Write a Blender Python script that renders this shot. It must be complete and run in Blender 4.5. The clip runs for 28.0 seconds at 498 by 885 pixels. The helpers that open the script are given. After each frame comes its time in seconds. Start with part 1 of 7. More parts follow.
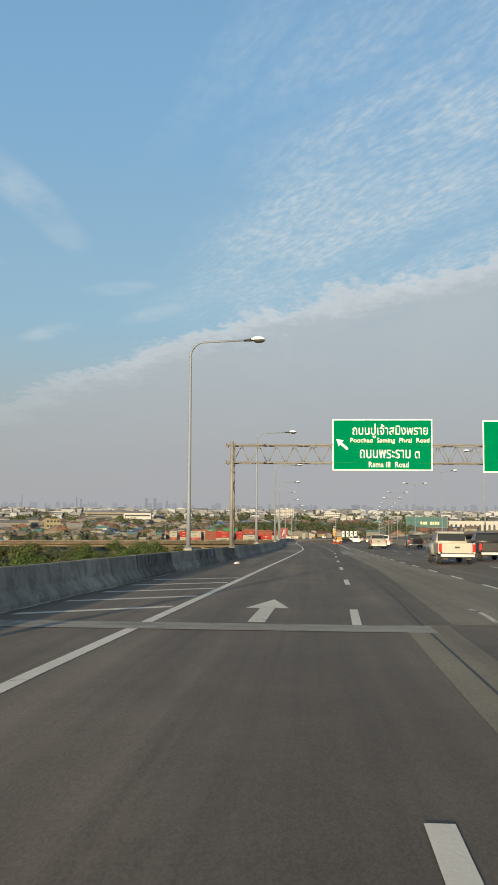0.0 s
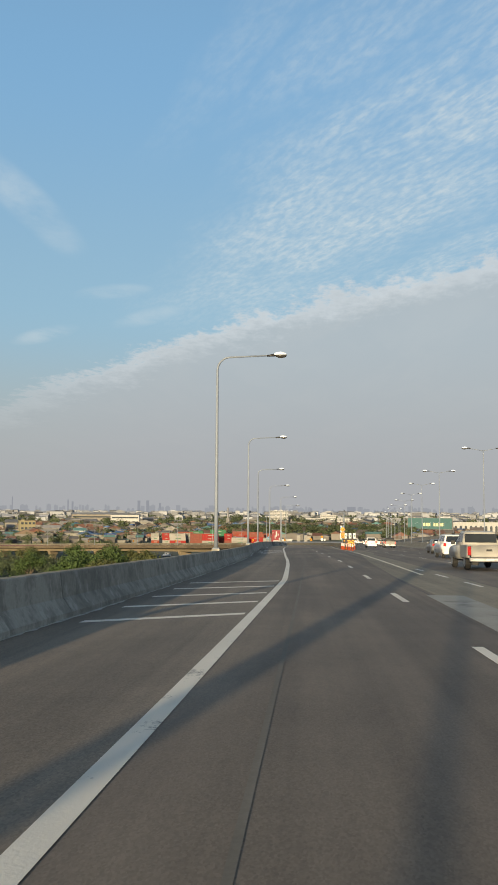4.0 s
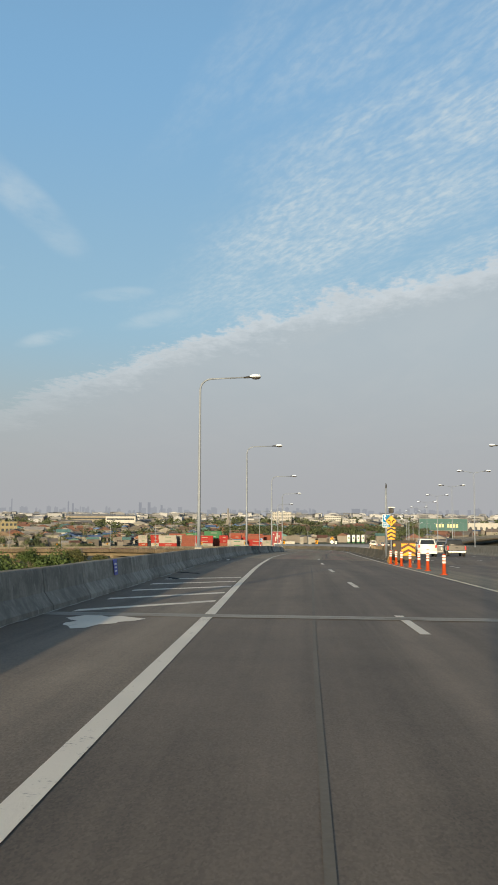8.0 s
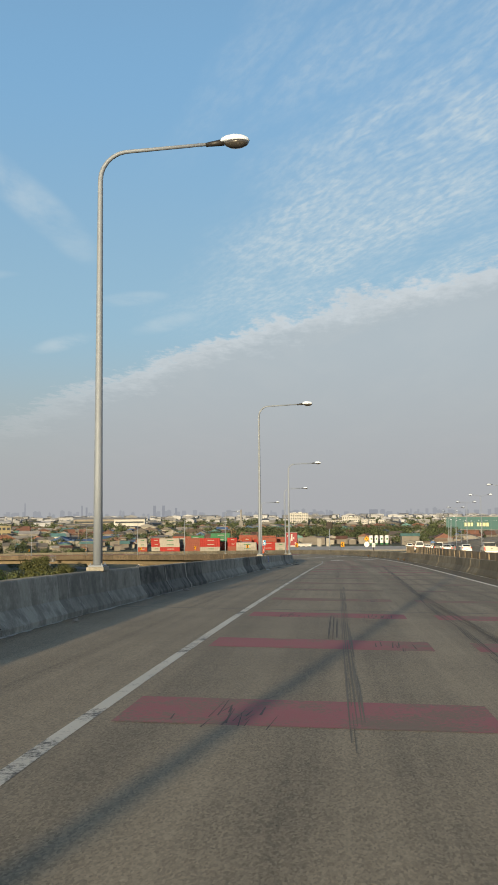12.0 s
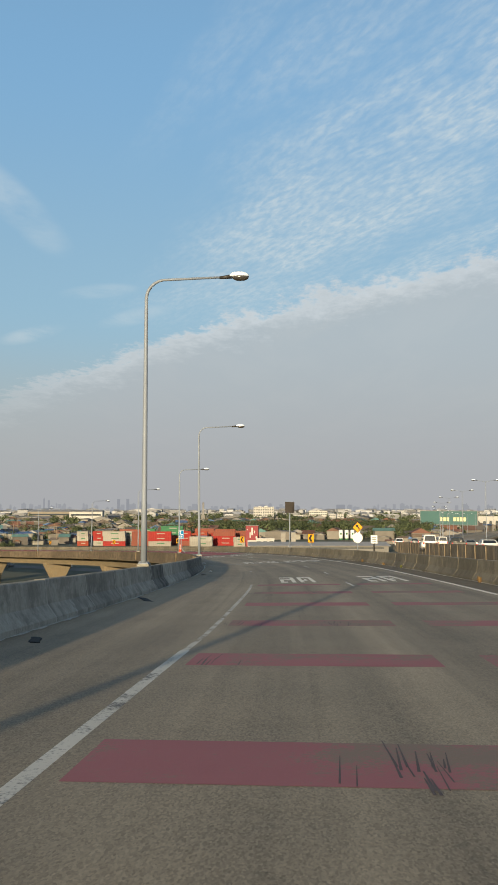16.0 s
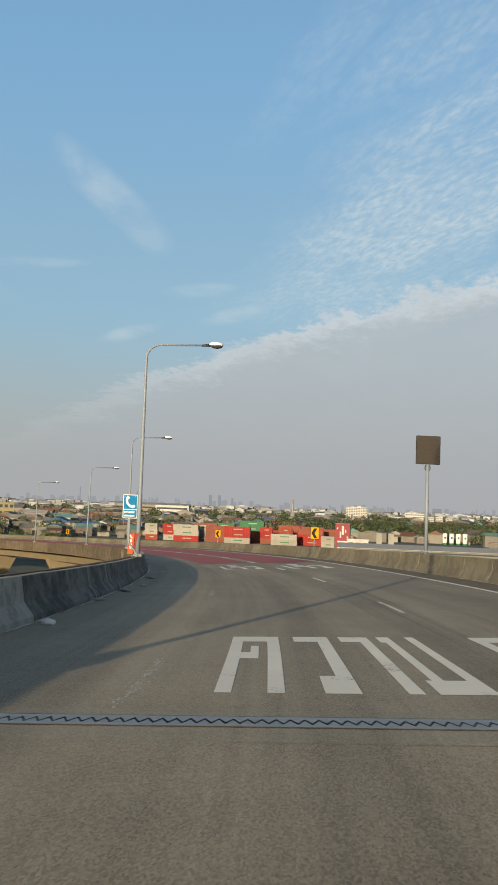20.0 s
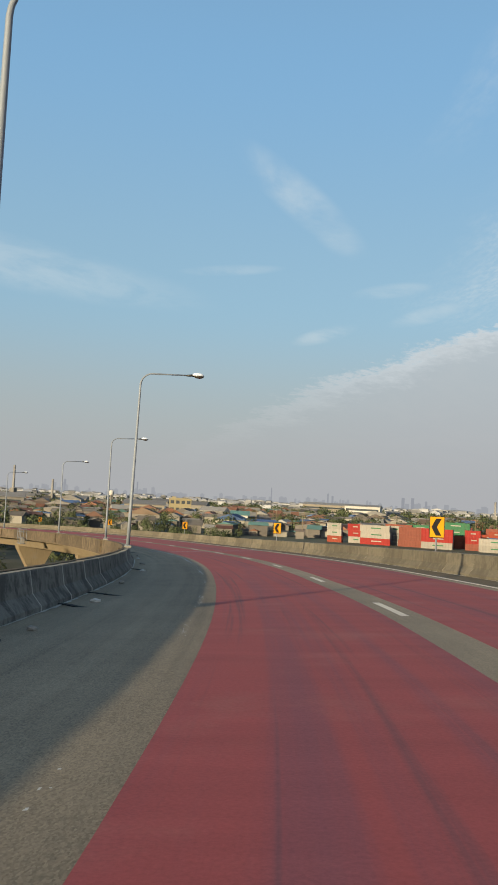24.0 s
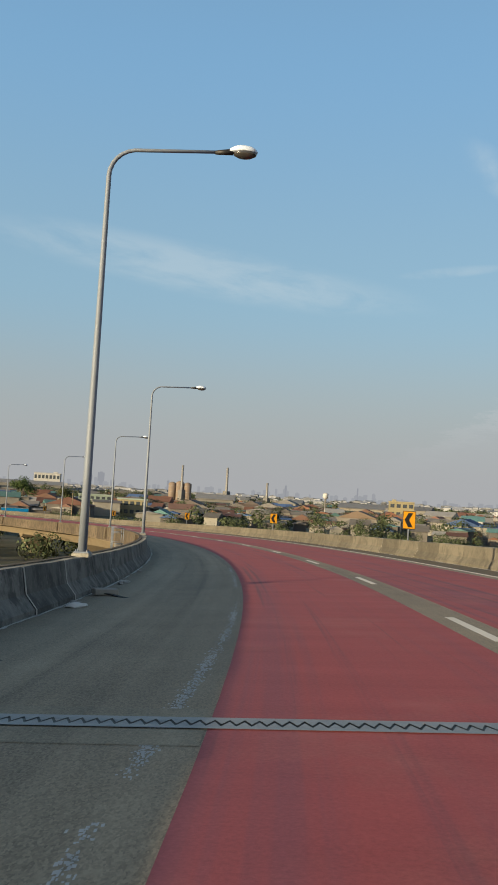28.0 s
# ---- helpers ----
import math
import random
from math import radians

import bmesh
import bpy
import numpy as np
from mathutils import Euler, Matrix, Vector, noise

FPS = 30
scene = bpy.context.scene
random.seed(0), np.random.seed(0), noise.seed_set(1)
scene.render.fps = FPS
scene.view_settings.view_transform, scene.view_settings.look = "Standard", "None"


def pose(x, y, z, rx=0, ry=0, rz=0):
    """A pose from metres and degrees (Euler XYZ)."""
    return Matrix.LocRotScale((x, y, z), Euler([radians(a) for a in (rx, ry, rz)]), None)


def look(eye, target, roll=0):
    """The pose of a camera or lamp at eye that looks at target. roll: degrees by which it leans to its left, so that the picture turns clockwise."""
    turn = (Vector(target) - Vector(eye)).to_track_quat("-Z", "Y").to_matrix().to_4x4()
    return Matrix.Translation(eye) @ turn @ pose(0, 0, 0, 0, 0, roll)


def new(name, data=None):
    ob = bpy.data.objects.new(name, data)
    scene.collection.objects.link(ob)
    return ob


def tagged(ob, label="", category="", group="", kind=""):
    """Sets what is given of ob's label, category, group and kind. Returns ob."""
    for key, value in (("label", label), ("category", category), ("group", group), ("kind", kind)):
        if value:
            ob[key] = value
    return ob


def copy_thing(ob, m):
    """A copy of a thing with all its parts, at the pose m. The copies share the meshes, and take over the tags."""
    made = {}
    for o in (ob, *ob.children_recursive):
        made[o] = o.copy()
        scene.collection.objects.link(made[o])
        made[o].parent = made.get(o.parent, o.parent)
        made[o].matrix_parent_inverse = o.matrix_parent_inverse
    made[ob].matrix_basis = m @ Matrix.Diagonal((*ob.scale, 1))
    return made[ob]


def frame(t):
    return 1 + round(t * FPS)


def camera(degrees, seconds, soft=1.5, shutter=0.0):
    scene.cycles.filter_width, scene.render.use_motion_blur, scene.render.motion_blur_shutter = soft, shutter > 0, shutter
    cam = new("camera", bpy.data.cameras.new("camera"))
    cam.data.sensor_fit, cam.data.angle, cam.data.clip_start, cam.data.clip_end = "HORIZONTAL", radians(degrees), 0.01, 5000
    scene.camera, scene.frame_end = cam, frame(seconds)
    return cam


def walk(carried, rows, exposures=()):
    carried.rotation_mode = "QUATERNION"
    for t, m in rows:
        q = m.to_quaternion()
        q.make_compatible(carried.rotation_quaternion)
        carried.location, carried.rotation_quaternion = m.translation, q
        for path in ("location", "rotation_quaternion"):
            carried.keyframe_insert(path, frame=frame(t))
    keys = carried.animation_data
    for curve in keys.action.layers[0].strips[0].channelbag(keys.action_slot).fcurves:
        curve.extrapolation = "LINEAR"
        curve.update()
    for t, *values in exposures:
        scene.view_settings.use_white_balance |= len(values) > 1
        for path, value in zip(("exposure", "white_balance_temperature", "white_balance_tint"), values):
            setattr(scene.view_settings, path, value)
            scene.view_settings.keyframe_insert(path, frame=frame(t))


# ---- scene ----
cam = camera(32.8, 28.0, soft=1.7)
PATH = [
    (0.0, -0.009, -0.002, 1.256, 4.34, -0.42, 4.04),
    (0.5, -0.022, 7.865, 0.973, 4.31, -0.62, 3.79),
    (1.0, -0.044, 15.739, 0.691, 4.35, -0.61, 3.49),
    (1.5, -0.047, 23.610, 0.413, 4.39, -0.40, 3.22),
    (2.0, -0.026, 31.475, 0.135, 4.41, -0.29, 3.19),
    (2.5, 0.010, 39.308, -0.143, 4.40, -0.34, 3.19),
    (3.0, 0.008, 47.121, -0.419, 4.43, -0.52, 3.27),
    (3.5, 0.014, 54.932, -0.696, 4.45, -0.43, 3.56),
    (4.0, 0.022, 62.740, -0.975, 4.53, -0.32, 3.71),
    (4.5, 0.026, 70.544, -1.253, 4.58, -0.22, 3.74),
    (5.0, 0.029, 78.344, -1.530, 4.59, -0.16, 3.73),
    (5.5, 0.031, 86.139, -1.808, 4.58, -0.18, 3.74),
    (6.0, 0.033, 93.928, -2.086, 4.57, -0.29, 3.85),
    (6.5, 0.044, 101.699, -2.356, 4.59, -0.38, 3.82),
    (7.0, 0.055, 109.446, -2.613, 4.63, -0.35, 3.83),
    (7.5, 0.034, 117.165, -2.858, 4.65, -0.35, 3.89),
    (8.0, 0.002, 124.878, -3.092, 4.69, -0.28, 3.96),
    (8.5, -0.052, 132.579, -3.322, 4.71, -0.08, 4.23),
    (9.0, -0.157, 140.254, -3.555, 4.74, 0.19, 4.69),
    (9.5, -0.326, 147.888, -3.795, 4.79, 0.31, 5.14),
    (10.0, -0.503, 155.475, -4.042, 4.78, 0.19, 5.19),
    (10.5, -0.637, 163.014, -4.294, 4.82, 0.29, 5.43),
    (11.0, -0.746, 170.492, -4.544, 4.83, 0.30, 5.40),
    (11.5, -0.814, 177.913, -4.793, 4.87, 0.38, 5.40),
    (12.0, -0.826, 185.341, -5.047, 4.86, 0.46, 5.07),
    (12.5, -0.814, 192.779, -5.308, 4.89, 0.64, 4.58),
    (13.0, -0.729, 200.231, -5.572, 4.73, 0.77, 3.17),
    (13.5, -0.572, 207.690, -5.842, 4.66, 0.84, 2.45),
    (14.0, -0.383, 215.149, -6.119, 4.76, 0.84, 2.67),
    (14.5, -0.207, 222.603, -6.404, 4.99, 0.75, 3.43),
    (15.0, -0.051, 230.043, -6.701, 4.94, 0.58, 3.15),
    (15.5, 0.097, 237.459, -7.013, 4.54, 0.32, 2.89),
    (16.0, 0.233, 244.836, -7.335, 4.51, -0.03, 2.86),
    (16.5, 0.346, 252.161, -7.658, 4.51, -0.34, 3.08),
    (17.0, 0.391, 259.453, -7.975, 4.54, -0.37, 3.56),
    (17.5, 0.338, 266.708, -8.290, 4.57, -0.54, 4.49),
    (18.0, 0.167, 273.931, -8.606, 4.51, -0.83, 5.35),
    (18.5, -0.129, 281.129, -8.924, 4.43, -1.34, 6.27),
    (19.0, -0.549, 288.311, -9.243, 4.38, -1.78, 7.19),
    (19.5, -1.070, 295.496, -9.559, 4.39, -1.97, 8.16),
    (20.0, -1.732, 302.696, -9.870, 4.37, -2.10, 9.11),
    (20.5, -2.589, 309.912, -10.173, 4.33, -2.16, 10.49),
    (21.0, -3.644, 317.111, -10.471, 4.30, -2.32, 12.03),
    (21.5, -4.879, 324.297, -10.772, 4.23, -2.41, 13.59),
    (22.0, -6.286, 331.460, -11.070, 4.25, -2.52, 15.51),
    (22.5, -7.893, 338.594, -11.368, 4.25, -2.64, 17.26),
    (23.0, -9.708, 345.694, -11.666, 4.17, -2.77, 18.75),
    (23.5, -11.737, 352.758, -11.968, 4.03, -2.90, 20.12),
    (24.0, -14.013, 359.777, -12.273, 3.98, -3.01, 22.01),
    (24.5, -16.537, 366.740, -12.584, 3.88, -3.08, 23.98),
    (25.0, -19.296, 373.645, -12.899, 3.89, -3.20, 26.04),
    (25.5, -22.299, 380.475, -13.221, 3.84, -3.22, 28.01),
    (26.0, -25.538, 387.202, -13.548, 3.73, -3.17, 30.35),
    (26.5, -28.969, 393.792, -13.876, 3.63, -3.15, 32.35),
    (27.0, -32.592, 400.253, -14.201, 3.84, -3.14, 33.92),
    (27.5, -36.371, 406.608, -14.523, 3.76, -3.19, 35.34),
    (28.0, -40.263, 412.881, -14.844, 3.66, -3.37, 36.88),
]
walk(cam, [(t, pose(x, y, z, 90 + p, r, w)) for t, x, y, z, p, r, w in PATH], exposures=((0, 0.86), (3, 0.9), (12, 0.9), (22, 0.88), (24.5, 0.97), (26.3, 0.98), (27.2, 0.92), (28, 0.9)))

# ---- world, sun ----
SUN_EL, SUN_AZ = 8.3, 191.0      # degrees; azimuth clockwise from +y


class Nodes:
    """Small helper that writes node trees."""

    def __init__(self, tree):
        self.tree = tree
        tree.nodes.clear()

    def add(self, kind, **sets):
        n = self.tree.nodes.new(kind)
        for k, v in sets.items():
            if k == "op":
                n.operation = v
            elif k == "blend":
                n.blend_type = v
        return n

    def link(self, a, b):
        self.tree.links.new(a, b)

    def math(self, op, a, b=None, c=None):
        n = self.add("ShaderNodeMath", op=op)
        for i, v in enumerate((a, b, c)):
            if v is None:
                continue
            if isinstance(v, (int, float)):
                n.inputs[i].default_value = v
            else:
                self.link(v, n.inputs[i])
        return n.outputs[0]

    def ramp(self, v, lo, hi, a=0.0, b=1.0):
        n = self.add("ShaderNodeMapRange")
        n.interpolation_type = "SMOOTHSTEP"
        self.link(v, n.inputs[0])
        for i, x in ((1, lo), (2, hi), (3, a), (4, b)):
            if isinstance(x, (int, float)):
                n.inputs[i].default_value = x
            else:
                self.link(x, n.inputs[i])
        return n.outputs[0]

    def noise(self, vec, scale, detail=4.0, rough=0.55, distort=0.0):
        n = self.add("ShaderNodeTexNoise")
        n.inputs["Scale"].default_value = scale
        n.inputs["Detail"].default_value = detail
        n.inputs["Roughness"].default_value = rough
        n.inputs["Distortion"].default_value = distort
        if vec is not None:
            self.link(vec, n.inputs["Vector"])
        return n.outputs["Fac"]

    def mix(self, fac, a, b, blend="MIX"):
        n = self.add("ShaderNodeMixRGB", blend=blend)
        for i, v in enumerate((fac, a, b)):
            if isinstance(v, (int, float)):
                n.inputs[i].default_value = v
            elif isinstance(v, tuple):
                n.inputs[i].default_value = (*v, 1)
            else:
                self.link(v, n.inputs[i])
        return n.outputs[0]

    def mapping(self, vec, scale=(1, 1, 1), rot=(0, 0, 0), loc=(0, 0, 0)):
        n = self.add("ShaderNodeMapping")
        n.inputs["Scale"].default_value = scale
        n.inputs["Rotation"].default_value = rot
        n.inputs["Location"].default_value = loc
        self.link(vec, n.inputs["Vector"])
        return n.outputs[0]


def build_world():
    world = bpy.data.worlds.new("sky")
    scene.world = world
    world.use_nodes = True
    g = Nodes(world.node_tree)
    sky = g.add("ShaderNodeTexSky")
    sky.sky_type, sky.sun_disc = "NISHITA", False
    sky.sun_elevation, sky.sun_rotation = radians(SUN_EL), radians(SUN_AZ)
    sky.air_density, sky.dust_density, sky.ozone_density = 1.0, 1.6, 1.6
    co = g.add("ShaderNodeTexCoord").outputs["Generated"]
    sep = g.add("ShaderNodeSeparateXYZ")
    g.link(co, sep.inputs[0])
    x, y, z = sep.outputs
    el = g.math("MULTIPLY", g.math("ARCSINE", z), 57.2958)
    az = g.math("MULTIPLY", g.math("ARCTAN2", g.math("MULTIPLY", x, -1.0), y), 57.2958)   # left positive
    # the clouds lie in a flat layer: seen by perspective
    deep = g.math("ADD", g.math("MAXIMUM", z, 0.0), 0.06)
    comb = g.add("ShaderNodeCombineXYZ")
    g.link(g.math("DIVIDE", x, deep), comb.inputs[0])
    g.link(g.math("DIVIDE", y, deep), comb.inputs[1])
    flat = comb.outputs[0]
    # high sheet with an uneven front edge that slopes down to the left and fades there
    side = g.math("MAXIMUM", g.math("MINIMUM", az, 50.0), -40.0)
    edge = g.math("SUBTRACT", 14.3, g.math("ADD", g.math("MULTIPLY", side, 0.25), g.math("MULTIPLY", g.math("MULTIPLY", side, side), 0.0058)))
    wob = g.math("MULTIPLY", g.math("SUBTRACT", g.noise(g.mapping(flat, (1.1, 0.8, 1)), 1.6, 7, 0.62), 0.5), 4.6)
    puff = g.math("MULTIPLY", g.math("SUBTRACT", g.noise(g.mapping(flat, (14.0, 9.0, 1)), 1.0, 5, 0.6), 0.5), 3.0)
    curl = g.math("MULTIPLY", g.math("SUBTRACT", g.noise(g.mapping(flat, (40.0, 26.0, 1)), 1.0, 3, 0.6), 0.5), 1.2)
    puff = g.math("ADD", puff, curl)
    rise = g.math("SUBTRACT", g.math("ADD", g.math("ADD", edge, wob), puff), el)
    sheet = g.math("MULTIPLY", g.ramp(rise, -0.35, 0.75), g.ramp(az, 30.0, 8.0, 0.15, 0.86))
    # rippled bands above it, drawn out towards the viewer
    turned = g.mapping(flat, (1, 1, 1), (0, 0, -0.51))
    tsep = g.add("ShaderNodeSeparateXYZ")
    g.link(turned, tsep.inputs[0])
    wave = g.math("MULTIPLY", g.math("SUBTRACT", g.noise(g.mapping(turned, (2.2, 0.9, 1)), 1.0, 5, 0.6), 0.5), 0.75)
    across, ahead = g.math("ADD", tsep.outputs[0], wave), tsep.outputs[1]
    fine = g.noise(g.mapping(turned, (52.0, 19.0, 1)), 1.0, 4, 0.6, 0.2)
    clump = g.noise(g.mapping(turned, (5.0, 2.2, 1)), 1.0, 4, 0.6)
    rows = None
    for mid, half, amount, near, far in ((1.30, 0.46, 0.82, 3.7, 2.3), (1.78, 0.15, 0.72, 3.9, 2.7), (0.62, 0.13, 0.20, 2.1, 1.4), (0.84, 0.17, 0.36, 1.9, 1.3)):
        b = g.math("MULTIPLY", g.ramp(g.math("ABSOLUTE", g.math("SUBTRACT", across, mid)), half, half * 0.15), g.ramp(ahead, near, far, 0.0, amount))
        rows = g.math("MAXIMUM", rows, b) if rows else b
    rows = g.math("MULTIPLY", rows, g.math("MULTIPLY", g.ramp(fine, 0.30, 0.74, 0.28, 1.0), g.ramp(clump, 0.30, 0.56, 0.35, 1.0)))
    # single wisps
    def wisp(a0, e0, aw, ew, lean, amount):
        u = g.math("DIVIDE", g.math("SUBTRACT", az, a0), aw)
        v = g.math("DIVIDE", g.math("SUBTRACT", g.math("SUBTRACT", el, g.math("MULTIPLY", g.math("SUBTRACT", az, a0), lean)), e0), ew)
        r = g.math("ADD", g.math("MULTIPLY", u, u), g.math("MULTIPLY", v, v))
        grain = g.noise(g.mapping(flat, (3.6, 2.4, 1)), 1.2, 6, 0.6, 0.3)
        return g.math("MULTIPLY", g.math("MULTIPLY", g.ramp(r, 1.5, 0.0), g.ramp(grain, 0.28, 0.66)), amount)
    for args in ((19.6, 20.2, 4.2, 1.5, 0.66, 0.42), (17.2, 18.2, 1.9, 1.3, 0.55, 0.30), (10.2, 13.0, 2.7, 0.6, -0.25, 0.42), (13.0, 14.4, 2.6, 0.5, -0.12, 0.34), (17.5, 11.4, 2.0, 0.5, -0.25, 0.45), (41.0, 14.9, 14.0, 1.6, 0.114, 0.36), (24.0, 15.4, 3.2, 0.35, -0.08, 0.28)):
        rows = g.math("MAXIMUM", rows, wisp(*args))
    # clear sky: the sky texture, evened out by thin haze on the side away from the sun
    calm = g.mix(g.ramp(el, 3.0, 14.0), (1.88, 2.34, 2.48), (1.55, 2.54, 3.28))
    calm = g.mix(g.ramp(el, 12.0, 30.0), calm, (1.18, 2.38, 3.72))
    share = g.math("MULTIPLY", g.ramp(el, 55.0, 25.0, 0.0, 0.78), g.ramp(y, -0.3, 0.4))
    base = g.mix(share, sky.outputs[0], calm)
    col = g.mix(rows, base, (3.20, 3.65, 3.85))
    body = g.mix(g.ramp(rise, 0.1, 2.6), (3.45, 3.66, 3.78), (2.42, 2.68, 2.84))
    veil = g.noise(g.mapping(flat, (2.6, 0.9, 1)), 1.0, 6, 0.6, 0.3)
    body = g.mix(g.ramp(veil, 0.40, 0.68, 0.0, 0.35), body, (2.72, 2.90, 2.98))
    col = g.mix(sheet, col, body)
    haze = g.ramp(el, -1.0, 13.0, 0.95, 0.0)
    col = g.mix(haze, col, (2.17, 2.19, 2.26))
    bg = g.add("ShaderNodeBackground")
    g.link(col, bg.inputs[0])
    bg.inputs[1].default_value = 0.10
    g.link(bg.outputs[0], g.add("ShaderNodeOutputWorld").inputs[0])


build_world()
sun = new("sun", bpy.data.lights.new("sun", "SUN"))
sun.data.energy, sun.data.angle, sun.data.color = 3.95, radians(0.53), (1.0, 0.80, 0.50)
az, el = radians(SUN_AZ), radians(SUN_EL)
sun.matrix_world = look((0, 0, 60), Vector((0, 0, 60)) - Vector((math.sin(az) * math.cos(el), math.cos(az) * math.cos(el), math.sin(el))))

# ---- materials ----
def mat(name, color, rough=0.7, metal=0.0, var=0.25, scale=3.0, fine=40.0, bump=0.15, rnd=0.0, second=None, amount=0.5, spec=0.4, streak=0.0):
    """A painted, cast or grown surface: base colour varied at two scales, with fine relief. second: a colour that stains it in patches."""
    m = bpy.data.materials.new(name)
    m.use_nodes = True
    g = Nodes(m.node_tree)
    bsdf = g.add("ShaderNodeBsdfPrincipled")
    co = g.add("ShaderNodeTexCoord").outputs["Object"]
    info = None
    if rnd:
        info = g.add("ShaderNodeObjectInfo").outputs["Random"]
        shift = g.add("ShaderNodeVectorMath", op="ADD")
        g.link(co, shift.inputs[0])
        g.link(g.math("MULTIPLY", info, 60.0), shift.inputs[1])
        co = shift.outputs[0]
    big = g.noise(co, scale, 5, 0.6)
    small = g.noise(co, fine, 3, 0.6)
    fac = g.math("ADD", g.math("MULTIPLY", g.math("SUBTRACT", big, 0.5), 2.2 * var), g.math("MULTIPLY", g.math("SUBTRACT", small, 0.5), 1.2 * var))
    if rnd:
        fac = g.math("ADD", fac, g.math("MULTIPLY", g.math("SUBTRACT", info, 0.5), 2 * rnd))
    gain = g.math("MAXIMUM", g.math("ADD", fac, 1.0), 0.1)
    col = g.mix(1.0, color, gain, "MULTIPLY")
    if second:
        col = g.mix(g.math("MULTIPLY", g.ramp(g.noise(co, scale * 1.7, 6, 0.65), 0.52, 0.68), amount), col, second)
    if streak:
        run = g.noise(g.mapping(co, (6.0, 6.0, 0.35)), 1.0, 4, 0.6)
        col = g.mix(g.math("MULTIPLY", g.ramp(run, 0.50, 0.70), streak), col, (0.045, 0.042, 0.04))
    g.link(col, bsdf.inputs["Base Color"])
    bsdf.inputs["Roughness"].default_value = rough
    bsdf.inputs["Metallic"].default_value = metal
    bsdf.inputs["Specular IOR Level"].default_value = spec
    if bump:
        b = g.add("ShaderNodeBump")
        b.inputs["Strength"].default_value = bump
        b.inputs["Distance"].default_value = 0.02
        g.link(small, b.inputs["Height"])
        g.link(b.outputs[0], bsdf.inputs["Normal"])
    g.link(bsdf.outputs[0], g.add("ShaderNodeOutputMaterial").inputs[0])
    return m


def road_paint(name, color, worn, keep=0.5, rough=0.7, patch=1.1):
    """Road paint that is rubbed off in patches, with what lies below showing."""
    m = bpy.data.materials.new(name)
    m.use_nodes = True
    g = Nodes(m.node_tree)
    bsdf = g.add("ShaderNodeBsdfPrincipled")
    co = g.add("ShaderNodeTexCoord").outputs["Object"]
    n1 = g.noise(co, patch, 6, 0.68)
    n2 = g.noise(co, 28.0, 4, 0.7)
    wear = g.ramp(g.math("ADD", n1, g.math("MULTIPLY", g.math("SUBTRACT", n2, 0.5), 0.55)), keep, keep + 0.16)
    tone = g.math("ADD", g.math("MULTIPLY", g.noise(co, 0.35, 4), 0.5), 0.75)
    col = g.mix(wear, g.mix(1.0, color, tone, "MULTIPLY"), worn)
    g.link(col, bsdf.inputs["Base Color"])
    bsdf.inputs["Roughness"].default_value = rough
    bsdf.inputs["Specular IOR Level"].default_value = 0.3
    b = g.add("ShaderNodeBump")
    b.inputs["Strength"].default_value = 0.3
    b.inputs["Distance"].default_value = 0.01
    g.link(n2, b.inputs["Height"])
    g.link(b.outputs[0], bsdf.inputs["Normal"])
    g.link(bsdf.outputs[0], g.add("ShaderNodeOutputMaterial").inputs[0])
    return m


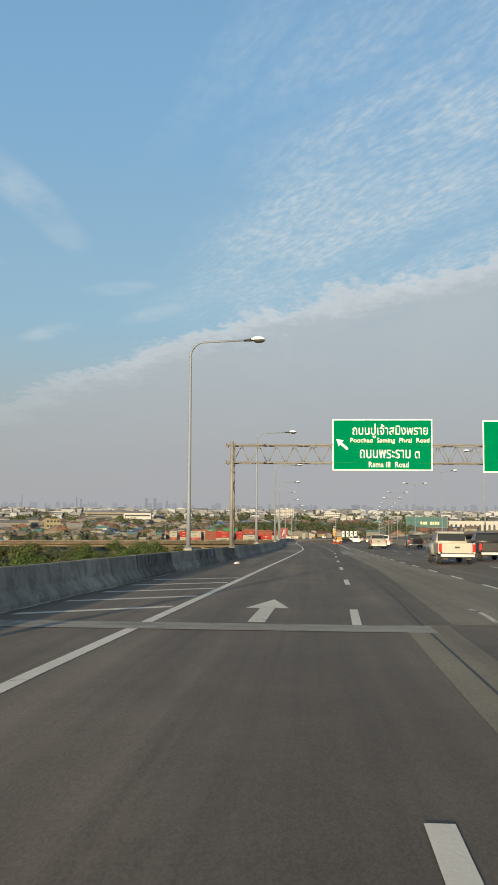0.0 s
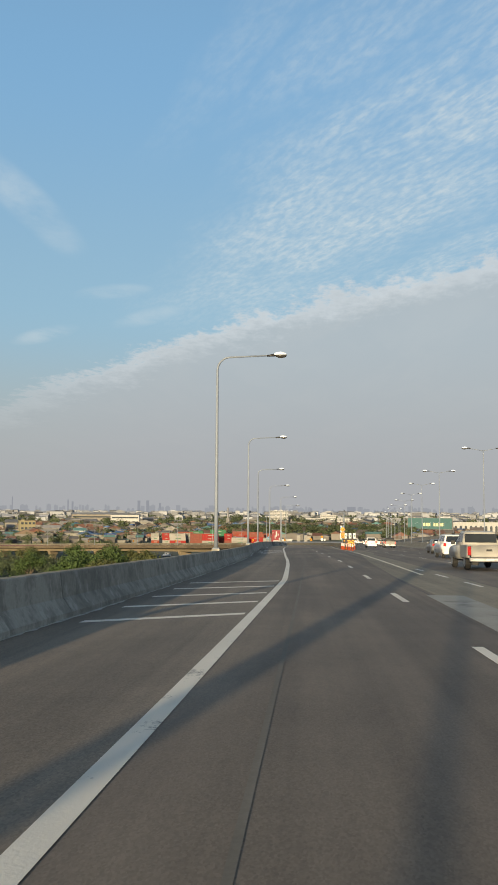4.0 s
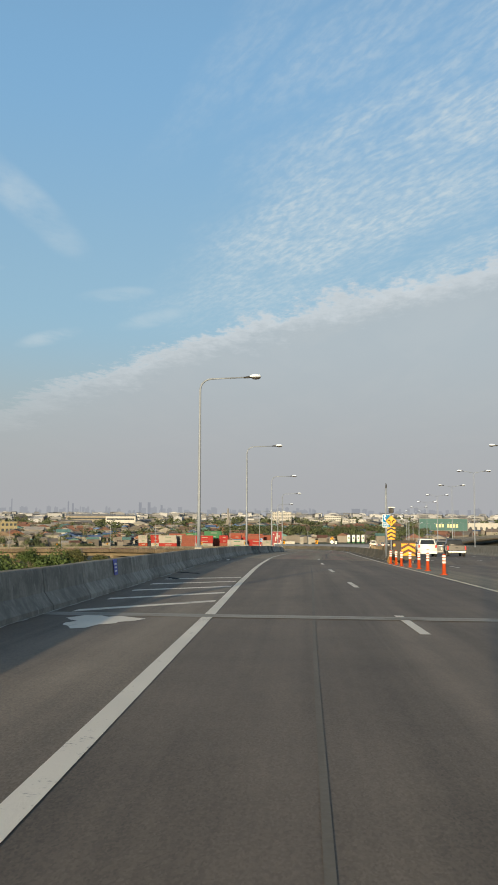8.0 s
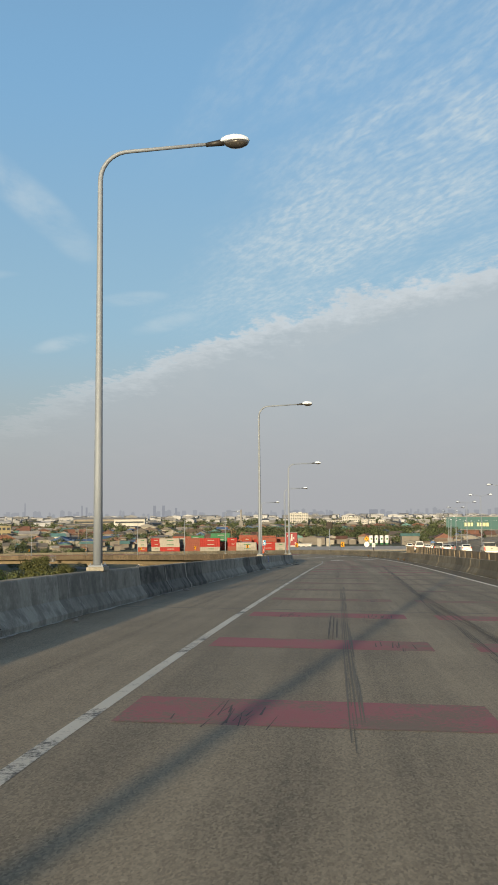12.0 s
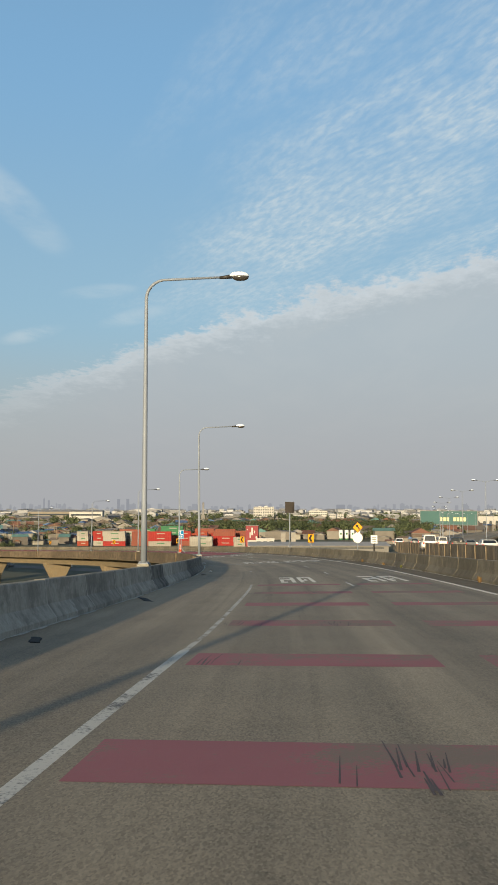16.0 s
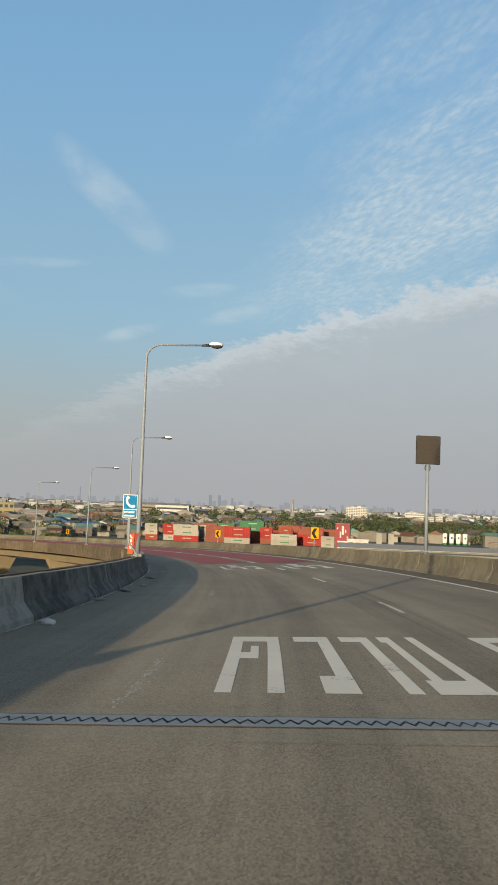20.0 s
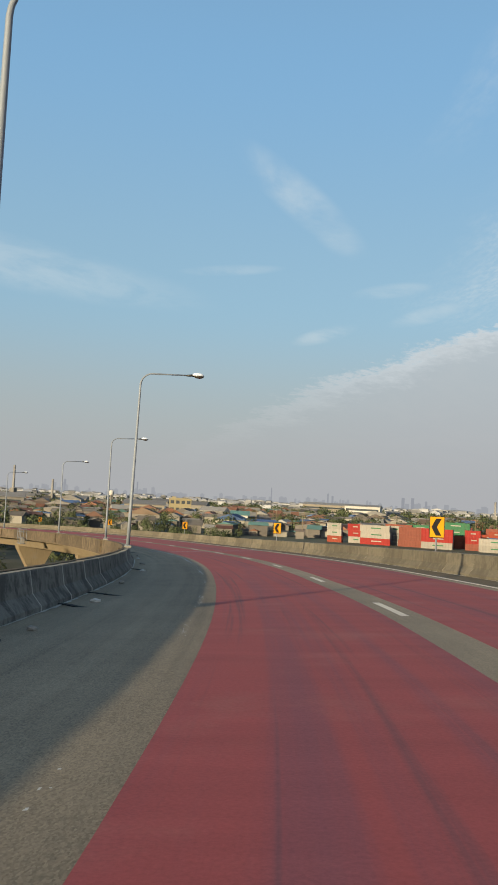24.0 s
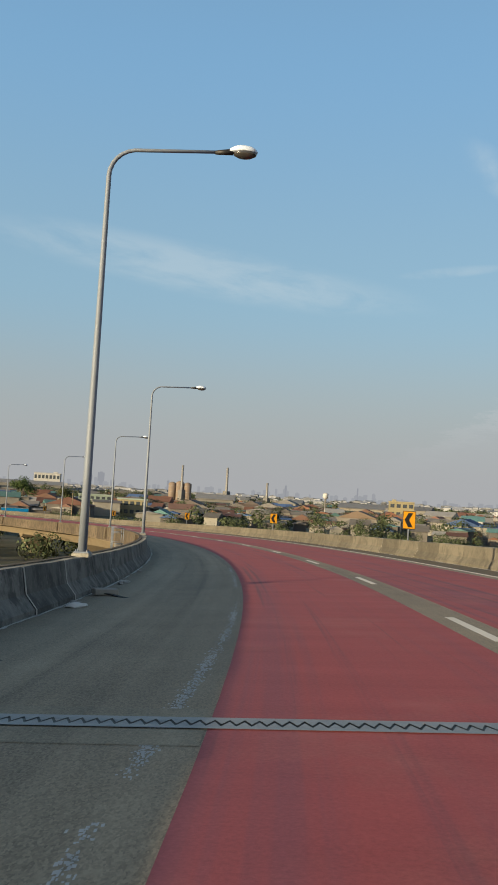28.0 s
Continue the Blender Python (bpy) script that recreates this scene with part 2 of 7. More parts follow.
def asphalt(name, color, warm, grain=1.0):
    """Worn asphalt: stone chips, long wheel tracks and dark patches. UV x runs across the road in metres, y along it."""
    m = bpy.data.materials.new(name)
    m.use_nodes = True
    g = Nodes(m.node_tree)
    bsdf = g.add("ShaderNodeBsdfPrincipled")
    uv = g.add("ShaderNodeTexCoord").outputs["UV"]
    cell = g.add("ShaderNodeTexVoronoi")
    cell.inputs["Scale"].default_value = 80.0
    g.link(g.mapping(uv, (1, 0.5, 1)), cell.inputs["Vector"])
    bw = g.add("ShaderNodeRGBToBW")
    g.link(cell.outputs["Color"], bw.inputs[0])
    chips = g.math("ADD", g.math("MULTIPLY", g.noise(g.mapping(uv, (58.0, 26.0, 1)), 1.0, 4, 0.8), 0.55), g.math("MULTIPLY", bw.outputs[0], 0.45))
    crumbs = g.ramp(g.noise(g.mapping(uv, (24.0, 9.0, 1)), 1.0, 5, 0.75), 0.58, 0.72)
    stain = g.noise(g.mapping(uv, (0.35, 0.05, 1)), 1.0, 6, 0.62, 0.4)
    track = g.noise(g.mapping(uv, (1.1, 0.012, 1)), 1.0, 4, 0.6)
    blotch = g.noise(uv, 0.6, 5, 0.65)
    a = g.math("ADD", g.math("MULTIPLY", g.math("SUBTRACT", chips, 0.5), 1.35 * grain), g.math("MULTIPLY", g.math("SUBTRACT", track, 0.5), 1.35))
    a = g.math("ADD", a, g.math("MULTIPLY", g.math("SUBTRACT", blotch, 0.5), 0.55))
    lane = g.noise(g.mapping(uv, (2.6, 0.03, 1)), 1.0, 4, 0.6)
    a = g.math("SUBTRACT", a, g.math("MULTIPLY", g.ramp(lane, 0.55, 0.72), 0.20))
    a = g.math("SUBTRACT", a, g.math("MULTIPLY", crumbs, 0.22 * grain))
    gain = g.math("MAXIMUM", g.math("ADD", a, 1.0), 0.15)
    col = g.mix(g.ramp(stain, 0.40, 0.66), color, warm)
    col = g.mix(1.0, col, gain, "MULTIPLY")
    g.link(col, bsdf.inputs["Base Color"])
    bsdf.inputs["Roughness"].default_value = 0.78
    bsdf.inputs["Specular IOR Level"].default_value = 0.35
    b = g.add("ShaderNodeBump")
    b.inputs["Strength"].default_value = 0.16
    b.inputs["Distance"].default_value = 0.008
    g.link(chips, b.inputs["Height"])
    g.link(b.outputs[0], bsdf.inputs["Normal"])
    g.link(bsdf.outputs[0], g.add("ShaderNodeOutputMaterial").inputs[0])
    return m


def red_coat(name, color, rubbed, dusty):
    """Coloured lane surfacing: darkened wheel tracks and dusty worn patches. UV x runs across the lane in metres, y along it."""
    m = bpy.data.materials.new(name)
    m.use_nodes = True
    g = Nodes(m.node_tree)
    bsdf = g.add("ShaderNodeBsdfPrincipled")
    uv = g.add("ShaderNodeTexCoord").outputs["UV"]
    track = g.noise(g.mapping(uv, (1.5, 0.022, 1)), 1.0, 5, 0.62, 0.3)
    lay = g.noise(g.mapping(uv, (0.35, 1.6, 1)), 1.0, 4, 0.6)
    patch = g.noise(uv, 0.55, 6, 0.66)
    grain = g.noise(uv, 30.0, 4, 0.75)
    col = g.mix(g.math("MULTIPLY", g.ramp(track, 0.44, 0.68), 0.85), color, rubbed)
    col = g.mix(g.math("MULTIPLY", g.ramp(patch, 0.50, 0.74), 0.55), col, dusty)
    wheel = g.noise(g.mapping(uv, (3.4, 0.035, 1)), 1.0, 4, 0.6, 0.2)
    col = g.mix(g.math("MULTIPLY", g.ramp(wheel, 0.55, 0.70), 0.6), col, (0.115, 0.062, 0.078))
    tone = g.math("ADD", g.math("MULTIPLY", g.math("SUBTRACT", lay, 0.5), 0.5), g.math("MULTIPLY", g.math("SUBTRACT", grain, 0.5), 0.75))
    col = g.mix(1.0, col, g.math("MAXIMUM", g.math("ADD", tone, 1.0), 0.2), "MULTIPLY")
    g.link(col, bsdf.inputs["Base Color"])
    bsdf.inputs["Roughness"].default_value = 0.85
    bsdf.inputs["Specular IOR Level"].default_value = 0.3
    b = g.add("ShaderNodeBump")
    b.inputs["Strength"].default_value = 0.18
    b.inputs["Distance"].default_value = 0.008
    g.link(grain, b.inputs["Height"])
    g.link(b.outputs[0], bsdf.inputs["Normal"])
    g.link(bsdf.outputs[0], g.add("ShaderNodeOutputMaterial").inputs[0])
    return m


def stained(name, base, dark, pale, blots=0.6, runs=0.5, smear=0.4):
    """Weathered cast concrete: dark blots, runs of dirt, pale lime smears and small pits, other on each piece."""
    m = bpy.data.materials.new(name)
    m.use_nodes = True
    g = Nodes(m.node_tree)
    bsdf = g.add("ShaderNodeBsdfPrincipled")
    rnd = g.add("ShaderNodeObjectInfo").outputs["Random"]
    shift = g.add("ShaderNodeVectorMath", op="ADD")
    g.link(g.add("ShaderNodeTexCoord").outputs["Object"], shift.inputs[0])
    g.link(g.math("MULTIPLY", rnd, 70.0), shift.inputs[1])
    co = shift.outputs[0]
    blot = g.noise(co, 1.7, 7, 0.7)
    run = g.noise(g.mapping(co, (3.2, 3.2, 0.6)), 1.0, 6, 0.7, 0.5)
    lime = g.noise(g.mapping(co, (3.4, 3.4, 2.2)), 1.0, 6, 0.74)
    pits = g.noise(co, 13.0, 4, 0.7)
    tone = g.math("ADD", g.math("MULTIPLY", g.math("SUBTRACT", rnd, 0.5), 0.5), g.math("MULTIPLY", g.math("SUBTRACT", pits, 0.5), 0.7))
    col = g.mix(1.0, base, g.math("MAXIMUM", g.math("ADD", tone, 1.0), 0.2), "MULTIPLY")
    col = g.mix(g.math("MULTIPLY", g.ramp(blot, 0.44, 0.60), blots), col, dark)
    col = g.mix(g.math("MULTIPLY", g.ramp(run, 0.48, 0.62), runs), col, dark)
    col = g.mix(g.math("MULTIPLY", g.ramp(lime, 0.54, 0.66), smear), col, pale)
    col = g.mix(g.math("MULTIPLY", g.ramp(pits, 0.60, 0.70), 0.6), col, dark)
    g.link(col, bsdf.inputs["Base Color"])
    bsdf.inputs["Roughness"].default_value = 0.92
    bsdf.inputs["Specular IOR Level"].default_value = 0.25
    b = g.add("ShaderNodeBump")
    b.inputs["Strength"].default_value = 0.35
    b.inputs["Distance"].default_value = 0.02
    g.link(g.math("ADD", pits, lime), b.inputs["Height"])
    g.link(b.outputs[0], bsdf.inputs["Normal"])
    g.link(bsdf.outputs[0], g.add("ShaderNodeOutputMaterial").inputs[0])
    return m


def glass(name, tint, rough=0.08):
    return mat(name, tint, rough, 0.0, 0.1, 1.0, 8.0, 0.0, spec=0.8)


def glow(name, color, strength):
    m = bpy.data.materials.new(name)
    m.use_nodes = True
    g = Nodes(m.node_tree)
    e = g.add("ShaderNodeEmission")
    e.inputs[0].default_value, e.inputs[1].default_value = (*color, 1), strength
    g.link(e.outputs[0], g.add("ShaderNodeOutputMaterial").inputs[0])
    return m


M_ROAD = asphalt("asphalt_dark", (0.142, 0.113, 0.086), (0.200, 0.159, 0.117), 0.6)
M_ROAD_OLD = asphalt("asphalt_old", (0.222, 0.180, 0.124), (0.286, 0.230, 0.156), 1.0)
M_ROAD_SHOULDER = asphalt("asphalt_shoulder", (0.172, 0.138, 0.103), (0.222, 0.178, 0.130), 0.8)
M_ROAD_TAN = asphalt("asphalt_tan", (0.225, 0.190, 0.133), (0.280, 0.234, 0.162), 0.8)
M_CONC_STRIP = mat("concrete_strip", (0.33, 0.31, 0.265), 0.85, var=0.25, scale=0.8, fine=25, second=(0.13, 0.12, 0.10), amount=0.6)
M_MORTAR = mat("mortar_foot", (0.52, 0.50, 0.45), 0.9, var=0.35, scale=2.0, fine=22, second=(0.16, 0.15, 0.13), amount=0.8)
M_CONC = stained("barrier_concrete", (0.315, 0.302, 0.262), (0.115, 0.110, 0.100), (0.46, 0.45, 0.41), 0.5, 0.28, 0.40)
M_CONC_STAINED = stained("blackened_concrete", (0.150, 0.146, 0.132), (0.045, 0.045, 0.042), (0.32, 0.315, 0.29), 0.75, 0.35, 0.34)
# the sun on the panels' tops is put into this tan base, with stains
M_CONC_CAP = stained("sunlit_concrete_top", (0.30, 0.265, 0.205), (0.13, 0.115, 0.09), (0.40, 0.37, 0.31), 0.4, 0.2, 0.4)
M_CONC_TAN = stained("outer_barrier_concrete", (0.142, 0.128, 0.098), (0.066, 0.060, 0.047), (0.20, 0.185, 0.15), 0.5, 0.22, 0.35)
M_DIRT = mat("gutter_dirt", (0.125, 0.102, 0.072), 0.95, var=0.35, scale=1.2, fine=30, bump=0.3, second=(0.085, 0.07, 0.05), amount=0.6)
M_CONC_BROWN = stained("wall_concrete", (0.135, 0.106, 0.073), (0.048, 0.039, 0.029), (0.20, 0.165, 0.12), 0.65, 0.75, 0.3)
M_CONC_MAIN = stained("main_wall_concrete", (0.205, 0.165, 0.115), (0.105, 0.085, 0.060), (0.27, 0.225, 0.165), 0.5, 0.35, 0.3)
M_CONC_PALE = mat("mortar_smear", (0.40, 0.385, 0.34), 0.9, var=0.3, scale=3, fine=22, bump=0.2, streak=0.35)
M_CONC_CLEAN = mat("girder_concrete", (0.205, 0.164, 0.106), 0.9, var=0.18, scale=0.5, fine=14, bump=0.2, rnd=0.06, second=(0.20, 0.18, 0.15), amount=0.5, streak=0.25)
M_WHITE = road_paint("white_road_paint", (0.76, 0.695, 0.58), (0.17, 0.15, 0.125), 0.60)
M_WHITE_WORN = road_paint("worn_white_road_paint", (0.58, 0.54, 0.46), (0.12, 0.11, 0.10), 0.50)
M_YELLOW_LINE = road_paint("cream_road_paint", (0.74, 0.66, 0.49), (0.18, 0.16, 0.13), 0.58)
M_RED = red_coat("red_surfacing", (0.330, 0.072, 0.074), (0.225, 0.072, 0.092), (0.360, 0.120, 0.112))
M_RED_WORN = road_paint("worn_red_paint", (0.325, 0.122, 0.130), (0.215, 0.160, 0.125), 0.46, 0.85, 0.7)
M_RED_FAINT = road_paint("faded_red_paint", (0.245, 0.140, 0.118), (0.215, 0.175, 0.128), 0.38, 0.85, 0.9)
M_STEEL = mat("galvanised_steel", (0.190, 0.220, 0.268), 0.6, 0.1, 0.12, 2.0, 30, 0.05)
M_STEEL_OLD = mat("weathered_steel", (0.225, 0.222, 0.218), 0.65, 0.2, 0.2, 2.0, 30, 0.1, second=(0.22, 0.17, 0.13), amount=0.4)
M_DARK_STEEL = mat("dark_steel", (0.035, 0.034, 0.033), 0.5, 0.3, 0.25, 4, 40, 0.05)
M_RUBBER = mat("black_rubber", (0.02, 0.02, 0.02), 0.8, 0, 0.2)
M_LAMP = mat("lamp_housing", (0.58, 0.66, 0.78), 0.4, 0.0, 0.1)
M_LENS = mat("lamp_lens", (0.05, 0.047, 0.043), 0.12, 0, 0.1, spec=0.8)
M_GREEN = mat("green_sign_sheet", (0.0, 0.150, 0.066), 0.9, 0, 0.06, 0.8, 12, 0.0, spec=0.0)
M_SIGN_WHITE = mat("white_sign_sheet", (0.66, 0.67, 0.66), 0.45, 0, 0.05)
M_YELLOW = mat("yellow_sign_sheet", (0.66, 0.30, 0.008), 0.45, 0, 0.08)
M_BLUE = mat("blue_sign_sheet", (0.003, 0.15, 0.35), 0.6, 0, 0.08, spec=0.15)
M_BLACK = mat("black_sign_sheet", (0.015, 0.015, 0.015), 0.5, 0, 0.1)
M_ORANGE = mat("orange_plastic", (0.38, 0.052, 0.008), 0.5, 0, 0.15)
M_BOARD_BACK = mat("brown_panel", (0.033, 0.027, 0.023), 0.6, 0, 0.25, 1.5, 20)

# ---- plan of the road: a line by its heading, height and bank every 40 m ----
HEAD_KNOTS = [-0.23, -0.18, 0.05, 0.62, 0.58, -0.81, -1.16, 2.13, 9.2, 18.61, 28.53, 37.91]
Z_KNOTS = [-0.1, -1.52, -2.92, -4.25, -5.54, -6.93, -8.49, -10.19, -11.9, -13.58, -15.28, -16.98]
BANK_KNOTS = [0.17, 0.14, -0.06, 0.05, -0.51, -1.0, -0.44, 1.0, 2.09, 2.73, 2.83, 2.83]
LENGTH, LAST = 760, 440
KN = np.arange(0, LAST + 1, 40.0)
GS = np.arange(-60, LENGTH, 1.0)
GH = np.radians(np.where(GS > LAST, HEAD_KNOTS[-1] + np.degrees((GS - LAST) / 250.0), np.interp(GS, KN, HEAD_KNOTS)))
GH = np.minimum(GH, radians(100))
GX = np.concatenate(([0], np.cumsum(-np.sin((GH[1:] + GH[:-1]) / 2))))
GY = np.concatenate(([0], np.cumsum(np.cos((GH[1:] + GH[:-1]) / 2))))
GX += -0.102 - np.interp(0, GS, GX)
GY -= np.interp(0, GS, GY)
GZ = np.where(GS > LAST, Z_KNOTS[-1] - 0.034 * (GS - LAST), np.where(GS < 0, Z_KNOTS[0] - 0.0355 * GS, np.interp(GS, KN, Z_KNOTS)))
GZ = np.where(GS > 560, np.interp(560, GS, GZ) - 0.02 * (GS - 560), GZ)
bell = np.hanning(41) / np.hanning(41).sum()
GZ = np.concatenate((GZ[:20], np.convolve(GZ, bell, "valid"), GZ[-20:]))
GB = np.radians(np.interp(GS, KN, BANK_KNOTS))
GROUND_Z = -27.0


def along(table, s):
    """A value that is known at some stations, between them."""
    return float(np.interp(s, [a for a, _ in table], [b for _, b in table]))


def road_at(s, d, up=0.0):
    """The point of the ramp's surface at station s, d metres right of the line."""
    h, b = float(np.interp(s, GS, GH)), float(np.interp(s, GS, GB))
    return Vector((np.interp(s, GS, GX) + d * math.cos(h), np.interp(s, GS, GY) + d * math.sin(h), np.interp(s, GS, GZ) + d * math.tan(b) + up))


def heading(s):
    return float(np.interp(s, GS, GH))


def stand(s, d, up=0.0, turn=0.0):
    """An upright pose at a station: y ahead, x to the right."""
    return Matrix.Translation(road_at(s, d, up)) @ Matrix.Rotation(heading(s) + radians(turn), 4, "Z")


def laid(s, d, up=0.0, flip=False):
    """A pose that lies with the road's slope and bank."""
    a, b = road_at(s - 0.5, d), road_at(s + 0.5, d)
    f = (b - a).normalized()
    r = (road_at(s, d + 0.5) - road_at(s, d - 0.5)).normalized()
    if flip:
        f, r = -f, -r
    u = r.cross(f).normalized()
    r = f.cross(u)
    m = Matrix((r, f, u)).transposed().to_4x4()
    m.translation = road_at(s, d, up)
    return m


LEFT_BASE = ((-60, -5.6), (15, -5.38), (28, -5.15), (37, -4.95), (50, -4.6), (60, -4.4), (70, -4.1), (90, -3.85), (113, -3.72), (127, -3.82), (136, -4.15), (170, -4.85), (200, -4.9), (236, -4.58), (271, -4.22), (306, -3.92), (373, -3.98), (406, -3.88), (440, -3.66), (760, -3.66))
LEFT_LINE = ((-60, -3.1), (8, -2.66), (13, -2.54), (24, -2.28), (38, -1.97), (50, -1.66), (57, -1.48), (91, -0.67), (106, -0.77), (116, -0.9), (129, -1.18), (140, -1.35), (150, -1.56), (165, -1.82), (190, -2.13), (235, -1.8), (245, -1.76), (250, -1.66), (255, -1.54), (258, -1.42), (264, -1.34), (272, -1.21), (330, -1.2), (760, -1.2))
DASH_LINE = ((-60, 0.1), (13, 0.78), (25, 1.13), (38, 1.39), (59, 1.78), (71, 2.11), (115, 2.34), (126, 2.13), (138, 1.98), (149, 1.83), (170, 1.5), (187, 1.4), (200, 1.5), (240, 1.8), (273, 2.2), (284, 2.28), (320, 2.62), (345, 2.45), (377, 2.62), (387, 2.55), (410, 2.8), (432, 2.85), (446, 3.05), (760, 3.05))
RIGHT_LINE = ((95, 4.5), (124, 5.13), (141, 5.5), (160, 5.57), (216, 5.36), (255, 5.48), (281, 5.63), (300, 5.9), (325, 6.3), (345, 6.5), (384, 6.85), (446, 7.3), (760, 7.3))
RIGHT_BASE = ((183, 6.5), (216, 6.5), (256, 6.7), (281, 6.85), (300, 7.2), (325, 7.6), (345, 7.75), (388, 8.05), (446, 8.45), (760, 8.45))
NOSE = 183.0


# ---- building helpers ----
def part(name, bm, material, parent=None, label="", smooth=False, m=None):
    """Links a bmesh as one mesh object."""
    me = bpy.data.meshes.new(name)
    bm.to_mesh(me)
    bm.free()
    me.materials.append(material)
    if smooth:
        for p in me.polygons:
            p.use_smooth = True
    ob = new(name, me)
    if m is not None:
        ob.matrix_world = m
    if parent:
        ob.parent = parent
    if label:
        ob["label"] = label
    return ob


def mesh_part(name, verts, faces, material, parent=None, label="", uv=None):
    me = bpy.data.meshes.new(name)
    me.from_pydata([tuple(v) for v in verts], [], faces)
    me.materials.append(material)
    if uv is not None:
        lay = me.uv_layers.new(name="plan")
        for loop in me.loops:
            lay.data[loop.index].uv = uv[loop.vertex_index]
    me.update()
    ob = new(name, me)
    if parent:
        ob.parent = parent
    if label:
        ob["label"] = label
    return ob


def thing(name, label, category, m=None, group="", kind=""):
    ob = new(name)
    ob.empty_display_size = 0.3
    if m is not None:
        ob.matrix_world = m
    return tagged(ob, label, category, group, kind)


def box(bm, x0, x1, y0, y1, z0, z1, bevel=0.0, m=None):
    r = bmesh.ops.create_cube(bm, size=1.0)
    vs = r["verts"]
    for v in vs:
        v.co = Vector(((x0 + x1) / 2 + v.co.x * (x1 - x0), (y0 + y1) / 2 + v.co.y * (y1 - y0), (z0 + z1) / 2 + v.co.z * (z1 - z0)))
    if bevel:
        es = list({e for v in vs for e in v.link_edges})
        r = bmesh.ops.bevel(bm, geom=es, offset=bevel, segments=1, affect="EDGES")
        vs = r["verts"]
    if m is not None:
        bmesh.ops.transform(bm, matrix=m, verts=list({v for v in vs}))
    return vs


def tube(bm, pts, radii, n=10, cap=True):
    """A round bar along points, with a radius at each."""
    rings = []
    side = None
    for i, p in enumerate(pts):
        p = Vector(p)
        a, b = Vector(pts[max(i - 1, 0)]), Vector(pts[min(i + 1, len(pts) - 1)])
        t = (b - a).normalized()
        if side is None:
            side = t.orthogonal().normalized()
        side = (side - t * side.dot(t)).normalized()
        up = t.cross(side)
        r = radii[i] if isinstance(radii, (list, tuple)) else radii
        rings.append([bm.verts.new(p + (side * math.cos(k * math.tau / n) + up * math.sin(k * math.tau / n)) * r) for k in range(n)])
    for q, w in zip(rings, rings[1:]):
        for k in range(n):
            bm.faces.new((q[k], q[(k + 1) % n], w[(k + 1) % n], w[k]))
    if cap:
        bm.faces.new(list(reversed(rings[0])))
        bm.faces.new(rings[-1])


def prism(bm, outline, y0, y1):
    """An outline in x, z drawn out along y."""
    a = [bm.verts.new((x, y0, z)) for x, z in outline]
    b = [bm.verts.new((x, y1, z)) for x, z in outline]
    n = len(a)
    for i in range(n):
        bm.faces.new((a[i], a[(i + 1) % n], b[(i + 1) % n], b[i]))
    bm.faces.new(list(reversed(a)))
    bm.faces.new(b)
    bmesh.ops.recalc_face_normals(bm, faces=bm.faces)


def B():
    return bmesh.new()


def strip(name, s0, s1, left, right, material, up=0.0, step=2.0, cols=1, parent=None, label=""):
    """A band of road surface between two lines (tables or numbers) along the stations, following slope and bank."""
    lf = left if callable(left) else (lambda s: along(left, s) if isinstance(left, tuple) else left)
    rf = right if callable(right) else (lambda s: along(right, s) if isinstance(right, tuple) else right)
    n = max(1, int(round((s1 - s0) / step)))
    verts, uv, faces = [], [], []
    for i in range(n + 1):
        s = s0 + (s1 - s0) * i / n
        for j in range(cols + 1):
            d = lf(s) + (rf(s) - lf(s)) * j / cols
            verts.append(road_at(s, d, up))
            uv.append((d, s))
    w = cols + 1
    for i in range(n):
        for j in range(cols):
            a = i * w + j
            faces.append((a, a + 1, a + w + 1, a + w))
    return mesh_part(name, verts, faces, material, parent, label, uv)


def line_strip(name, s0, s1, table, width, material, up=0.005, parent=None, label=""):
    return strip(name, s0, s1, lambda s: along(table, s) - width / 2, lambda s: along(table, s) + width / 2, material, up, 2.0, 1, parent, label)


# ---- the ramp's surface ----
def ramp_right(s):
    return along(RIGHT_BASE, s) + 0.5 if s > NOSE else 6.6


ramp = tagged(strip("road", -60, 756, lambda s: along(LEFT_BASE, s) - 0.5, ramp_right, M_ROAD, 0.0, 2.0, 4), "dark worn asphalt of the elevated exit ramp", "road", kind="structure")
tagged(strip("road_worn", 185.2, 752, lambda s: along(LEFT_BASE, s) + 0.02, lambda s: along(RIGHT_BASE, s) - 0.02, M_ROAD_OLD, 0.004, 2.0, 2), "older grey-brown asphalt with loose chips", "road", kind="structure")

MAIN_Z = ((-60, 2.03), (0, -0.1), (80, -2.92), (160, -5.6), (184, -6.36), (240, -8.6), (276, -9.85), (320, -11.4), (403, -14.4), (500, -17.6), (600, -20.2), (1100, -23.5))


def main_left(y):
    if y <= NOSE:
        return 6.6
    k = y - NOSE
    return 6.6 + 0.066 * (k - 14.0 * (1.0 - math.exp(-k / 14.0))) + 0.0005 * max(0.0, y - 400.0) ** 2


def main_turn(y):
    """The main carriageway's heading at y, clockwise."""
    return math.atan((main_left(y + 1.0) - main_left(y - 1.0)) / 2.0)


def main_at(x, y, up=0.0):
    """The point of the main carriageway x metres right of its left edge line at y."""
    return Vector((main_left(y) - 0.12 + x, y, along(MAIN_Z, y) + (x * 0.0) + up))


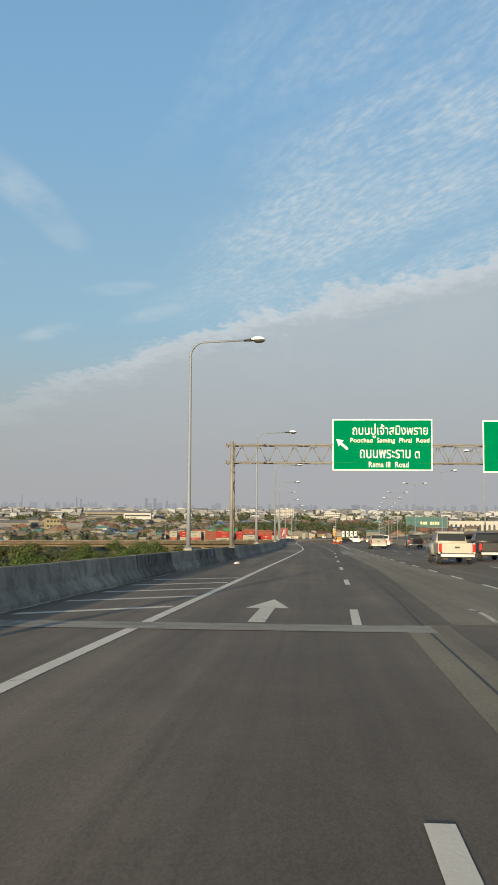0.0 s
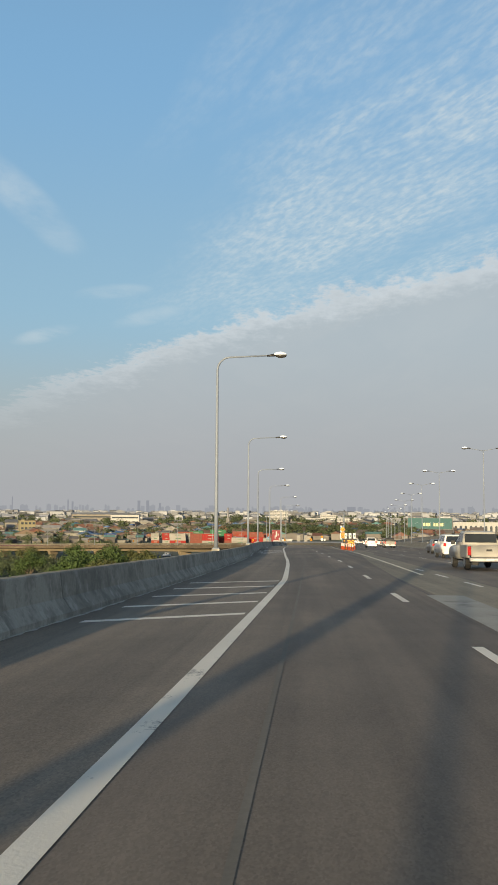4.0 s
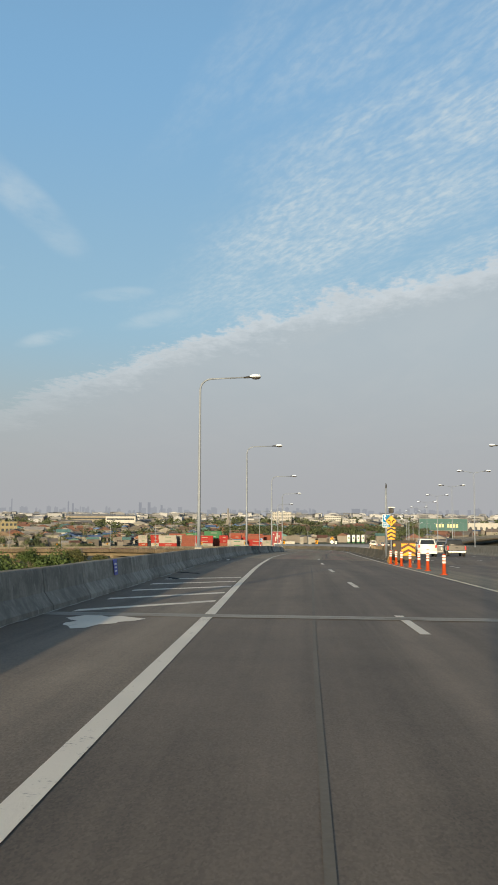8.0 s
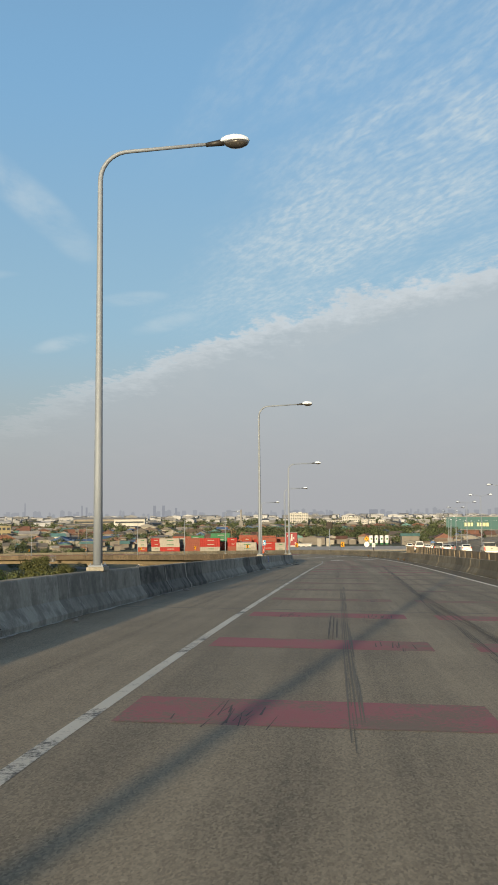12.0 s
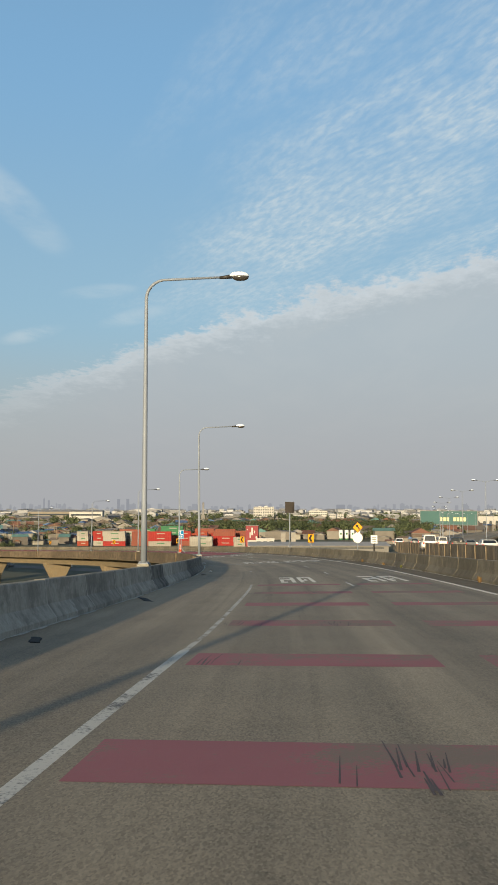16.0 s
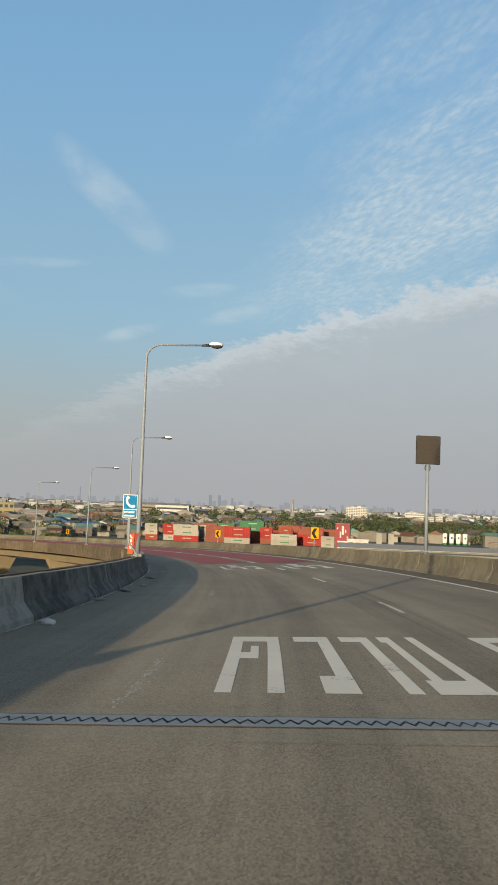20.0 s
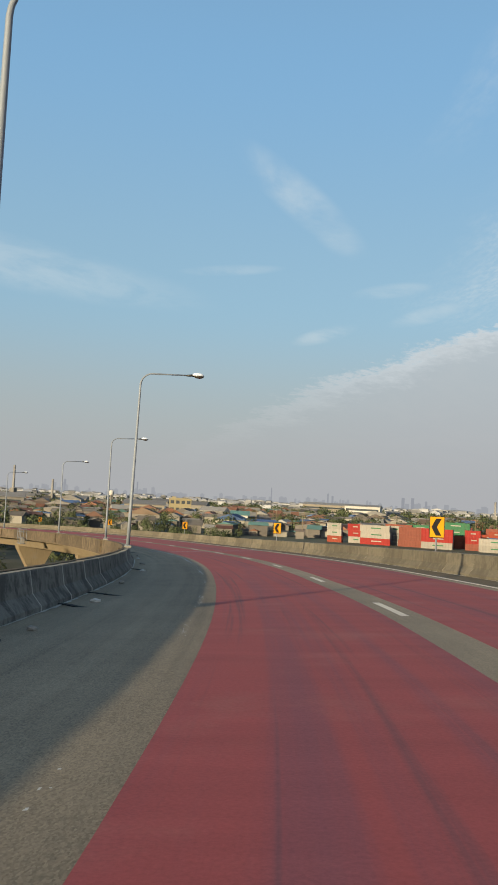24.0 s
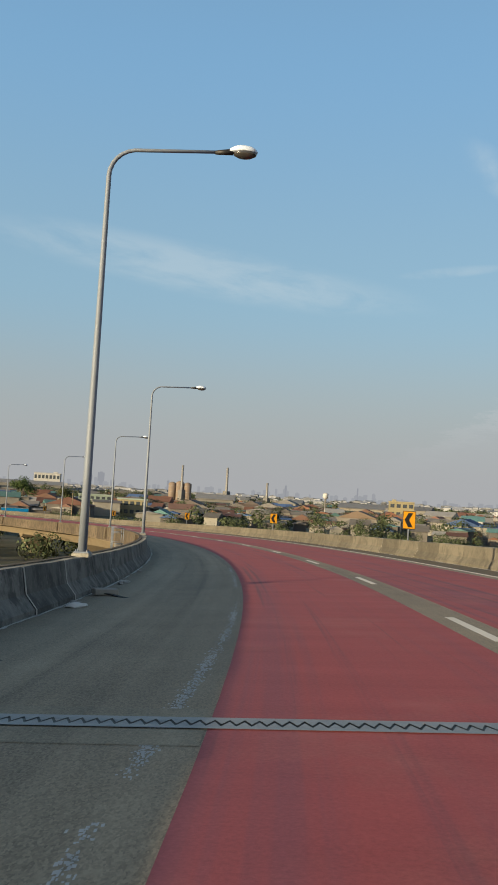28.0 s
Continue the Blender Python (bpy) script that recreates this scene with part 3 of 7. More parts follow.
def main_strip(name, y0, y1, x0, x1, material, up=0.0, step=5.0, label=""):
    n = max(1, int(round((y1 - y0) / step)))
    verts, uv, faces = [], [], []
    for i in range(n + 1):
        y = y0 + (y1 - y0) * i / n
        for x in (x0, x1):
            if y < NOSE + 2:
                p = road_at(y, main_left(y) + x, up)
            else:
                p = main_at(x, y, up)
            verts.append(p)
            uv.append((x, y))
    for i in range(n):
        a = 2 * i
        faces.append((a, a + 1, a + 3, a + 2))
    return mesh_part(name, verts, faces, material, None, label, uv)


tagged(main_strip("main_road", -60, 1000, 0.0, 12.8, M_ROAD, 0.0), "dark asphalt of the main expressway carriageway", "road", kind="structure")
tagged(main_strip("opposite_road", -60, 1000, 12.8, 27.0, M_ROAD_OLD, 0.0), "asphalt of the opposite expressway carriageway", "road", kind="structure")

# ---- ground ----
bm = B()
for x0, x1, y0, y1 in ((-4500, 4500, -900, 4900),):
    vs = [bm.verts.new(p) for p in ((x0, y0, GROUND_Z), (x1, y0, GROUND_Z), (x1, y1, GROUND_Z), (x0, y1, GROUND_Z))]
    bm.faces.new(vs)
M_GROUND = mat("ground_soil_grass", (0.060, 0.066, 0.040), 0.95, var=0.4, scale=0.012, fine=0.2, bump=0.0, second=(0.125, 0.112, 0.090), amount=0.7)
tagged(part("ground", bm, M_GROUND), "flat land with scrub, yards and bare soil below the viaduct", "ground", kind="structure")

# ---- barriers: precast concrete panels ----
PANEL = 3.0


def panel_mesh(material, joint, seed):
    """One concrete panel with slightly uneven, chipped edges; the road lies on the +x side, its foot at x = 0."""
    rng = random.Random(seed)
    bm = B()
    face = [(0.0, 0.0), (0.0, 0.10), (-0.17, 0.33), (-0.225, 0.745), (-0.24, 0.77), (-0.43, 0.77), (-0.445, 0.745), (-0.47, 0.0)]
    rows = []
    for y, inset in ((-PANEL / 2 + 0.006, 0.008), (-PANEL / 2 + 0.045, 0.0), (-0.6, 0.0), (0.5, 0.0), (PANEL / 2 - 0.03, 0.0), (PANEL / 2 - 0.006, 0.012)):
        chip, bow = rng.uniform(0.0, 0.014), rng.uniform(-0.006, 0.006)
        rows.append([bm.verts.new((x - inset + bow if x > -0.3 else x + inset, y, z - (inset + chip if z > 0.5 else 0))) for x, z in face])
    for r, (a, b) in enumerate(zip(rows, rows[1:])):
        for i in range(len(face)):
            j = (i + 1) % len(face)
            bm.faces.new((a[i], a[j], b[j], b[i])).material_index = 2 if i == 4 else 1 if r == 0 else 0
    bm.faces.new(rows[0])
    bm.faces.new(list(reversed(rows[-1])))
    bmesh.ops.recalc_face_normals(bm, faces=bm.faces)
    me = bpy.data.meshes.new("panel")
    bm.to_mesh(me)
    bm.free()
    me.materials.append(material)
    me.materials.append(joint)
    me.materials.append(M_CONC_CAP)
    return me


# by concrete: panels with a plain joint, then panels with a pale mortar joint
PANELS = {k: ([panel_mesh(m, m, 10 + i) for i in range(3)], [panel_mesh(m, M_CONC_PALE, 20 + i) for i in range(3)]) for k, m in (("grey", M_CONC), ("tan", M_CONC_TAN), ("dark", M_CONC_STAINED))}


def barrier(name, label, s0, s1, base, flip):
    root = thing(name, label, "barrier", kind="structure")
    n = int((s1 - s0) / PANEL)
    rng = random.Random(7)
    for i in range(n):
        s = s0 + (i + 0.5) * PANEL
        dark = not flip and (27 < s < 32.5 or 37 < s < 43 or 46.5 < s < 52 or 206 < s < 216 or s > 225 and rng.random() < (0.22 if s < 290 else 0.7 if s < 330 else 1.0))
        pale = rng.random() < (0.12 if s < 200 else 0.6)
        ob = new("panel", PANELS["dark" if dark else "tan" if flip else "grey"][pale][rng.randrange(3)])
        m = laid(s, along(base, s), 0.0, flip)
        turn = math.atan2(along(base, s + 1.5) - along(base, s - 1.5), 3.0)
        m = m @ Matrix.Rotation(-turn, 4, "Z")
        fit = 1.0 + (0.004 * along(base, s) if s > 330 else 0.0)
        ob.matrix_world = m @ Matrix.Translation((0.05 + rng.uniform(-0.012, 0.012), 0, 0)) @ Matrix.Diagonal((1, fit, 1, 1))
        ob.parent = root
    return root


def curb_line(name, s0, s1, base, side, label):
    """The pale mortar foot along a barrier."""
    rng = random.Random(3)
    rag = {}

    def wide(s):
        k = round(s * 4)
        if k not in rag:
            rag[k] = 0.075 + 0.075 * rng.random() ** 1.5 + 0.02 * math.sin(s * 0.9)
        return rag[k]
    return tagged(strip(name, s0, s1, lambda s: along(base, s) + (0.0 if side > 0 else -wide(s)), lambda s: along(base, s) + (wide(s) if side > 0 else 0.0), M_MORTAR, 0.014, 0.3), label, "trim", kind="structure")


# ---- street lamps ----
def build_lamp(name, m, label, group, arms=1):
    root = thing(name, label, "street lamp", m, group)
    bm = B()
    H, R = 9.85 if arms == 1 else 10.8, 0.62
    reach = 2.55 if arms == 1 else 1.5
    pts = [(0, 0, 0.02), (0, 0, 2.0), (0, 0, 4.0), (0, 0, H - 1.42)]
    rad = [0.100, 0.088, 0.077, 0.055]
    if arms == 1:
        for k in range(1, 7):
            a = k / 6 * radians(84)
            pts.append((R * (1 - math.cos(a)), 0, H - 1.42 + R * math.sin(a)))
            rad.append(0.054 - 0.002 * k)
        pts.append((reach, 0, H - 0.72))
        rad.append(0.036)
        tube(bm, pts, rad, 12)
        part("pole", bm, M_STEEL, root, "tapered galvanised steel pole with a bent arm", True)
    else:
        pts.append((0, 0, H - 0.95))
        rad = [0.085, 0.07, 0.058, 0.045, 0.04]
        tube(bm, pts, rad, 10)
        part("pole", bm, M_STEEL, root, "", True)
    for sgn in ((1,) if arms == 1 else (1, -1)):
        if arms == 2:
            bm = B()
            tube(bm, [(0, 0, H - 1.0), (sgn * reach / 2, 0, H - 0.85), (sgn * reach, 0, H - 0.72)], [0.034, 0.03, 0.026], 8)
            part("arm", bm, M_STEEL, root, "", True)
        bm = B()
        tube(bm, [(sgn * (reach - 0.2), 0, H - 0.74), (sgn * (reach + 0.2), 0, H - 0.70)], [0.045, 0.075], 10)
        part("neck", bm, M_DARK_STEEL, root, "black lamp neck", True)
        bm = B()
        r = bmesh.ops.create_uvsphere(bm, u_segments=16, v_segments=8, radius=1.0)
        for v in r["verts"]:
            c = v.co
            z = c.z * (0.15 if c.z > 0 else 0.05)
            v.co = Vector((sgn * (reach + 0.43 + c.x * 0.33), c.y * 0.17, H - 0.69 + z))
        part("head", bm, M_LAMP, root, "pale cobra-head lamp housing", True)
        bm = B()
        r = bmesh.ops.create_uvsphere(bm, u_segments=14, v_segments=6, radius=1.0)
        for v in r["verts"]:
            c = v.co
            v.co = Vector((sgn * (reach + 0.47 + c.x * 0.285), c.y * 0.162, H - 0.71 + c.z * 0.14 * (1 if c.z < 0 else 0.2)))
        part("lens", bm, M_LENS, root, "dark glass lens bowl", True)
    bm = B()
    box(bm, -0.16, 0.16, -0.16, 0.16, 0.0, 0.03, 0.006)
    for x in (-0.12, 0.12):
        for y in (-0.12, 0.12):
            tube(bm, [(x, y, 0.03), (x, y, 0.07)], 0.018, 6)
    part("base_plate", bm, M_STEEL, root)
    bm = B()
    box(bm, -0.19, 0.19, -0.22, 0.22, -0.09 if arms == 1 else -0.02, 0.0, 0.015)
    part("plinth", bm, M_CONC, root, "small concrete plinth")
    return root


LAMPS = (3.2, 36.7, 69.8, 102.4, 135.5, 170.0, 203.0, 236.8, 271.5, 305.5, 339.4, 373.7, 406.0, 439.3, 473.2, 507.4, 542.5, 577.0, 611.0, 645.0)
TILTED = {305.5: -0.5, 406.0: 1.0}      # degrees by which some posts lean over the road
first = None
for s in LAMPS:
    m = stand(s, along(LEFT_BASE, s) - 0.31, 0.85) @ Matrix.Rotation(radians(TILTED.get(s, 0.0)), 4, "Y")
    if first is None:
        first = build_lamp("street_lamp", m, "tall galvanised steel lamp post standing on the concrete barrier", "lamps along the ramp")
    else:
        copy_thing(first, m)

# ---- road surface details and markings ----
def lettering(body, size=1.0, bold=0.0, space=1.0):
    """A word as a flat mesh outline: its vertices and faces."""
    cu = bpy.data.curves.new("word", "FONT")
    cu.body, cu.size, cu.offset, cu.space_character, cu.resolution_u = body, size, bold, space, 3
    ob = bpy.data.objects.new("word", cu)
    scene.collection.objects.link(ob)
    me = bpy.data.meshes.new_from_object(ob.evaluated_get(bpy.context.evaluated_depsgraph_get()))
    vs = [v.co.copy() for v in me.vertices]
    fs = [tuple(p.vertices) for p in me.polygons]
    bpy.data.objects.remove(ob)
    bpy.data.curves.remove(cu)
    bpy.data.meshes.remove(me)
    x0, x1 = min(v.x for v in vs), max(v.x for v in vs)
    y0, y1 = min(v.y for v in vs), max(v.y for v in vs)
    return [((v.x - x0) / (x1 - x0), (v.y - y0) / (y1 - y0)) for v in vs], fs


GLYPHS = {
    # upright strokes of the stencil letters: x0, x1, y0, y1 in a unit square
    "lo": ((0.0, 1.0, 0.84, 1.0), (0.74, 1.0, 0.0, 0.84), (0.0, 0.74, 0.46, 0.60), (0.0, 0.24, 0.0, 0.46), (0.24, 0.46, 0.0, 0.16)),
    "do": ((0.0, 1.0, 0.84, 1.0), (0.74, 1.0, 0.0, 0.84), (0.0, 0.25, 0.0, 0.84), (0.25, 0.55, 0.30, 0.44), (0.41, 0.55, 0.44, 0.62)),
    "kho": ((0.0, 1.0, 0.87, 1.0), (0.75, 1.0, 0.0, 0.87), (0.0, 0.24, 0.0, 0.87), (0.24, 0.58, 0.50, 0.62), (0.42, 0.58, 0.62, 0.76)),
    "wo": ((0.0, 1.0, 0.87, 1.0), (0.66, 1.0, 0.0, 0.87), (0.32, 0.66, 0.0, 0.22)),
    "aa": ((0.0, 1.0, 0.87, 1.0), (0.64, 1.0, 0.0, 0.87)),
    "mo": ((0.0, 0.34, 0.86, 1.0), (0.12, 0.34, 0.0, 0.86), (0.34, 0.76, 0.0, 0.17), (0.76, 1.0, 0.0, 1.0), (0.0, 0.12, 0.0, 0.17)),
    "e": ((0.0, 0.5, 0.0, 0.72), (0.5, 1.0, 0.0, 0.14)),
    "ro": ((0.0, 0.9, 0.58, 0.72), (0.0, 0.28, 0.40, 0.58), (0.28, 1.0, 0.40, 0.50), (0.66, 1.0, 0.0, 0.40), (0.1, 0.9, 0.84, 1.0)),
    "wo_low": ((0.0, 1.0, 0.60, 0.72), (0.66, 1.0, 0.0, 0.60), (0.32, 0.66, 0.0, 0.18)),
}


def road_word(letters, s0, s1, d0, d1):
    root = thing("road_lettering", "thick white Thai letters painted on the lane", "road marking", group="slow-down lettering")
    for name, u0, u1 in letters:
        verts, faces, at = [], [], {}
        rects = GLYPHS[name]
        xs = sorted({q for r in rects for q in r[:2]})
        ys = sorted({q for r in rects for q in r[2:]})

        def corner(x, y):
            if (x, y) not in at:
                at[x, y] = len(verts)
                u = u0 + (u1 - u0) * x
                verts.append(road_at(s0 + y * (s1 - s0), d0 + u * (d1 - d0), 0.0085))
            return at[x, y]
        for xa, xb in zip(xs, xs[1:]):
            for ya, yb in zip(ys, ys[1:]):
                if any(r[0] <= xa and xb <= r[1] and r[2] <= ya and yb <= r[3] for r in rects):
                    faces.append((corner(xa, ya), corner(xb, ya), corner(xb, yb), corner(xa, yb)))
        mesh_part("letter", verts, faces, M_WHITE, root)
    return root


for d0, d1 in ((-0.14, 1.17), (3.15, 4.6)):
    road_word((("lo", 0.0, 0.44), ("do", 0.56, 1.0)), 276.3, 281.2, d0, d1)
for d0, d1 in ((-0.5, 2.0), (2.75, 5.3)):
    road_word((("kho", 0.0, 0.25), ("wo", 0.33, 0.52), ("aa", 0.58, 0.74), ("mo", 0.79, 1.0)), 310.3, 314.8, d0, d1)
for d0, d1 in ((-0.2, 1.75), (3.1, 5.2)):
    road_word((("e", 0.0, 0.2), ("ro", 0.27, 0.60), ("wo_low", 0.68, 1.0)), 344.0, 350.2, d0, d1)

edge = thing("edge_line", "solid white painted line along the shoulder", "road marking", kind="structure")
line_strip("line", -60, 185, LEFT_LINE, 0.18, M_WHITE, 0.006, edge)
line_strip("worn_line", 185, 256, LEFT_LINE, 0.125, M_WHITE_WORN, 0.006, edge)
M_WHITE_THIN = road_paint("thin_white_road_paint", (0.52, 0.48, 0.41), (0.215, 0.175, 0.125), 0.47, 0.75, 3.0)
line_strip("worn_line", 256, 275, LEFT_LINE, 0.085, M_WHITE_THIN, 0.006, edge)
M_FLECKS = road_paint("rubbed_off_paint", (0.50, 0.49, 0.46), (0.185, 0.158, 0.118), 0.55, 0.8, 7.0)
rng = random.Random(23)
fv, ff = [], []
WORN_EDGE = ((285, -1.25), (340, -1.2), (385, -1.1), (402, -1.02), (414, -0.83), (425, -0.8), (433, -0.58), (470, -0.5))
for _ in range(9000):
    s = rng.uniform(285, 450)
    if math.sin(s * 0.37) + math.sin(s * 0.91 + 1.0) + rng.uniform(-0.9, 0.9) < (0.1 if s > 386 else 1.3):
        continue
    d, a, b = along(WORN_EDGE, s) + rng.gauss(0.0, 0.035), rng.uniform(0.004, 0.013), rng.uniform(0.008, 0.035)
    i = len(fv)
    fv += [road_at(s - b, d - a * 0.6, 0.0062), road_at(s - b * 0.7, d + a, 0.0062), road_at(s + b, d + a * 0.7, 0.0062), road_at(s + b * 0.8, d - a, 0.0062)]
    ff.append((i, i + 1, i + 2, i + 3))
for _ in range(5200):
    s = rng.uniform(403, 435)
    if math.sin(s * 0.9) + math.sin(s * 2.3 + 1.0) + rng.uniform(-1.2, 1.2) < -0.5:
        continue
    d, a, b = along(WORN_EDGE, s) + rng.gauss(0.0, 0.03), rng.uniform(0.004, 0.012), rng.uniform(0.008, 0.03)
    i = len(fv)
    fv += [road_at(s - b, d - a * 0.6, 0.0062), road_at(s - b * 0.7, d + a, 0.0062), road_at(s + b, d + a * 0.7, 0.0062), road_at(s + b * 0.8, d - a, 0.0062)]
    ff.append((i, i + 1, i + 2, i + 3))
tagged(mesh_part("flecks", fv, ff, M_FLECKS, edge, "last flecks of a worn-off white line"), kind="stuff")
outer = thing("outer_line", "cream-white painted line along the outer edge", "road marking", kind="structure")
line_strip("line", 96, 182, RIGHT_LINE, 0.16, M_YELLOW_LINE, 0.006, outer)
line_strip("line", 182, 740, RIGHT_LINE, 0.14, M_WHITE, 0.008, outer)

DASH_S = ((0, 1.2), (1, 13.3), (2, 24.8), (3, 36.3), (5, 58.8), (6, 70.8), (10, 113.8), (11, 124.8), (12, 137.1), (13, 149.0), (14, 160.9), (15, 172.3), (16, 185.6), (23, 273.2), (24, 284.3), (27, 318.9), (28, 331.2), (32, 376.3), (37, 431.4), (50, 575.0))
lane = thing("lane_line", "broken white line between the two lanes", "road marking", kind="structure")
for k in range(50):
    s = along(DASH_S, k)
    if 178 < s < 266:
        continue
    line_strip("dash", s, s + 3.0, DASH_LINE, 0.15 if not 264 < s < 332 else 0.085, M_WHITE if s < 260 else M_WHITE_WORN if s < 330 else M_WHITE, 0.009, lane)
line_strip("dash", 185.6, 188.6, DASH_LINE, 0.15, M_WHITE, 0.009, lane)
main_lane = thing("main_lane_line", "broken white lines on the main carriageway", "road marking", kind="structure")
for col, x in enumerate((-1.45, 2.2, 5.8, 9.3)):
    for k in range(30 if col else 19):
        y = 1.0 + 12.0 * k + 2.5 * col if col else -6.3 + 5.9 * k
        me = main_strip("dash", y, y + (3.0 if col else 2.6), x - 0.07, x + 0.07, M_WHITE, 0.006, 1.5)
        me.parent = main_lane
main_edge = main_strip("main_edge_line", NOSE + 2, 900, 0.9, 1.05, M_WHITE, 0.006)
tagged(main_edge, "white edge line of the main carriageway", "road marking", kind="structure")

hatch = thing("shoulder_hatching", "slanting white bars painted across the shoulder", "road marking", kind="structure")
for s, gap, run, wide in [(14.35 + 2.97 * k, 0.33, 1.95, 0.36) for k in range(5)] + [(76.1 + 3.0 * k, 0.40, 1.9, 0.36) for k in range(5)] + [(139.9 + 3.0 * k, 0.40, 2.85 - 0.2 * k, 0.50) for k in range(5)]:
    a, b = along(LEFT_BASE, s) + gap, along(LEFT_LINE, s + run) - 0.15
    verts = [road_at(s, a, 0.006), road_at(s + wide, a, 0.006), road_at(s + run + wide, b, 0.006), road_at(s + run, b, 0.006)]
    mesh_part("bar", verts, [(0, 3, 2, 1)], M_WHITE, hatch)

# straight-ahead arrow
bm_pts = ((-0.14, 0.0), (0.14, 0.0), (0.14, 2.7), (0.42, 2.7), (0.0, 5.0), (-0.42, 2.7), (-0.14, 2.7))
mesh_part("road_arrow", [road_at(13.7 + y, -0.80 + x + 0.015 * y, 0.006) for x, y in bm_pts], [tuple(range(7))], M_WHITE)
tagged(bpy.data.objects["road_arrow"], "white straight arrow painted on the lane", "road marking")

# red bars across the lanes, then red lanes
bars = thing("red_rumble_bars", "worn pinkish-red bars painted across both lanes", "road marking", kind="structure")
rng = random.Random(19)
streaks_v, streaks_f = [], []
for k in range(19):
    s = 187.0 + 4.83 * k
    strip("bar", s, s + 1.08, lambda q: along(LEFT_LINE, q) + 0.22, lambda q: along(DASH_LINE, q) - 0.36, M_RED_FAINT if 3 < k < 9 else M_RED_WORN, 0.0065, 0.27, 6, bars)
    strip("bar", s + 0.05, s + 1.05, lambda q: along(DASH_LINE, q) + 0.22, lambda q: along(RIGHT_LINE, q) - 0.62, M_RED_FAINT if 3 < k < 9 else M_RED_WORN, 0.0065, 0.25, 6, bars)
    for mid in (-1.05, 0.62):
        if rng.random() < 0.4:
            continue
        for _ in range(rng.randrange(8, 20)):
            d, q, w, l = mid + rng.gauss(0.0, 0.17), s + rng.uniform(-0.15, 0.5), rng.uniform(0.004, 0.012), rng.uniform(0.2, 0.7)
            i, lean = len(streaks_v), rng.uniform(-0.03, 0.06)
            streaks_v += [road_at(q, d - w, 0.0082), road_at(q, d + w, 0.0082), road_at(q + l, d + lean + w * 0.4, 0.0082), road_at(q + l, d + lean - w * 0.4, 0.0082)]
            streaks_f.append((i, i + 1, i + 2, i + 3))
red = thing("red_lanes", "red anti-skid surfacing on both lanes of the curve", "road surface", kind="structure")
RED_EDGE = ((353, -0.68), (381, -0.78), (389, -0.74), (396, -0.64), (404, -0.54), (415, -0.48), (440, -0.42), (760, -0.42))
strip("inner_lane", 353.3, 750, RED_EDGE, lambda s: along(DASH_LINE, s) - 0.34, M_RED, 0.0065, 2.0, 2, red)
strip("outer_lane", 353.0, 750, lambda s: along(DASH_LINE, s) + 0.34, lambda s: along(RIGHT_LINE, s) - 0.42, M_RED, 0.0065, 2.0, 2, red)
# seams, patches, expansion joints
M_TAR = mat("tar_seam", (0.028, 0.027, 0.026), 0.6, 0, 0.2)
SEAM = ((-60, 1.1), (7.7, 1.72), (13.5, 1.81), (19.6, 1.98), (56, 2.6), (95, 3.2))
TAN_LEFT = ((-60, 1.5), (7.7, 2.15), (38, 2.95), (56, 2.9), (95, 3.3), (111, 3.85), (118, 4.2), (140, 5.4))
TAN_RIGHT = ((-60, 4.85), (47, 5.1), (90, 5.5), (125, 6.2), (140, 6.4))
tagged(strip("merge_pavement", 13.7, 140, lambda s: along(TAN_LEFT, s), lambda s: along(TAN_RIGHT, s), M_ROAD_TAN, 0.0042, 2.0, 2), "lighter tan pavement beside the joint", "road", kind="structure")
tagged(strip("gore_pavement", 128, 181, lambda s: along(RIGHT_LINE, s) + 0.14, lambda s: along(RIGHT_LINE, s) + 0.3 + 1.5 * min(1.0, (s - 128) / 20), M_ROAD_TAN, 0.0052, 2.0, 2), "dusty tan pavement between the two roads", "road", kind="structure")
tagged(strip("shoulder_pavement", 30, 185.2, lambda s: along(LEFT_BASE, s) + 0.02, lambda s: along(LEFT_LINE, s) - 0.02, M_ROAD_SHOULDER, 0.0030, 2.0, 2), "worn brown asphalt of the shoulder", "road", kind="structure")
tagged(strip("joint_pavement", -60, 13.6, lambda s: along(SEAM, s) - 0.32, lambda s: along(SEAM, s) + 0.40, M_ROAD_TAN, 0.0044, 2.0, 2), "tan concrete band beside the sealed joint", "road", kind="structure")
tagged(strip("faded_mark", 14.1, 16.8, lambda s: 3.02 + 0.10 * math.sin((s - 14.1) * 0.9), lambda s: 3.12 + 0.10 * math.sin((s - 14.1) * 0.9), M_WHITE_WORN, 0.0062, 0.3), "faded white paint mark on the tan pavement", "road marking", kind="structure")
tagged(line_strip("road_seam", -60, 95, SEAM, 0.035, M_TAR, 0.0065), "dark sealed joint along the road", "seam", kind="structure")
tagged(strip("pavement_patch", 68.5, 84, lambda s: along(SEAM, s) - 0.10, lambda s: along(SEAM, s) + 0.80, M_CONC_STRIP, 0.0075, 2.0), "pale concrete repair patch", "patch", kind="structure")
SEAM_LEFT = ((40, -0.66), (53, -0.64), (63, -0.40), (99, -0.04), (115, 0.20), (134, 0.38), (147, 0.57), (160, 0.74), (182, 0.86))
M_SEAM = mat("worn_seam", (0.15, 0.13, 0.10), 0.8, 0, 0.4, 0.6, 20)
tagged(line_strip("paving_seam", 40, 181, SEAM_LEFT, 0.05, M_SEAM, 0.005), "pale seam between two asphalt strips", "seam", kind="structure")
M_SKID = mat("tyre_marks", (0.155, 0.130, 0.096), 0.75, 0, 0.3, 1.0, 12)
M_STREAK = mat("rubber_streaks", (0.088, 0.064, 0.060), 0.75, 0, 0.4, 2.0, 20)
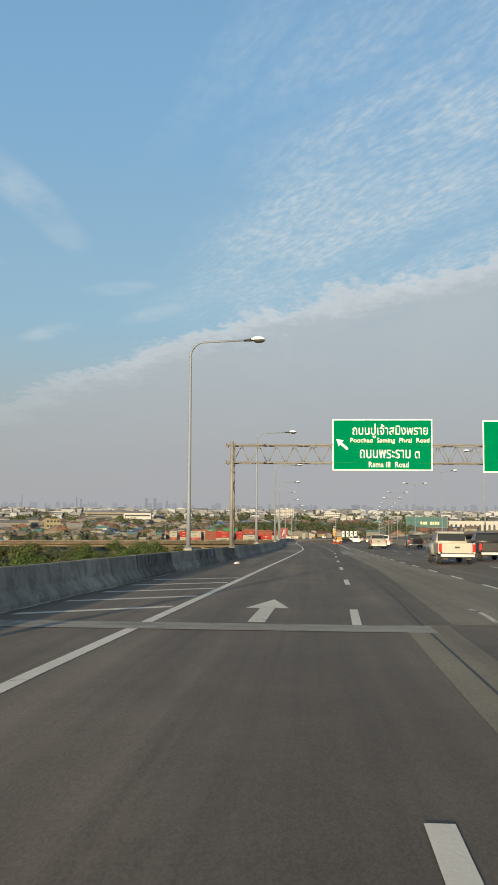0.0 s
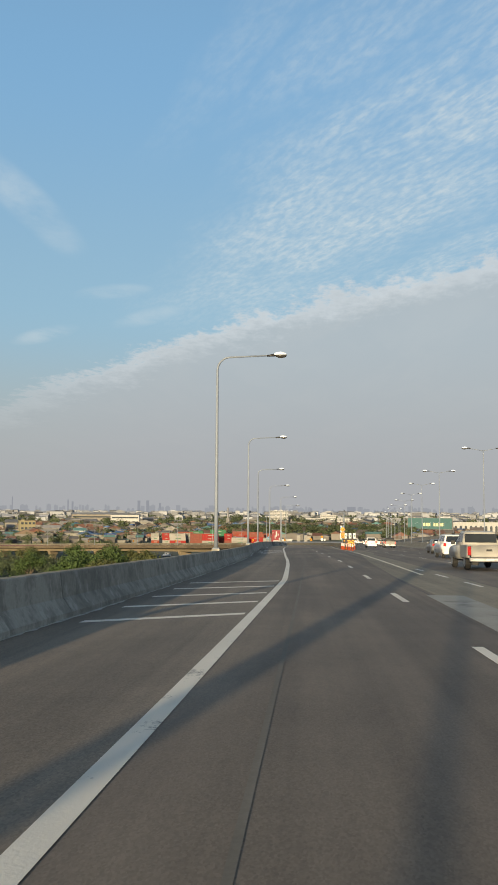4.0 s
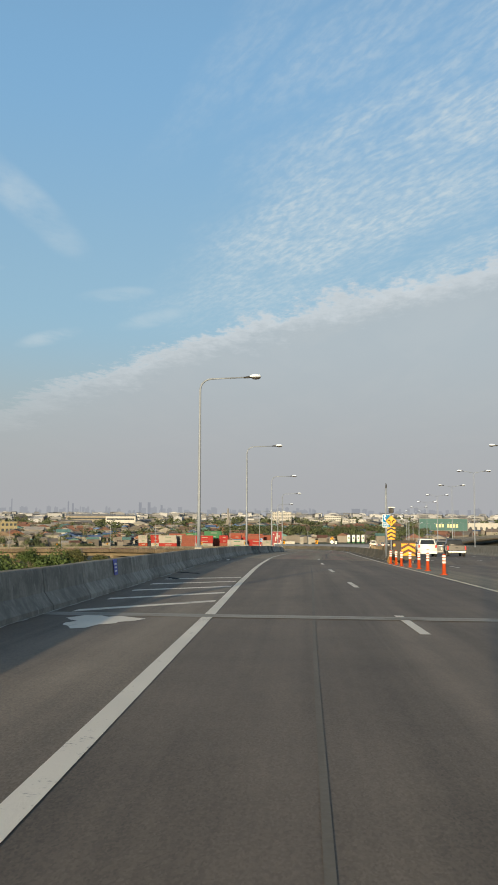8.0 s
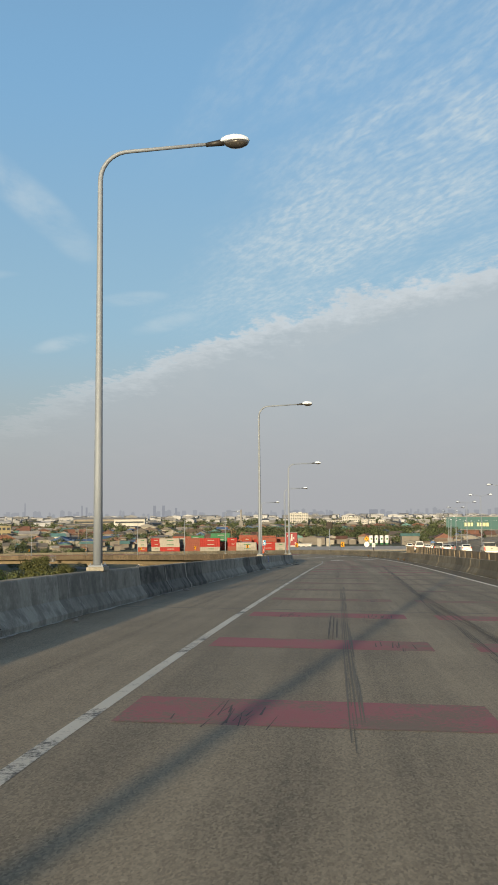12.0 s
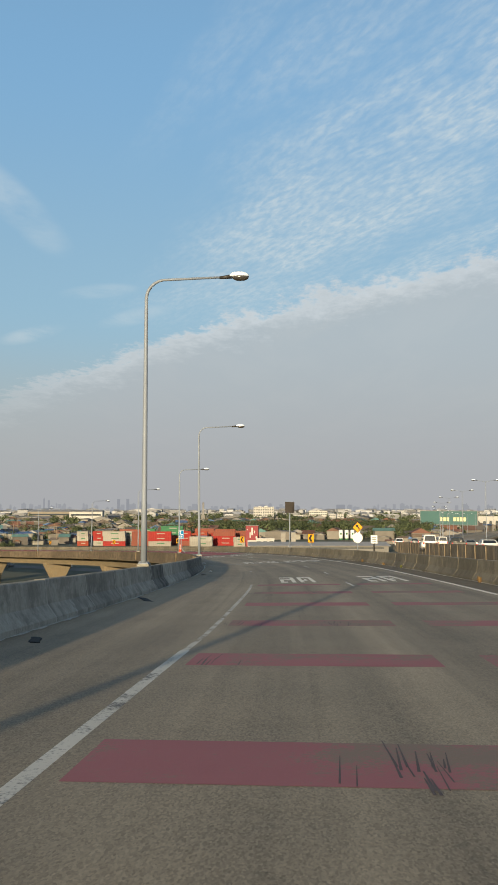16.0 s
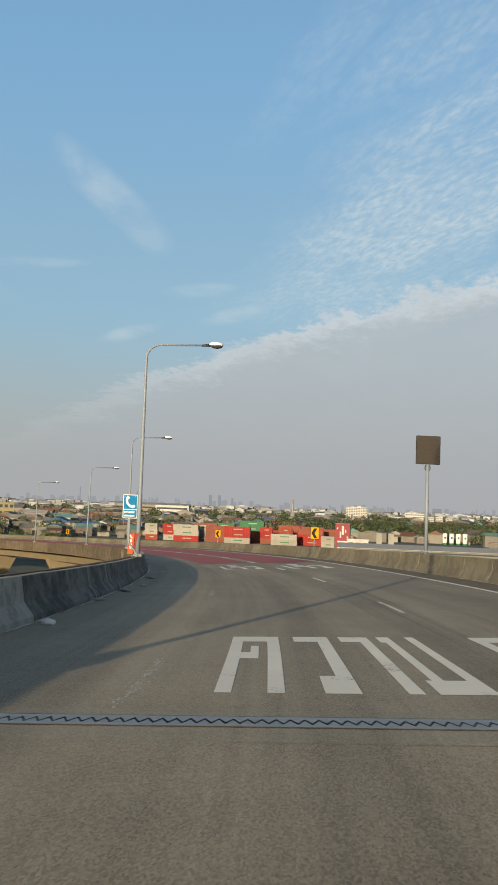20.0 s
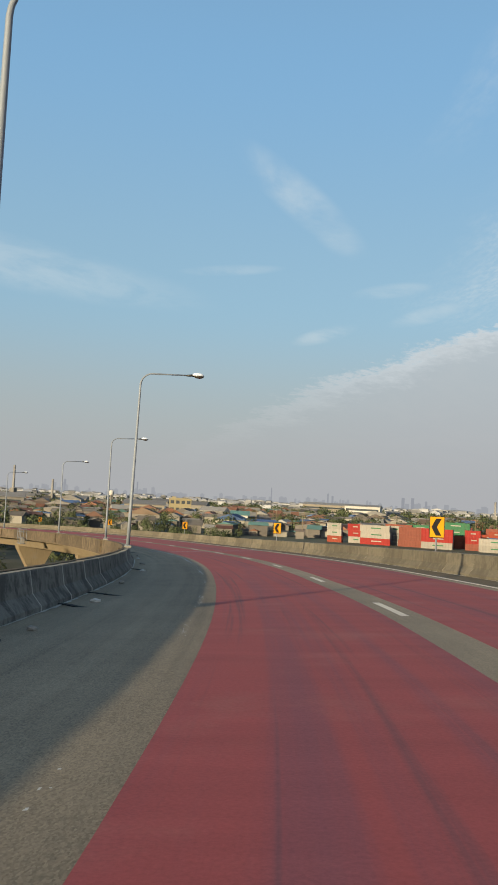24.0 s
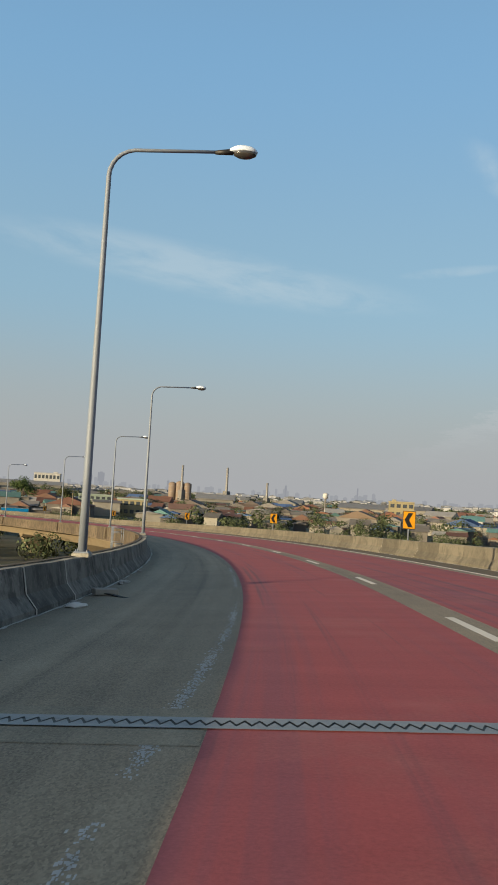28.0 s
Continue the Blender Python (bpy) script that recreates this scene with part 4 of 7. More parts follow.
tagged(mesh_part("tyre_streaks", streaks_v, streaks_f, M_STREAK), "short dark rubber streaks over the red bars", "skid marks", kind="stuff")
M_SKID_DARK = mat("fresh_tyre_marks", (0.092, 0.077, 0.062), 0.75, 0, 0.4, 1.0, 12)
SKID_A = ((186, 1.95), (198, 2.17), (203, 2.15), (211, 2.14), (227, 2.48), (240, 2.75), (247, 2.9))
SKID_B = ((186, 1.65), (196, 1.77), (200, 1.90), (204, 1.89), (215, 2.26), (234, 2.72))
for s0, s1, f, w, black in ((186, 247, SKID_A, 0.20, True), (187, 234, SKID_B, 0.13, True), (191, 214, ((191, -0.02), (214, 0.0)), 0.16, False), (197.6, 202.2, ((197, -0.28), (203, -0.26)), 0.02, True), (197.6, 202.2, ((197, -0.22), (203, -0.20)), 0.02, True), (197.8, 202.2, ((197, -0.16), (203, -0.14)), 0.02, True), (322, 331, ((322, 0.48), (331, 0.40)), 0.06, False), (326, 344, ((326, 0.06), (344, 0.04)), 0.06, False), (327, 334, ((327, 0.95), (334, 0.9)), 0.06, False)):
    # a bundle of fine broken strokes
    verts, faces = [], []
    strokes = max(2, int(w / 0.028))
    for q in range(strokes):
        off, s, wide = (q + 0.5) / strokes * w - w / 2 + rng.uniform(-0.006, 0.006), s0 + rng.uniform(0.0, 0.06) * (s1 - s0), rng.uniform(0.008, 0.015)
        while s < s1 - 0.4:
            e = min(s1, s + rng.uniform(1.0, 7.0))
            n = max(1, int((e - s) / 0.8))
            for c in range(n + 1):
                u = s + (e - s) * c / n
                h = wide * min(1.0, 0.25 + 1.6 * min(c, n - c) / n)
                verts += [road_at(u, along(f, u) + off - h, 0.0078), road_at(u, along(f, u) + off + h, 0.0078)]
                if c:
                    b = len(verts)
                    faces.append((b - 4, b - 3, b - 1, b - 2))
            s = e + rng.choice((0.05, 0.3, 1.2))
    tagged(mesh_part("tyre_mark", verts, faces, M_SKID_DARK if black else M_SKID), "streaky dark rubber skid mark on the asphalt", "skid mark", kind="structure")


M_STEEL_JOINT = mat("joint_steel", (0.25, 0.255, 0.25), 0.5, 0.35, 0.2)


def expansion_joint(s):
    root = thing("expansion_joint", "steel comb joint between pale concrete strips across the ramp", "expansion joint", kind="structure")
    a, b = along(LEFT_BASE, s) + 0.05, (along(RIGHT_BASE, s) - 0.05 if s > NOSE else (6.4 if s > 100 else along(SEAM, s) + 0.1))
    if s < 200:
        # an asphaltic plug: one pale worn band
        half = 0.48 if s < 100 else 0.29
        strip("strip", s - half, s + half, a, b, M_CONC_STRIP, 0.010, 0.2, 8, root)
        strip("seal", s - 0.012, s + 0.012, a, b, M_ROAD, 0.0125, 0.024, 6, root)
        return root
    c = b if s < 400 else along(RED_EDGE, s) - 0.02
    strip("strip", s - 0.62, s - 0.17, a, c, M_ROAD_TAN, 0.0075, 0.21, 6, root)
    strip("strip", s + 0.17, s + 0.50, a, c, M_ROAD_TAN, 0.0075, 0.15, 6, root)
    strip("gap", s - 0.12, s + 0.12, a, b, M_DARK_STEEL, 0.009, 0.12, 6, root)
    for side in (-1, 1):
        verts, faces = [], []
        n = int((b - a) / 0.052)
        for i in range(n + 1):
            d = a + (b - a) * i / n
            zig = 0.07 if i % 2 else -0.07
            verts += [road_at(s + side * 0.17, d, 0.016), road_at(s + side * 0.03 + zig, d, 0.016)]
            if i:
                k = 2 * i
                faces.append((k - 2, k, k + 1, k - 1))
        mesh_part("comb", verts, faces, M_STEEL_JOINT, root)
    return root


for s in (12.93, 139.5, 309.05, 426.6):
    expansion_joint(s)
for s in (185.2, 203.2, 246.6, 352.2):
    tagged(strip("paving_joint", s, s + 0.12, along(LEFT_BASE, s) + 0.1, along(RIGHT_LINE, s) - 0.1, M_SKID if s < 300 else M_ROAD_OLD, 0.006, 0.12, 4), "narrow joint across the asphalt", "joint", kind="structure")

# litter and loose stones on the shoulder
rng = random.Random(11)
M_PAPER = mat("litter_white", (0.62, 0.60, 0.56), 0.7, 0, 0.15)
M_STONE = mat("broken_concrete", (0.34, 0.31, 0.27), 0.9, 0, 0.2)


def lump(name, s, d, sx, sy, sz, material, label, category, group=""):
    bm = B()
    r = bmesh.ops.create_icosphere(bm, subdivisions=2, radius=1.0)
    for v in r["verts"]:
        v.co = Vector((v.co.x * sx, v.co.y * sy, max(-0.35, v.co.z) * sz + 0.35 * sz)) * rng.uniform(0.8, 1.15)
    ob = part(name, bm, material, m=stand(s, d, 0.012, rng.uniform(0, 180)))
    return tagged(ob, label, category, group)


lump("crumpled_bag", 42.9, -3.67, 0.20, 0.08, 0.075, M_PAPER, "crumpled white bag on the shoulder", "litter")
for s in (178.5, 199, 211, 233, 251, 287, 292, 297, 303, 316, 322, 327, 330, 373, 379, 386, 395, 402, 411, 417, 437, 441, 443, 448):
    lump("debris", s + rng.uniform(-1, 1), along(LEFT_BASE, s) + rng.uniform(0.15, 0.7), rng.uniform(0.05, 0.2), rng.uniform(0.04, 0.14), rng.uniform(0.03, 0.07), M_STONE if rng.random() < 0.6 else M_PAPER, "small broken piece of debris by the barrier foot", "debris", "debris on the shoulder")
bm = B()
box(bm, -0.25, 0.25, -0.14, 0.14, 0.0, 0.13, 0.018)
tagged(part("brick_block", bm, M_STONE, m=stand(438.4, -3.28, 0.012, 24)), "loose pale concrete block lying on the shoulder", "block")
lump("crumpled_bag", 435.5, -3.33, 0.22, 0.10, 0.06, M_PAPER, "flattened white bag by the barrier foot", "litter")
bm = B()
vs = []
for k in range(22):
    a = k / 22 * math.tau
    r = 1.0 + 0.28 * math.sin(3 * a + 0.6) + 0.16 * math.sin(7 * a)
    vs.append(bm.verts.new(road_at(138.4 + 0.95 * r * math.sin(a), -3.0 + 0.52 * r * math.cos(a), 0.008)))
bm.faces.new(vs)
tagged(part("paint_spill", bm, M_WHITE), "dried splash of white paint on the shoulder", "paint spill")

# ---- gantry and its signs ----
def bar(name, a, b, r, material, parent, n=6):
    bm = B()
    tube(bm, [a, b], r, n)
    return part(name, bm, material, parent, "", True)


def build_gantry(s):
    z0 = road_at(s, -4.8).z
    root = thing("sign_gantry", "weathered steel truss gantry over the expressway", "gantry", Matrix.Translation((0, road_at(s, 0).y, 0)))
    lo, hi, x0, x1, dy = z0 + 5.8, z0 + 6.85, -4.65, 19.0, 0.6
    for x in (x0 + 0.05, x1):
        foot = z0 + (0.77 if x < 0 else 0.2)
        for sy in (-1, 1):
            lean = 0.0 * sy
            bar("post", (x + lean, sy * dy, foot), (x + lean, sy * dy, hi + 0.2), 0.105 if sy < 0 else 0.10, M_STEEL_OLD, root, 14)
            bm = B()
            box(bm, x + lean - 0.24, x + lean + 0.24, sy * dy - 0.24, sy * dy + 0.24, foot - 0.02, foot + 0.03, 0.01)
            part("base_plate", bm, M_STEEL_OLD, root)
        k, z = 0, foot + 0.25
        while z < lo - 0.5:
            sg = 1 if k % 2 else -1
            bar("lacing", (x, -dy * sg, z), (x, dy * sg, z + 0.85), 0.030, M_STEEL_OLD, root)
            bar("tie", (x, -dy, z), (x, dy, z), 0.026, M_STEEL_OLD, root)
            z += 0.85
            k += 1
    for y in (-dy, dy):
        for z in (lo, hi):
            bar("chord", (x0 - 0.3, y, z), (x1 + 0.3, y, z), 0.047, M_STEEL_OLD, root, 10)
            for x in (x0 - 0.3, 0.4, x1 + 0.3):
                bar("flange", (x - 0.03, y, z), (x + 0.03, y, z), 0.105, M_STEEL_OLD, root, 12)
    n = 22
    w = (x1 - x0) / n
    for i in range(n):
        a, b = x0 + i * w, x0 + (i + 1) * w
        for y in (-dy, dy):
            bar("brace", (a, y, lo), ((a + b) / 2, y, hi), 0.021, M_STEEL_OLD, root, 5)
            bar("brace", ((a + b) / 2, y, hi), (b, y, lo), 0.021, M_STEEL_OLD, root, 5)
        for z in (lo, hi):
            sg = 1 if i % 2 else -1
            bar("cross_tie", (a, -dy * sg, z), (b, dy * sg, z), 0.022, M_STEEL_OLD, root, 5)
    return root, z0


def word(body, x0, x1, z0, z1, y, material, parent, label="", bold=0.012):
    vs, fs = lettering(body, 1.0, bold)
    # strokes that touch lie a hair in front of one another
    home = list(range(len(vs)))

    def root_of(i):
        while home[i] != i:
            i = home[i]
        return i
    for f in fs:
        for i in f[1:]:
            home[root_of(i)] = root_of(f[0])
    for r in sorted({root_of(i) for i in range(len(vs))}):
        own = [i for i in range(len(vs)) if root_of(i) == r]
        at = {i: k for k, i in enumerate(own)}
        mesh_part("letter", [(x0 + vs[i][0] * (x1 - x0), y - 0.0025 * (r % 4), z0 + vs[i][1] * (z1 - z0)) for i in own], [tuple(at[i] for i in f) for f in fs if root_of(f[0]) == r], material, parent, label)


def board(root, x0, x1, z0, z1, y, material, rim, rim_mat, name="panel", depth=0.06):
    bm = B()
    box(bm, x0, x1, y, y + depth, z0, z1, 0.01)
    p = part(name, bm, rim_mat, root)
    bm = B()
    box(bm, x0 + rim, x1 - rim, y - 0.006, y, z0 + rim, z1 - rim)
    part("face", bm, material, p)
    return p


def big_sign(name, s, x0, x1, z0, z1, full, label):
    root = thing(name, label, "road sign", Matrix.Translation((0, road_at(50.8, 0).y - 0.64, 0)), "signs on the gantry")
    board(root, x0, x1, z0, z1, 0, M_GREEN, 0.075, M_SIGN_WHITE)
    bm = B()
    for x in (x0 + 0.8, (x0 + x1) / 2, x1 - 0.8):
        box(bm, x - 0.04, x + 0.04, 0.06, 0.17, z0 + 0.2, z1 - 0.2)
    part("mounting_rail", bm, M_STEEL_OLD, root)
    y = -0.012
    if full:
        for text, a, b, low, high, bold in (("ถนนปู่เจ้าสมิงพราย", 2.55, 6.95, 7.25, 8.10, 0.004), ("Poochao  Saming  Phrai  Road", 2.43, 7.04, 6.90, 7.27, 0.006), ("ถนนพระราม ๓", 2.98, 6.47, 6.06, 6.57, 0.004), ("Rama III  Road", 3.50, 5.83, 5.53, 5.86, 0.006)):
            word(text, a, b, gz + low, gz + high, y, M_SIGN_WHITE, root, bold=bold)
        pts = ((1.58, 7.21), (2.06, 7.10), (1.91, 7.00), (2.32, 6.64), (2.21, 6.53), (1.82, 6.89), (1.75, 6.75))
        mesh_part("arrow", [(u, y, gz + v) for u, v in pts], [tuple(range(7))], M_SIGN_WHITE, root, "white arrow to the upper left")
    else:
        mid = (x0 + x1) / 2
        pts = ((0.0, 0.2), (0.32, 0.62), (0.1, 0.62), (0.1, 1.15), (-0.1, 1.15), (-0.1, 0.62), (-0.32, 0.62))
        mesh_part("arrow", [(mid + u, y, z0 + v) for u, v in pts], [tuple(range(7))], M_SIGN_WHITE, root)
    return root


gantry, gz = build_gantry(50.8)
big_sign("direction_sign", 50.3, 1.37, 7.22, gz + 5.33, gz + 8.38, True, "green direction sign with white Thai and English lettering")
big_sign("direction_sign", 50.3, 10.12, 15.95, gz + 5.24, gz + 8.3, False, "plain green direction sign with a white down arrow")


# ---- signs on posts ----
def chevron_face(root, cx, cz, w, h, y, material, points_left=True):
    k = -1 if points_left else 1
    pts = ((-0.30, 0.42), (0.08, 0.42), (0.40, 0.0), (0.08, -0.42), (-0.30, -0.42), (0.02, 0.0))
    vs = [(cx + k * u * w, y, cz + v * h) for u, v in pts]
    f = [(0, 5, 2, 1), (5, 4, 3, 2)]
    return mesh_part("chevron", vs, f, material, root, "black chevron")


def chevron_sign(m):
    root = thing("chevron_sign", "yellow curve sign with a black chevron on a post", "road sign", m, "chevron signs along the curve")
    bar("post", (0, 0.05, -0.1), (0, 0.05, 1.3), 0.04, M_STEEL, root, 8)
    board(root, -0.33, 0.33, 0.45, 1.33, 0, M_YELLOW, 0.03, M_BLACK, depth=0.03)
    chevron_face(root, 0, 0.89, 0.62, 0.82, -0.012, M_BLACK)
    return root


first = None
for s in (328.8, 362.2, 395.0, 428.2, 461.2, 493.6, 526.2, 559.0, 592.0):
    m = stand(s, along(RIGHT_BASE, s) + 0.34, 0.85, 4)
    first = copy_thing(first, m) if first else chevron_sign(m)


def diamond(root, z, r, material, y=0.0):
    bm = B()
    prism(bm, [(0, z - r), (r, z), (0, z + r), (-r, z)], y, y + 0.03)
    p = part("panel", bm, M_BLACK, root, "diamond panel")
    bm = B()
    q = r - 0.04
    prism(bm, [(0, z - q), (q, z), (0, z + q), (-q, z)], y - 0.008, y)
    part("face", bm, material, p)


def curve_sign(m):
    root = thing("curve_warning_sign", "yellow diamond curve sign with a white round sign below", "road sign", m)
    bar("post", (0, 0.06, -0.1), (0, 0.06, 2.0), 0.045, M_STEEL, root, 8)
    diamond(root, 1.62, 0.42, M_YELLOW)
    bm = B()
    pts = [(0.06, 1.38), (0.14, 1.38), (0.14, 1.56), (0.02, 1.72), (0.07, 1.78), (-0.16, 1.82), (-0.13, 1.62), (-0.07, 1.67), (0.06, 1.52)]
    vs = [bm.verts.new((x, -0.014, z)) for x, z in pts]
    bm.faces.new(vs)
    part("arrow", bm, M_BLACK, root, "black bent arrow")
    bm = B()
    r = bmesh.ops.create_cone(bm, cap_ends=True, segments=28, radius1=0.38, radius2=0.38, depth=0.03)
    bmesh.ops.transform(bm, matrix=Matrix.Translation((0, 0.02, 0.84)) @ Matrix.Rotation(radians(90), 4, "X"), verts=bm.verts)
    part("round_sign", bm, M_SIGN_WHITE, root, "white round sign")
    return root


curve_sign(stand(308.1, along(RIGHT_BASE, 308) + 0.32, 0.85, 3))


def notice(m):
    root = thing("small_notice", "small cream notice board on a short post", "sign", m)
    bar("post", (0, 0.04, -0.1), (0, 0.04, 0.8), 0.05, M_DARK_STEEL, root, 8)
    board(root, -0.24, 0.24, 0.42, 1.0, 0, M_SIGN_WHITE, 0.02, M_STEEL, depth=0.03)
    bm = B()
    for k in range(3):
        box(bm, -0.15, 0.15, -0.012, -0.008, 0.56 + k * 0.12, 0.60 + k * 0.12)
    part("text_bars", bm, M_DARK_STEEL, root)


notice(stand(302.0, along(RIGHT_BASE, 302) + 0.32, 0.85, 3))


def message_board(m):
    root = thing("message_board", "dark square sign board seen on a steel post", "sign", m)
    bar("post", (0, 0.1, -0.1), (0, 0.1, 3.85), 0.075, M_STEEL, root, 10)
    bm = B()
    box(bm, -0.53, 0.53, 0.0, 0.14, 3.75, 4.98, 0.02)
    p = part("housing", bm, M_BOARD_BACK, root, "brown-black board")
    for k in range(6):
        bm = B()
        box(bm, -0.49, 0.49, -0.012, 0.0, 3.82 + k * 0.19, 3.985 + k * 0.19)
        part("lamp_row", bm, M_BOARD_BACK, p)
    bm = B()
    tube(bm, [(0.12 * math.cos(a), 0.1, 3.6 + 0.14 * math.sin(a)) for a in [k / 10 * math.tau for k in range(11)]], 0.02, 6)
    part("cable_loop", bm, M_DARK_STEEL, root)
    bm = B()
    box(bm, -0.17, 0.17, -0.05, 0.25, -0.01, 0.03, 0.005)
    part("base_plate", bm, M_STEEL, root)


message_board(stand(338.6, along(RIGHT_BASE, 338.6) + 0.34, 0.85, 2))


def phone_sign(m, bent=False):
    root = thing("phone_sign", "blue emergency telephone sign with a white handset", "road sign", m, "telephone signs")
    bm = B()
    foot = [(0.36, 0.05, -0.04), (0.34, 0.05, 0.06), (0.02, 0.05, 0.47), (0.0, 0.05, 0.53)] if bent else [(0, 0.05, -0.1)]
    tube(bm, foot + [(0, 0.05, 2.30)], 0.038, 8)
    part("post", bm, M_STEEL, root, "", True)
    bm = B()
    box(bm, -0.275, 0.275, 0.0, 0.03, 1.42, 2.33, 0.01)
    panel = part("panel", bm, M_SIGN_WHITE, root)
    for z0, z1 in ((1.445, 1.745), (1.77, 2.305)):
        bm = B()
        box(bm, -0.25, 0.25, -0.006, 0.0, z0, z1)
        part("face", bm, M_BLUE, panel)
    # receiver: a bowed grip with a cup at either end
    bm = B()
    pts = [(-0.13 + 0.012, 2.225), (-0.135, 2.10), (-0.10, 1.98), (0.0, 1.89), (0.13, 1.855)]
    tube(bm, [(x, 0.0, z) for x, z in pts], [0.05, 0.043, 0.04, 0.043, 0.05], 8)
    for x, z, a in ((-0.085, 2.215, -35), (0.13, 1.895, -35)):
        box(bm, -0.055, 0.055, -0.03, 0.03, -0.04, 0.04, 0.012, m=Matrix.Translation((x, 0, z)) @ Matrix.Rotation(radians(-a), 4, "Y"))
    for v in bm.verts:
        v.co.y = -0.016 + v.co.y * 0.12
    part("handset", bm, M_SIGN_WHITE, root, "white handset symbol")
    for x, z in ((-0.19, 2.25), (0.19, 2.25), (-0.19, 1.83)):
        bm = B()
        tube(bm, [(x, -0.018, z), (x, -0.004, z)], 0.013, 6)
        part("bolt", bm, M_SIGN_WHITE, root)
    rng = random.Random(4)
    bm = B()
    for z0, z1 in ((1.62, 1.70), (1.49, 1.56)):
        x = -0.21
        while x < 0.17:
            w = rng.uniform(0.022, 0.04)
            box(bm, x, x + w, -0.012, -0.007, z0, z1 - rng.choice((0.0, 0.012)))
            x += w + 0.014
    part("text_bars", bm, M_SIGN_WHITE, root)


phone_sign(stand(335.6, along(LEFT_BASE, 335.6) - 0.47, 0.85, 2), True)


def phone_box(m):
    root = thing("emergency_phone", "orange emergency telephone box with an open dark red side", "telephone box", m)
    bm = B()
    # front leans back towards the foot
    prism(bm, [(-0.27, 0.04), (-0.05, 0.06), (0.0, 0.84), (-0.21, 0.86)], -0.14, 0.14)
    housing = part("housing", bm, M_ORANGE, root)
    bm = B()
    prism(bm, [(-0.045, 0.06), (0.03, 0.10), (0.06, 0.45), (0.17, 0.88), (0.005, 0.84)], -0.10, 0.14)
    part("side_flap", bm, mat("dark_red_steel", (0.20, 0.020, 0.014), 0.5, 0, 0.2), root, "flared dark red side")
    for k, c in enumerate("SOS"):
        x = -0.14 - 0.006 * k
        word(c, x - 0.055, x + 0.055, 0.53 - 0.135 * k, 0.63 - 0.135 * k, -0.146, M_SIGN_WHITE, root, bold=0.02)
    bm = B()
    tube(bm, [(-0.17, 0, 0.81), (-0.165, 0, 0.76), (-0.13, 0, 0.70), (-0.08, 0, 0.68)], [0.026, 0.018, 0.018, 0.026], 6)
    for v in bm.verts:
        v.co.y = -0.146 + v.co.y * 0.1
    part("handset", bm, M_SIGN_WHITE, root, "white handset symbol")
    bm = B()
    box(bm, -0.24, 0.02, -0.17, 0.15, 0.85, 0.88, 0.01)
    part("hood", bm, M_ORANGE, root)
    bar("bracket", (-0.14, 0.05, 0.06), (-0.05, 0.1, -0.10), 0.03, M_STEEL_OLD, root, 6)


phone_box(stand(337.0, along(LEFT_BASE, 337) - 0.33, 0.85, 2))

# ---- gore nose: warning signs, board and posts ----
g0 = thing("gore_sign", "yellow diamond and chevron board with a beacon on a post", "road sign", stand(179.5, 5.95, 0.0, 2))
bar("post", (0, 0.06, 0), (0, 0.06, 3.3), 0.045, M_STEEL, g0, 8)
diamond(g0, 2.68, 0.38, M_YELLOW)
bm = B()
for sx in (-1, 1):
    tube(bm, [(sx * 0.05, -0.016, 2.52), (sx * 0.07, -0.016, 2.66), (sx * 0.14, -0.016, 2.74)], [0.025, 0.03, 0.03], 5)
    tube(bm, [(sx * 0.11, -0.016, 2.71), (sx * 0.23, -0.016, 2.72)], [0.065, 0.01], 5)
part("arrows", bm, M_BLACK, g0, "black split arrows")
bm = B()
box(bm, -0.26, 0.26, -0.03, 0.0, 1.50, 2.28, 0.01)
p = part("chevron_board", bm, M_YELLOW, g0)
for k in range(3):
    z = 1.52 + 0.25 * k
    mesh_part("stripe", [(x, -0.036, z + dz) for x, dz in ((-0.26, 0.0), (0, 0.14), (0.26, 0.0), (0.26, 0.11), (0, 0.25), (-0.26, 0.11))], [(0, 1, 4, 5), (1, 2, 3, 4)], M_BLACK, p)
bm = B()
box(bm, -0.15, 0.15, -0.1, 0.12, 3.18, 3.48, 0.03)
part("beacon", bm, M_DARK_STEEL, g0, "dark beacon housing")
bm = B()
box(bm, -0.21, 0.21, -0.2, 0.2, 3.51, 3.56, 0.015)
part("solar_panel", bm, M_SIGN_WHITE, g0, "pale flat solar panel")
bar("panel_mount", (0, 0.05, 3.46), (0, 0.05, 3.52), 0.03, M_STEEL, g0, 6)
bm = B()
tube(bm, [(-0.03, -0.13, 3.33), (-0.03, -0.09, 3.33)], 0.08, 10)
part("lens", bm, M_LENS, g0)
phone_sign(stand(184.0, 6.05, 0.92, 2))

bd = thing("crash_board", "dark board with a yellow and black arrow panel", "barricade", stand(180.0, 6.72, 0.0, 2))
bm = B()
box(bm, -0.82, 0.82, 0.0, 0.1, 0.18, 1.42, 0.015)
part("back_board", bm, M_BOARD_BACK, bd)
bm = B()
box(bm, -0.84, 0.84, -0.015, 0.115, 1.42, 1.46, 0.01)
part("top_rail", bm, M_DARK_STEEL, bd)
for x in (-0.65, 0.65):
    bar("leg", (x, 0.05, 0), (x, 0.05, 0.2), 0.04, M_STEEL_OLD, bd, 8)
bm = B()
box(bm, -0.10, 0.80, -0.03, 0.0, 0.50, 1.26)
p = part("arrow_panel", bm, M_YELLOW, bd)
M_CHEVRON = mat("brown_sign_sheet", (0.075, 0.022, 0.010), 0.5, 0, 0.1)
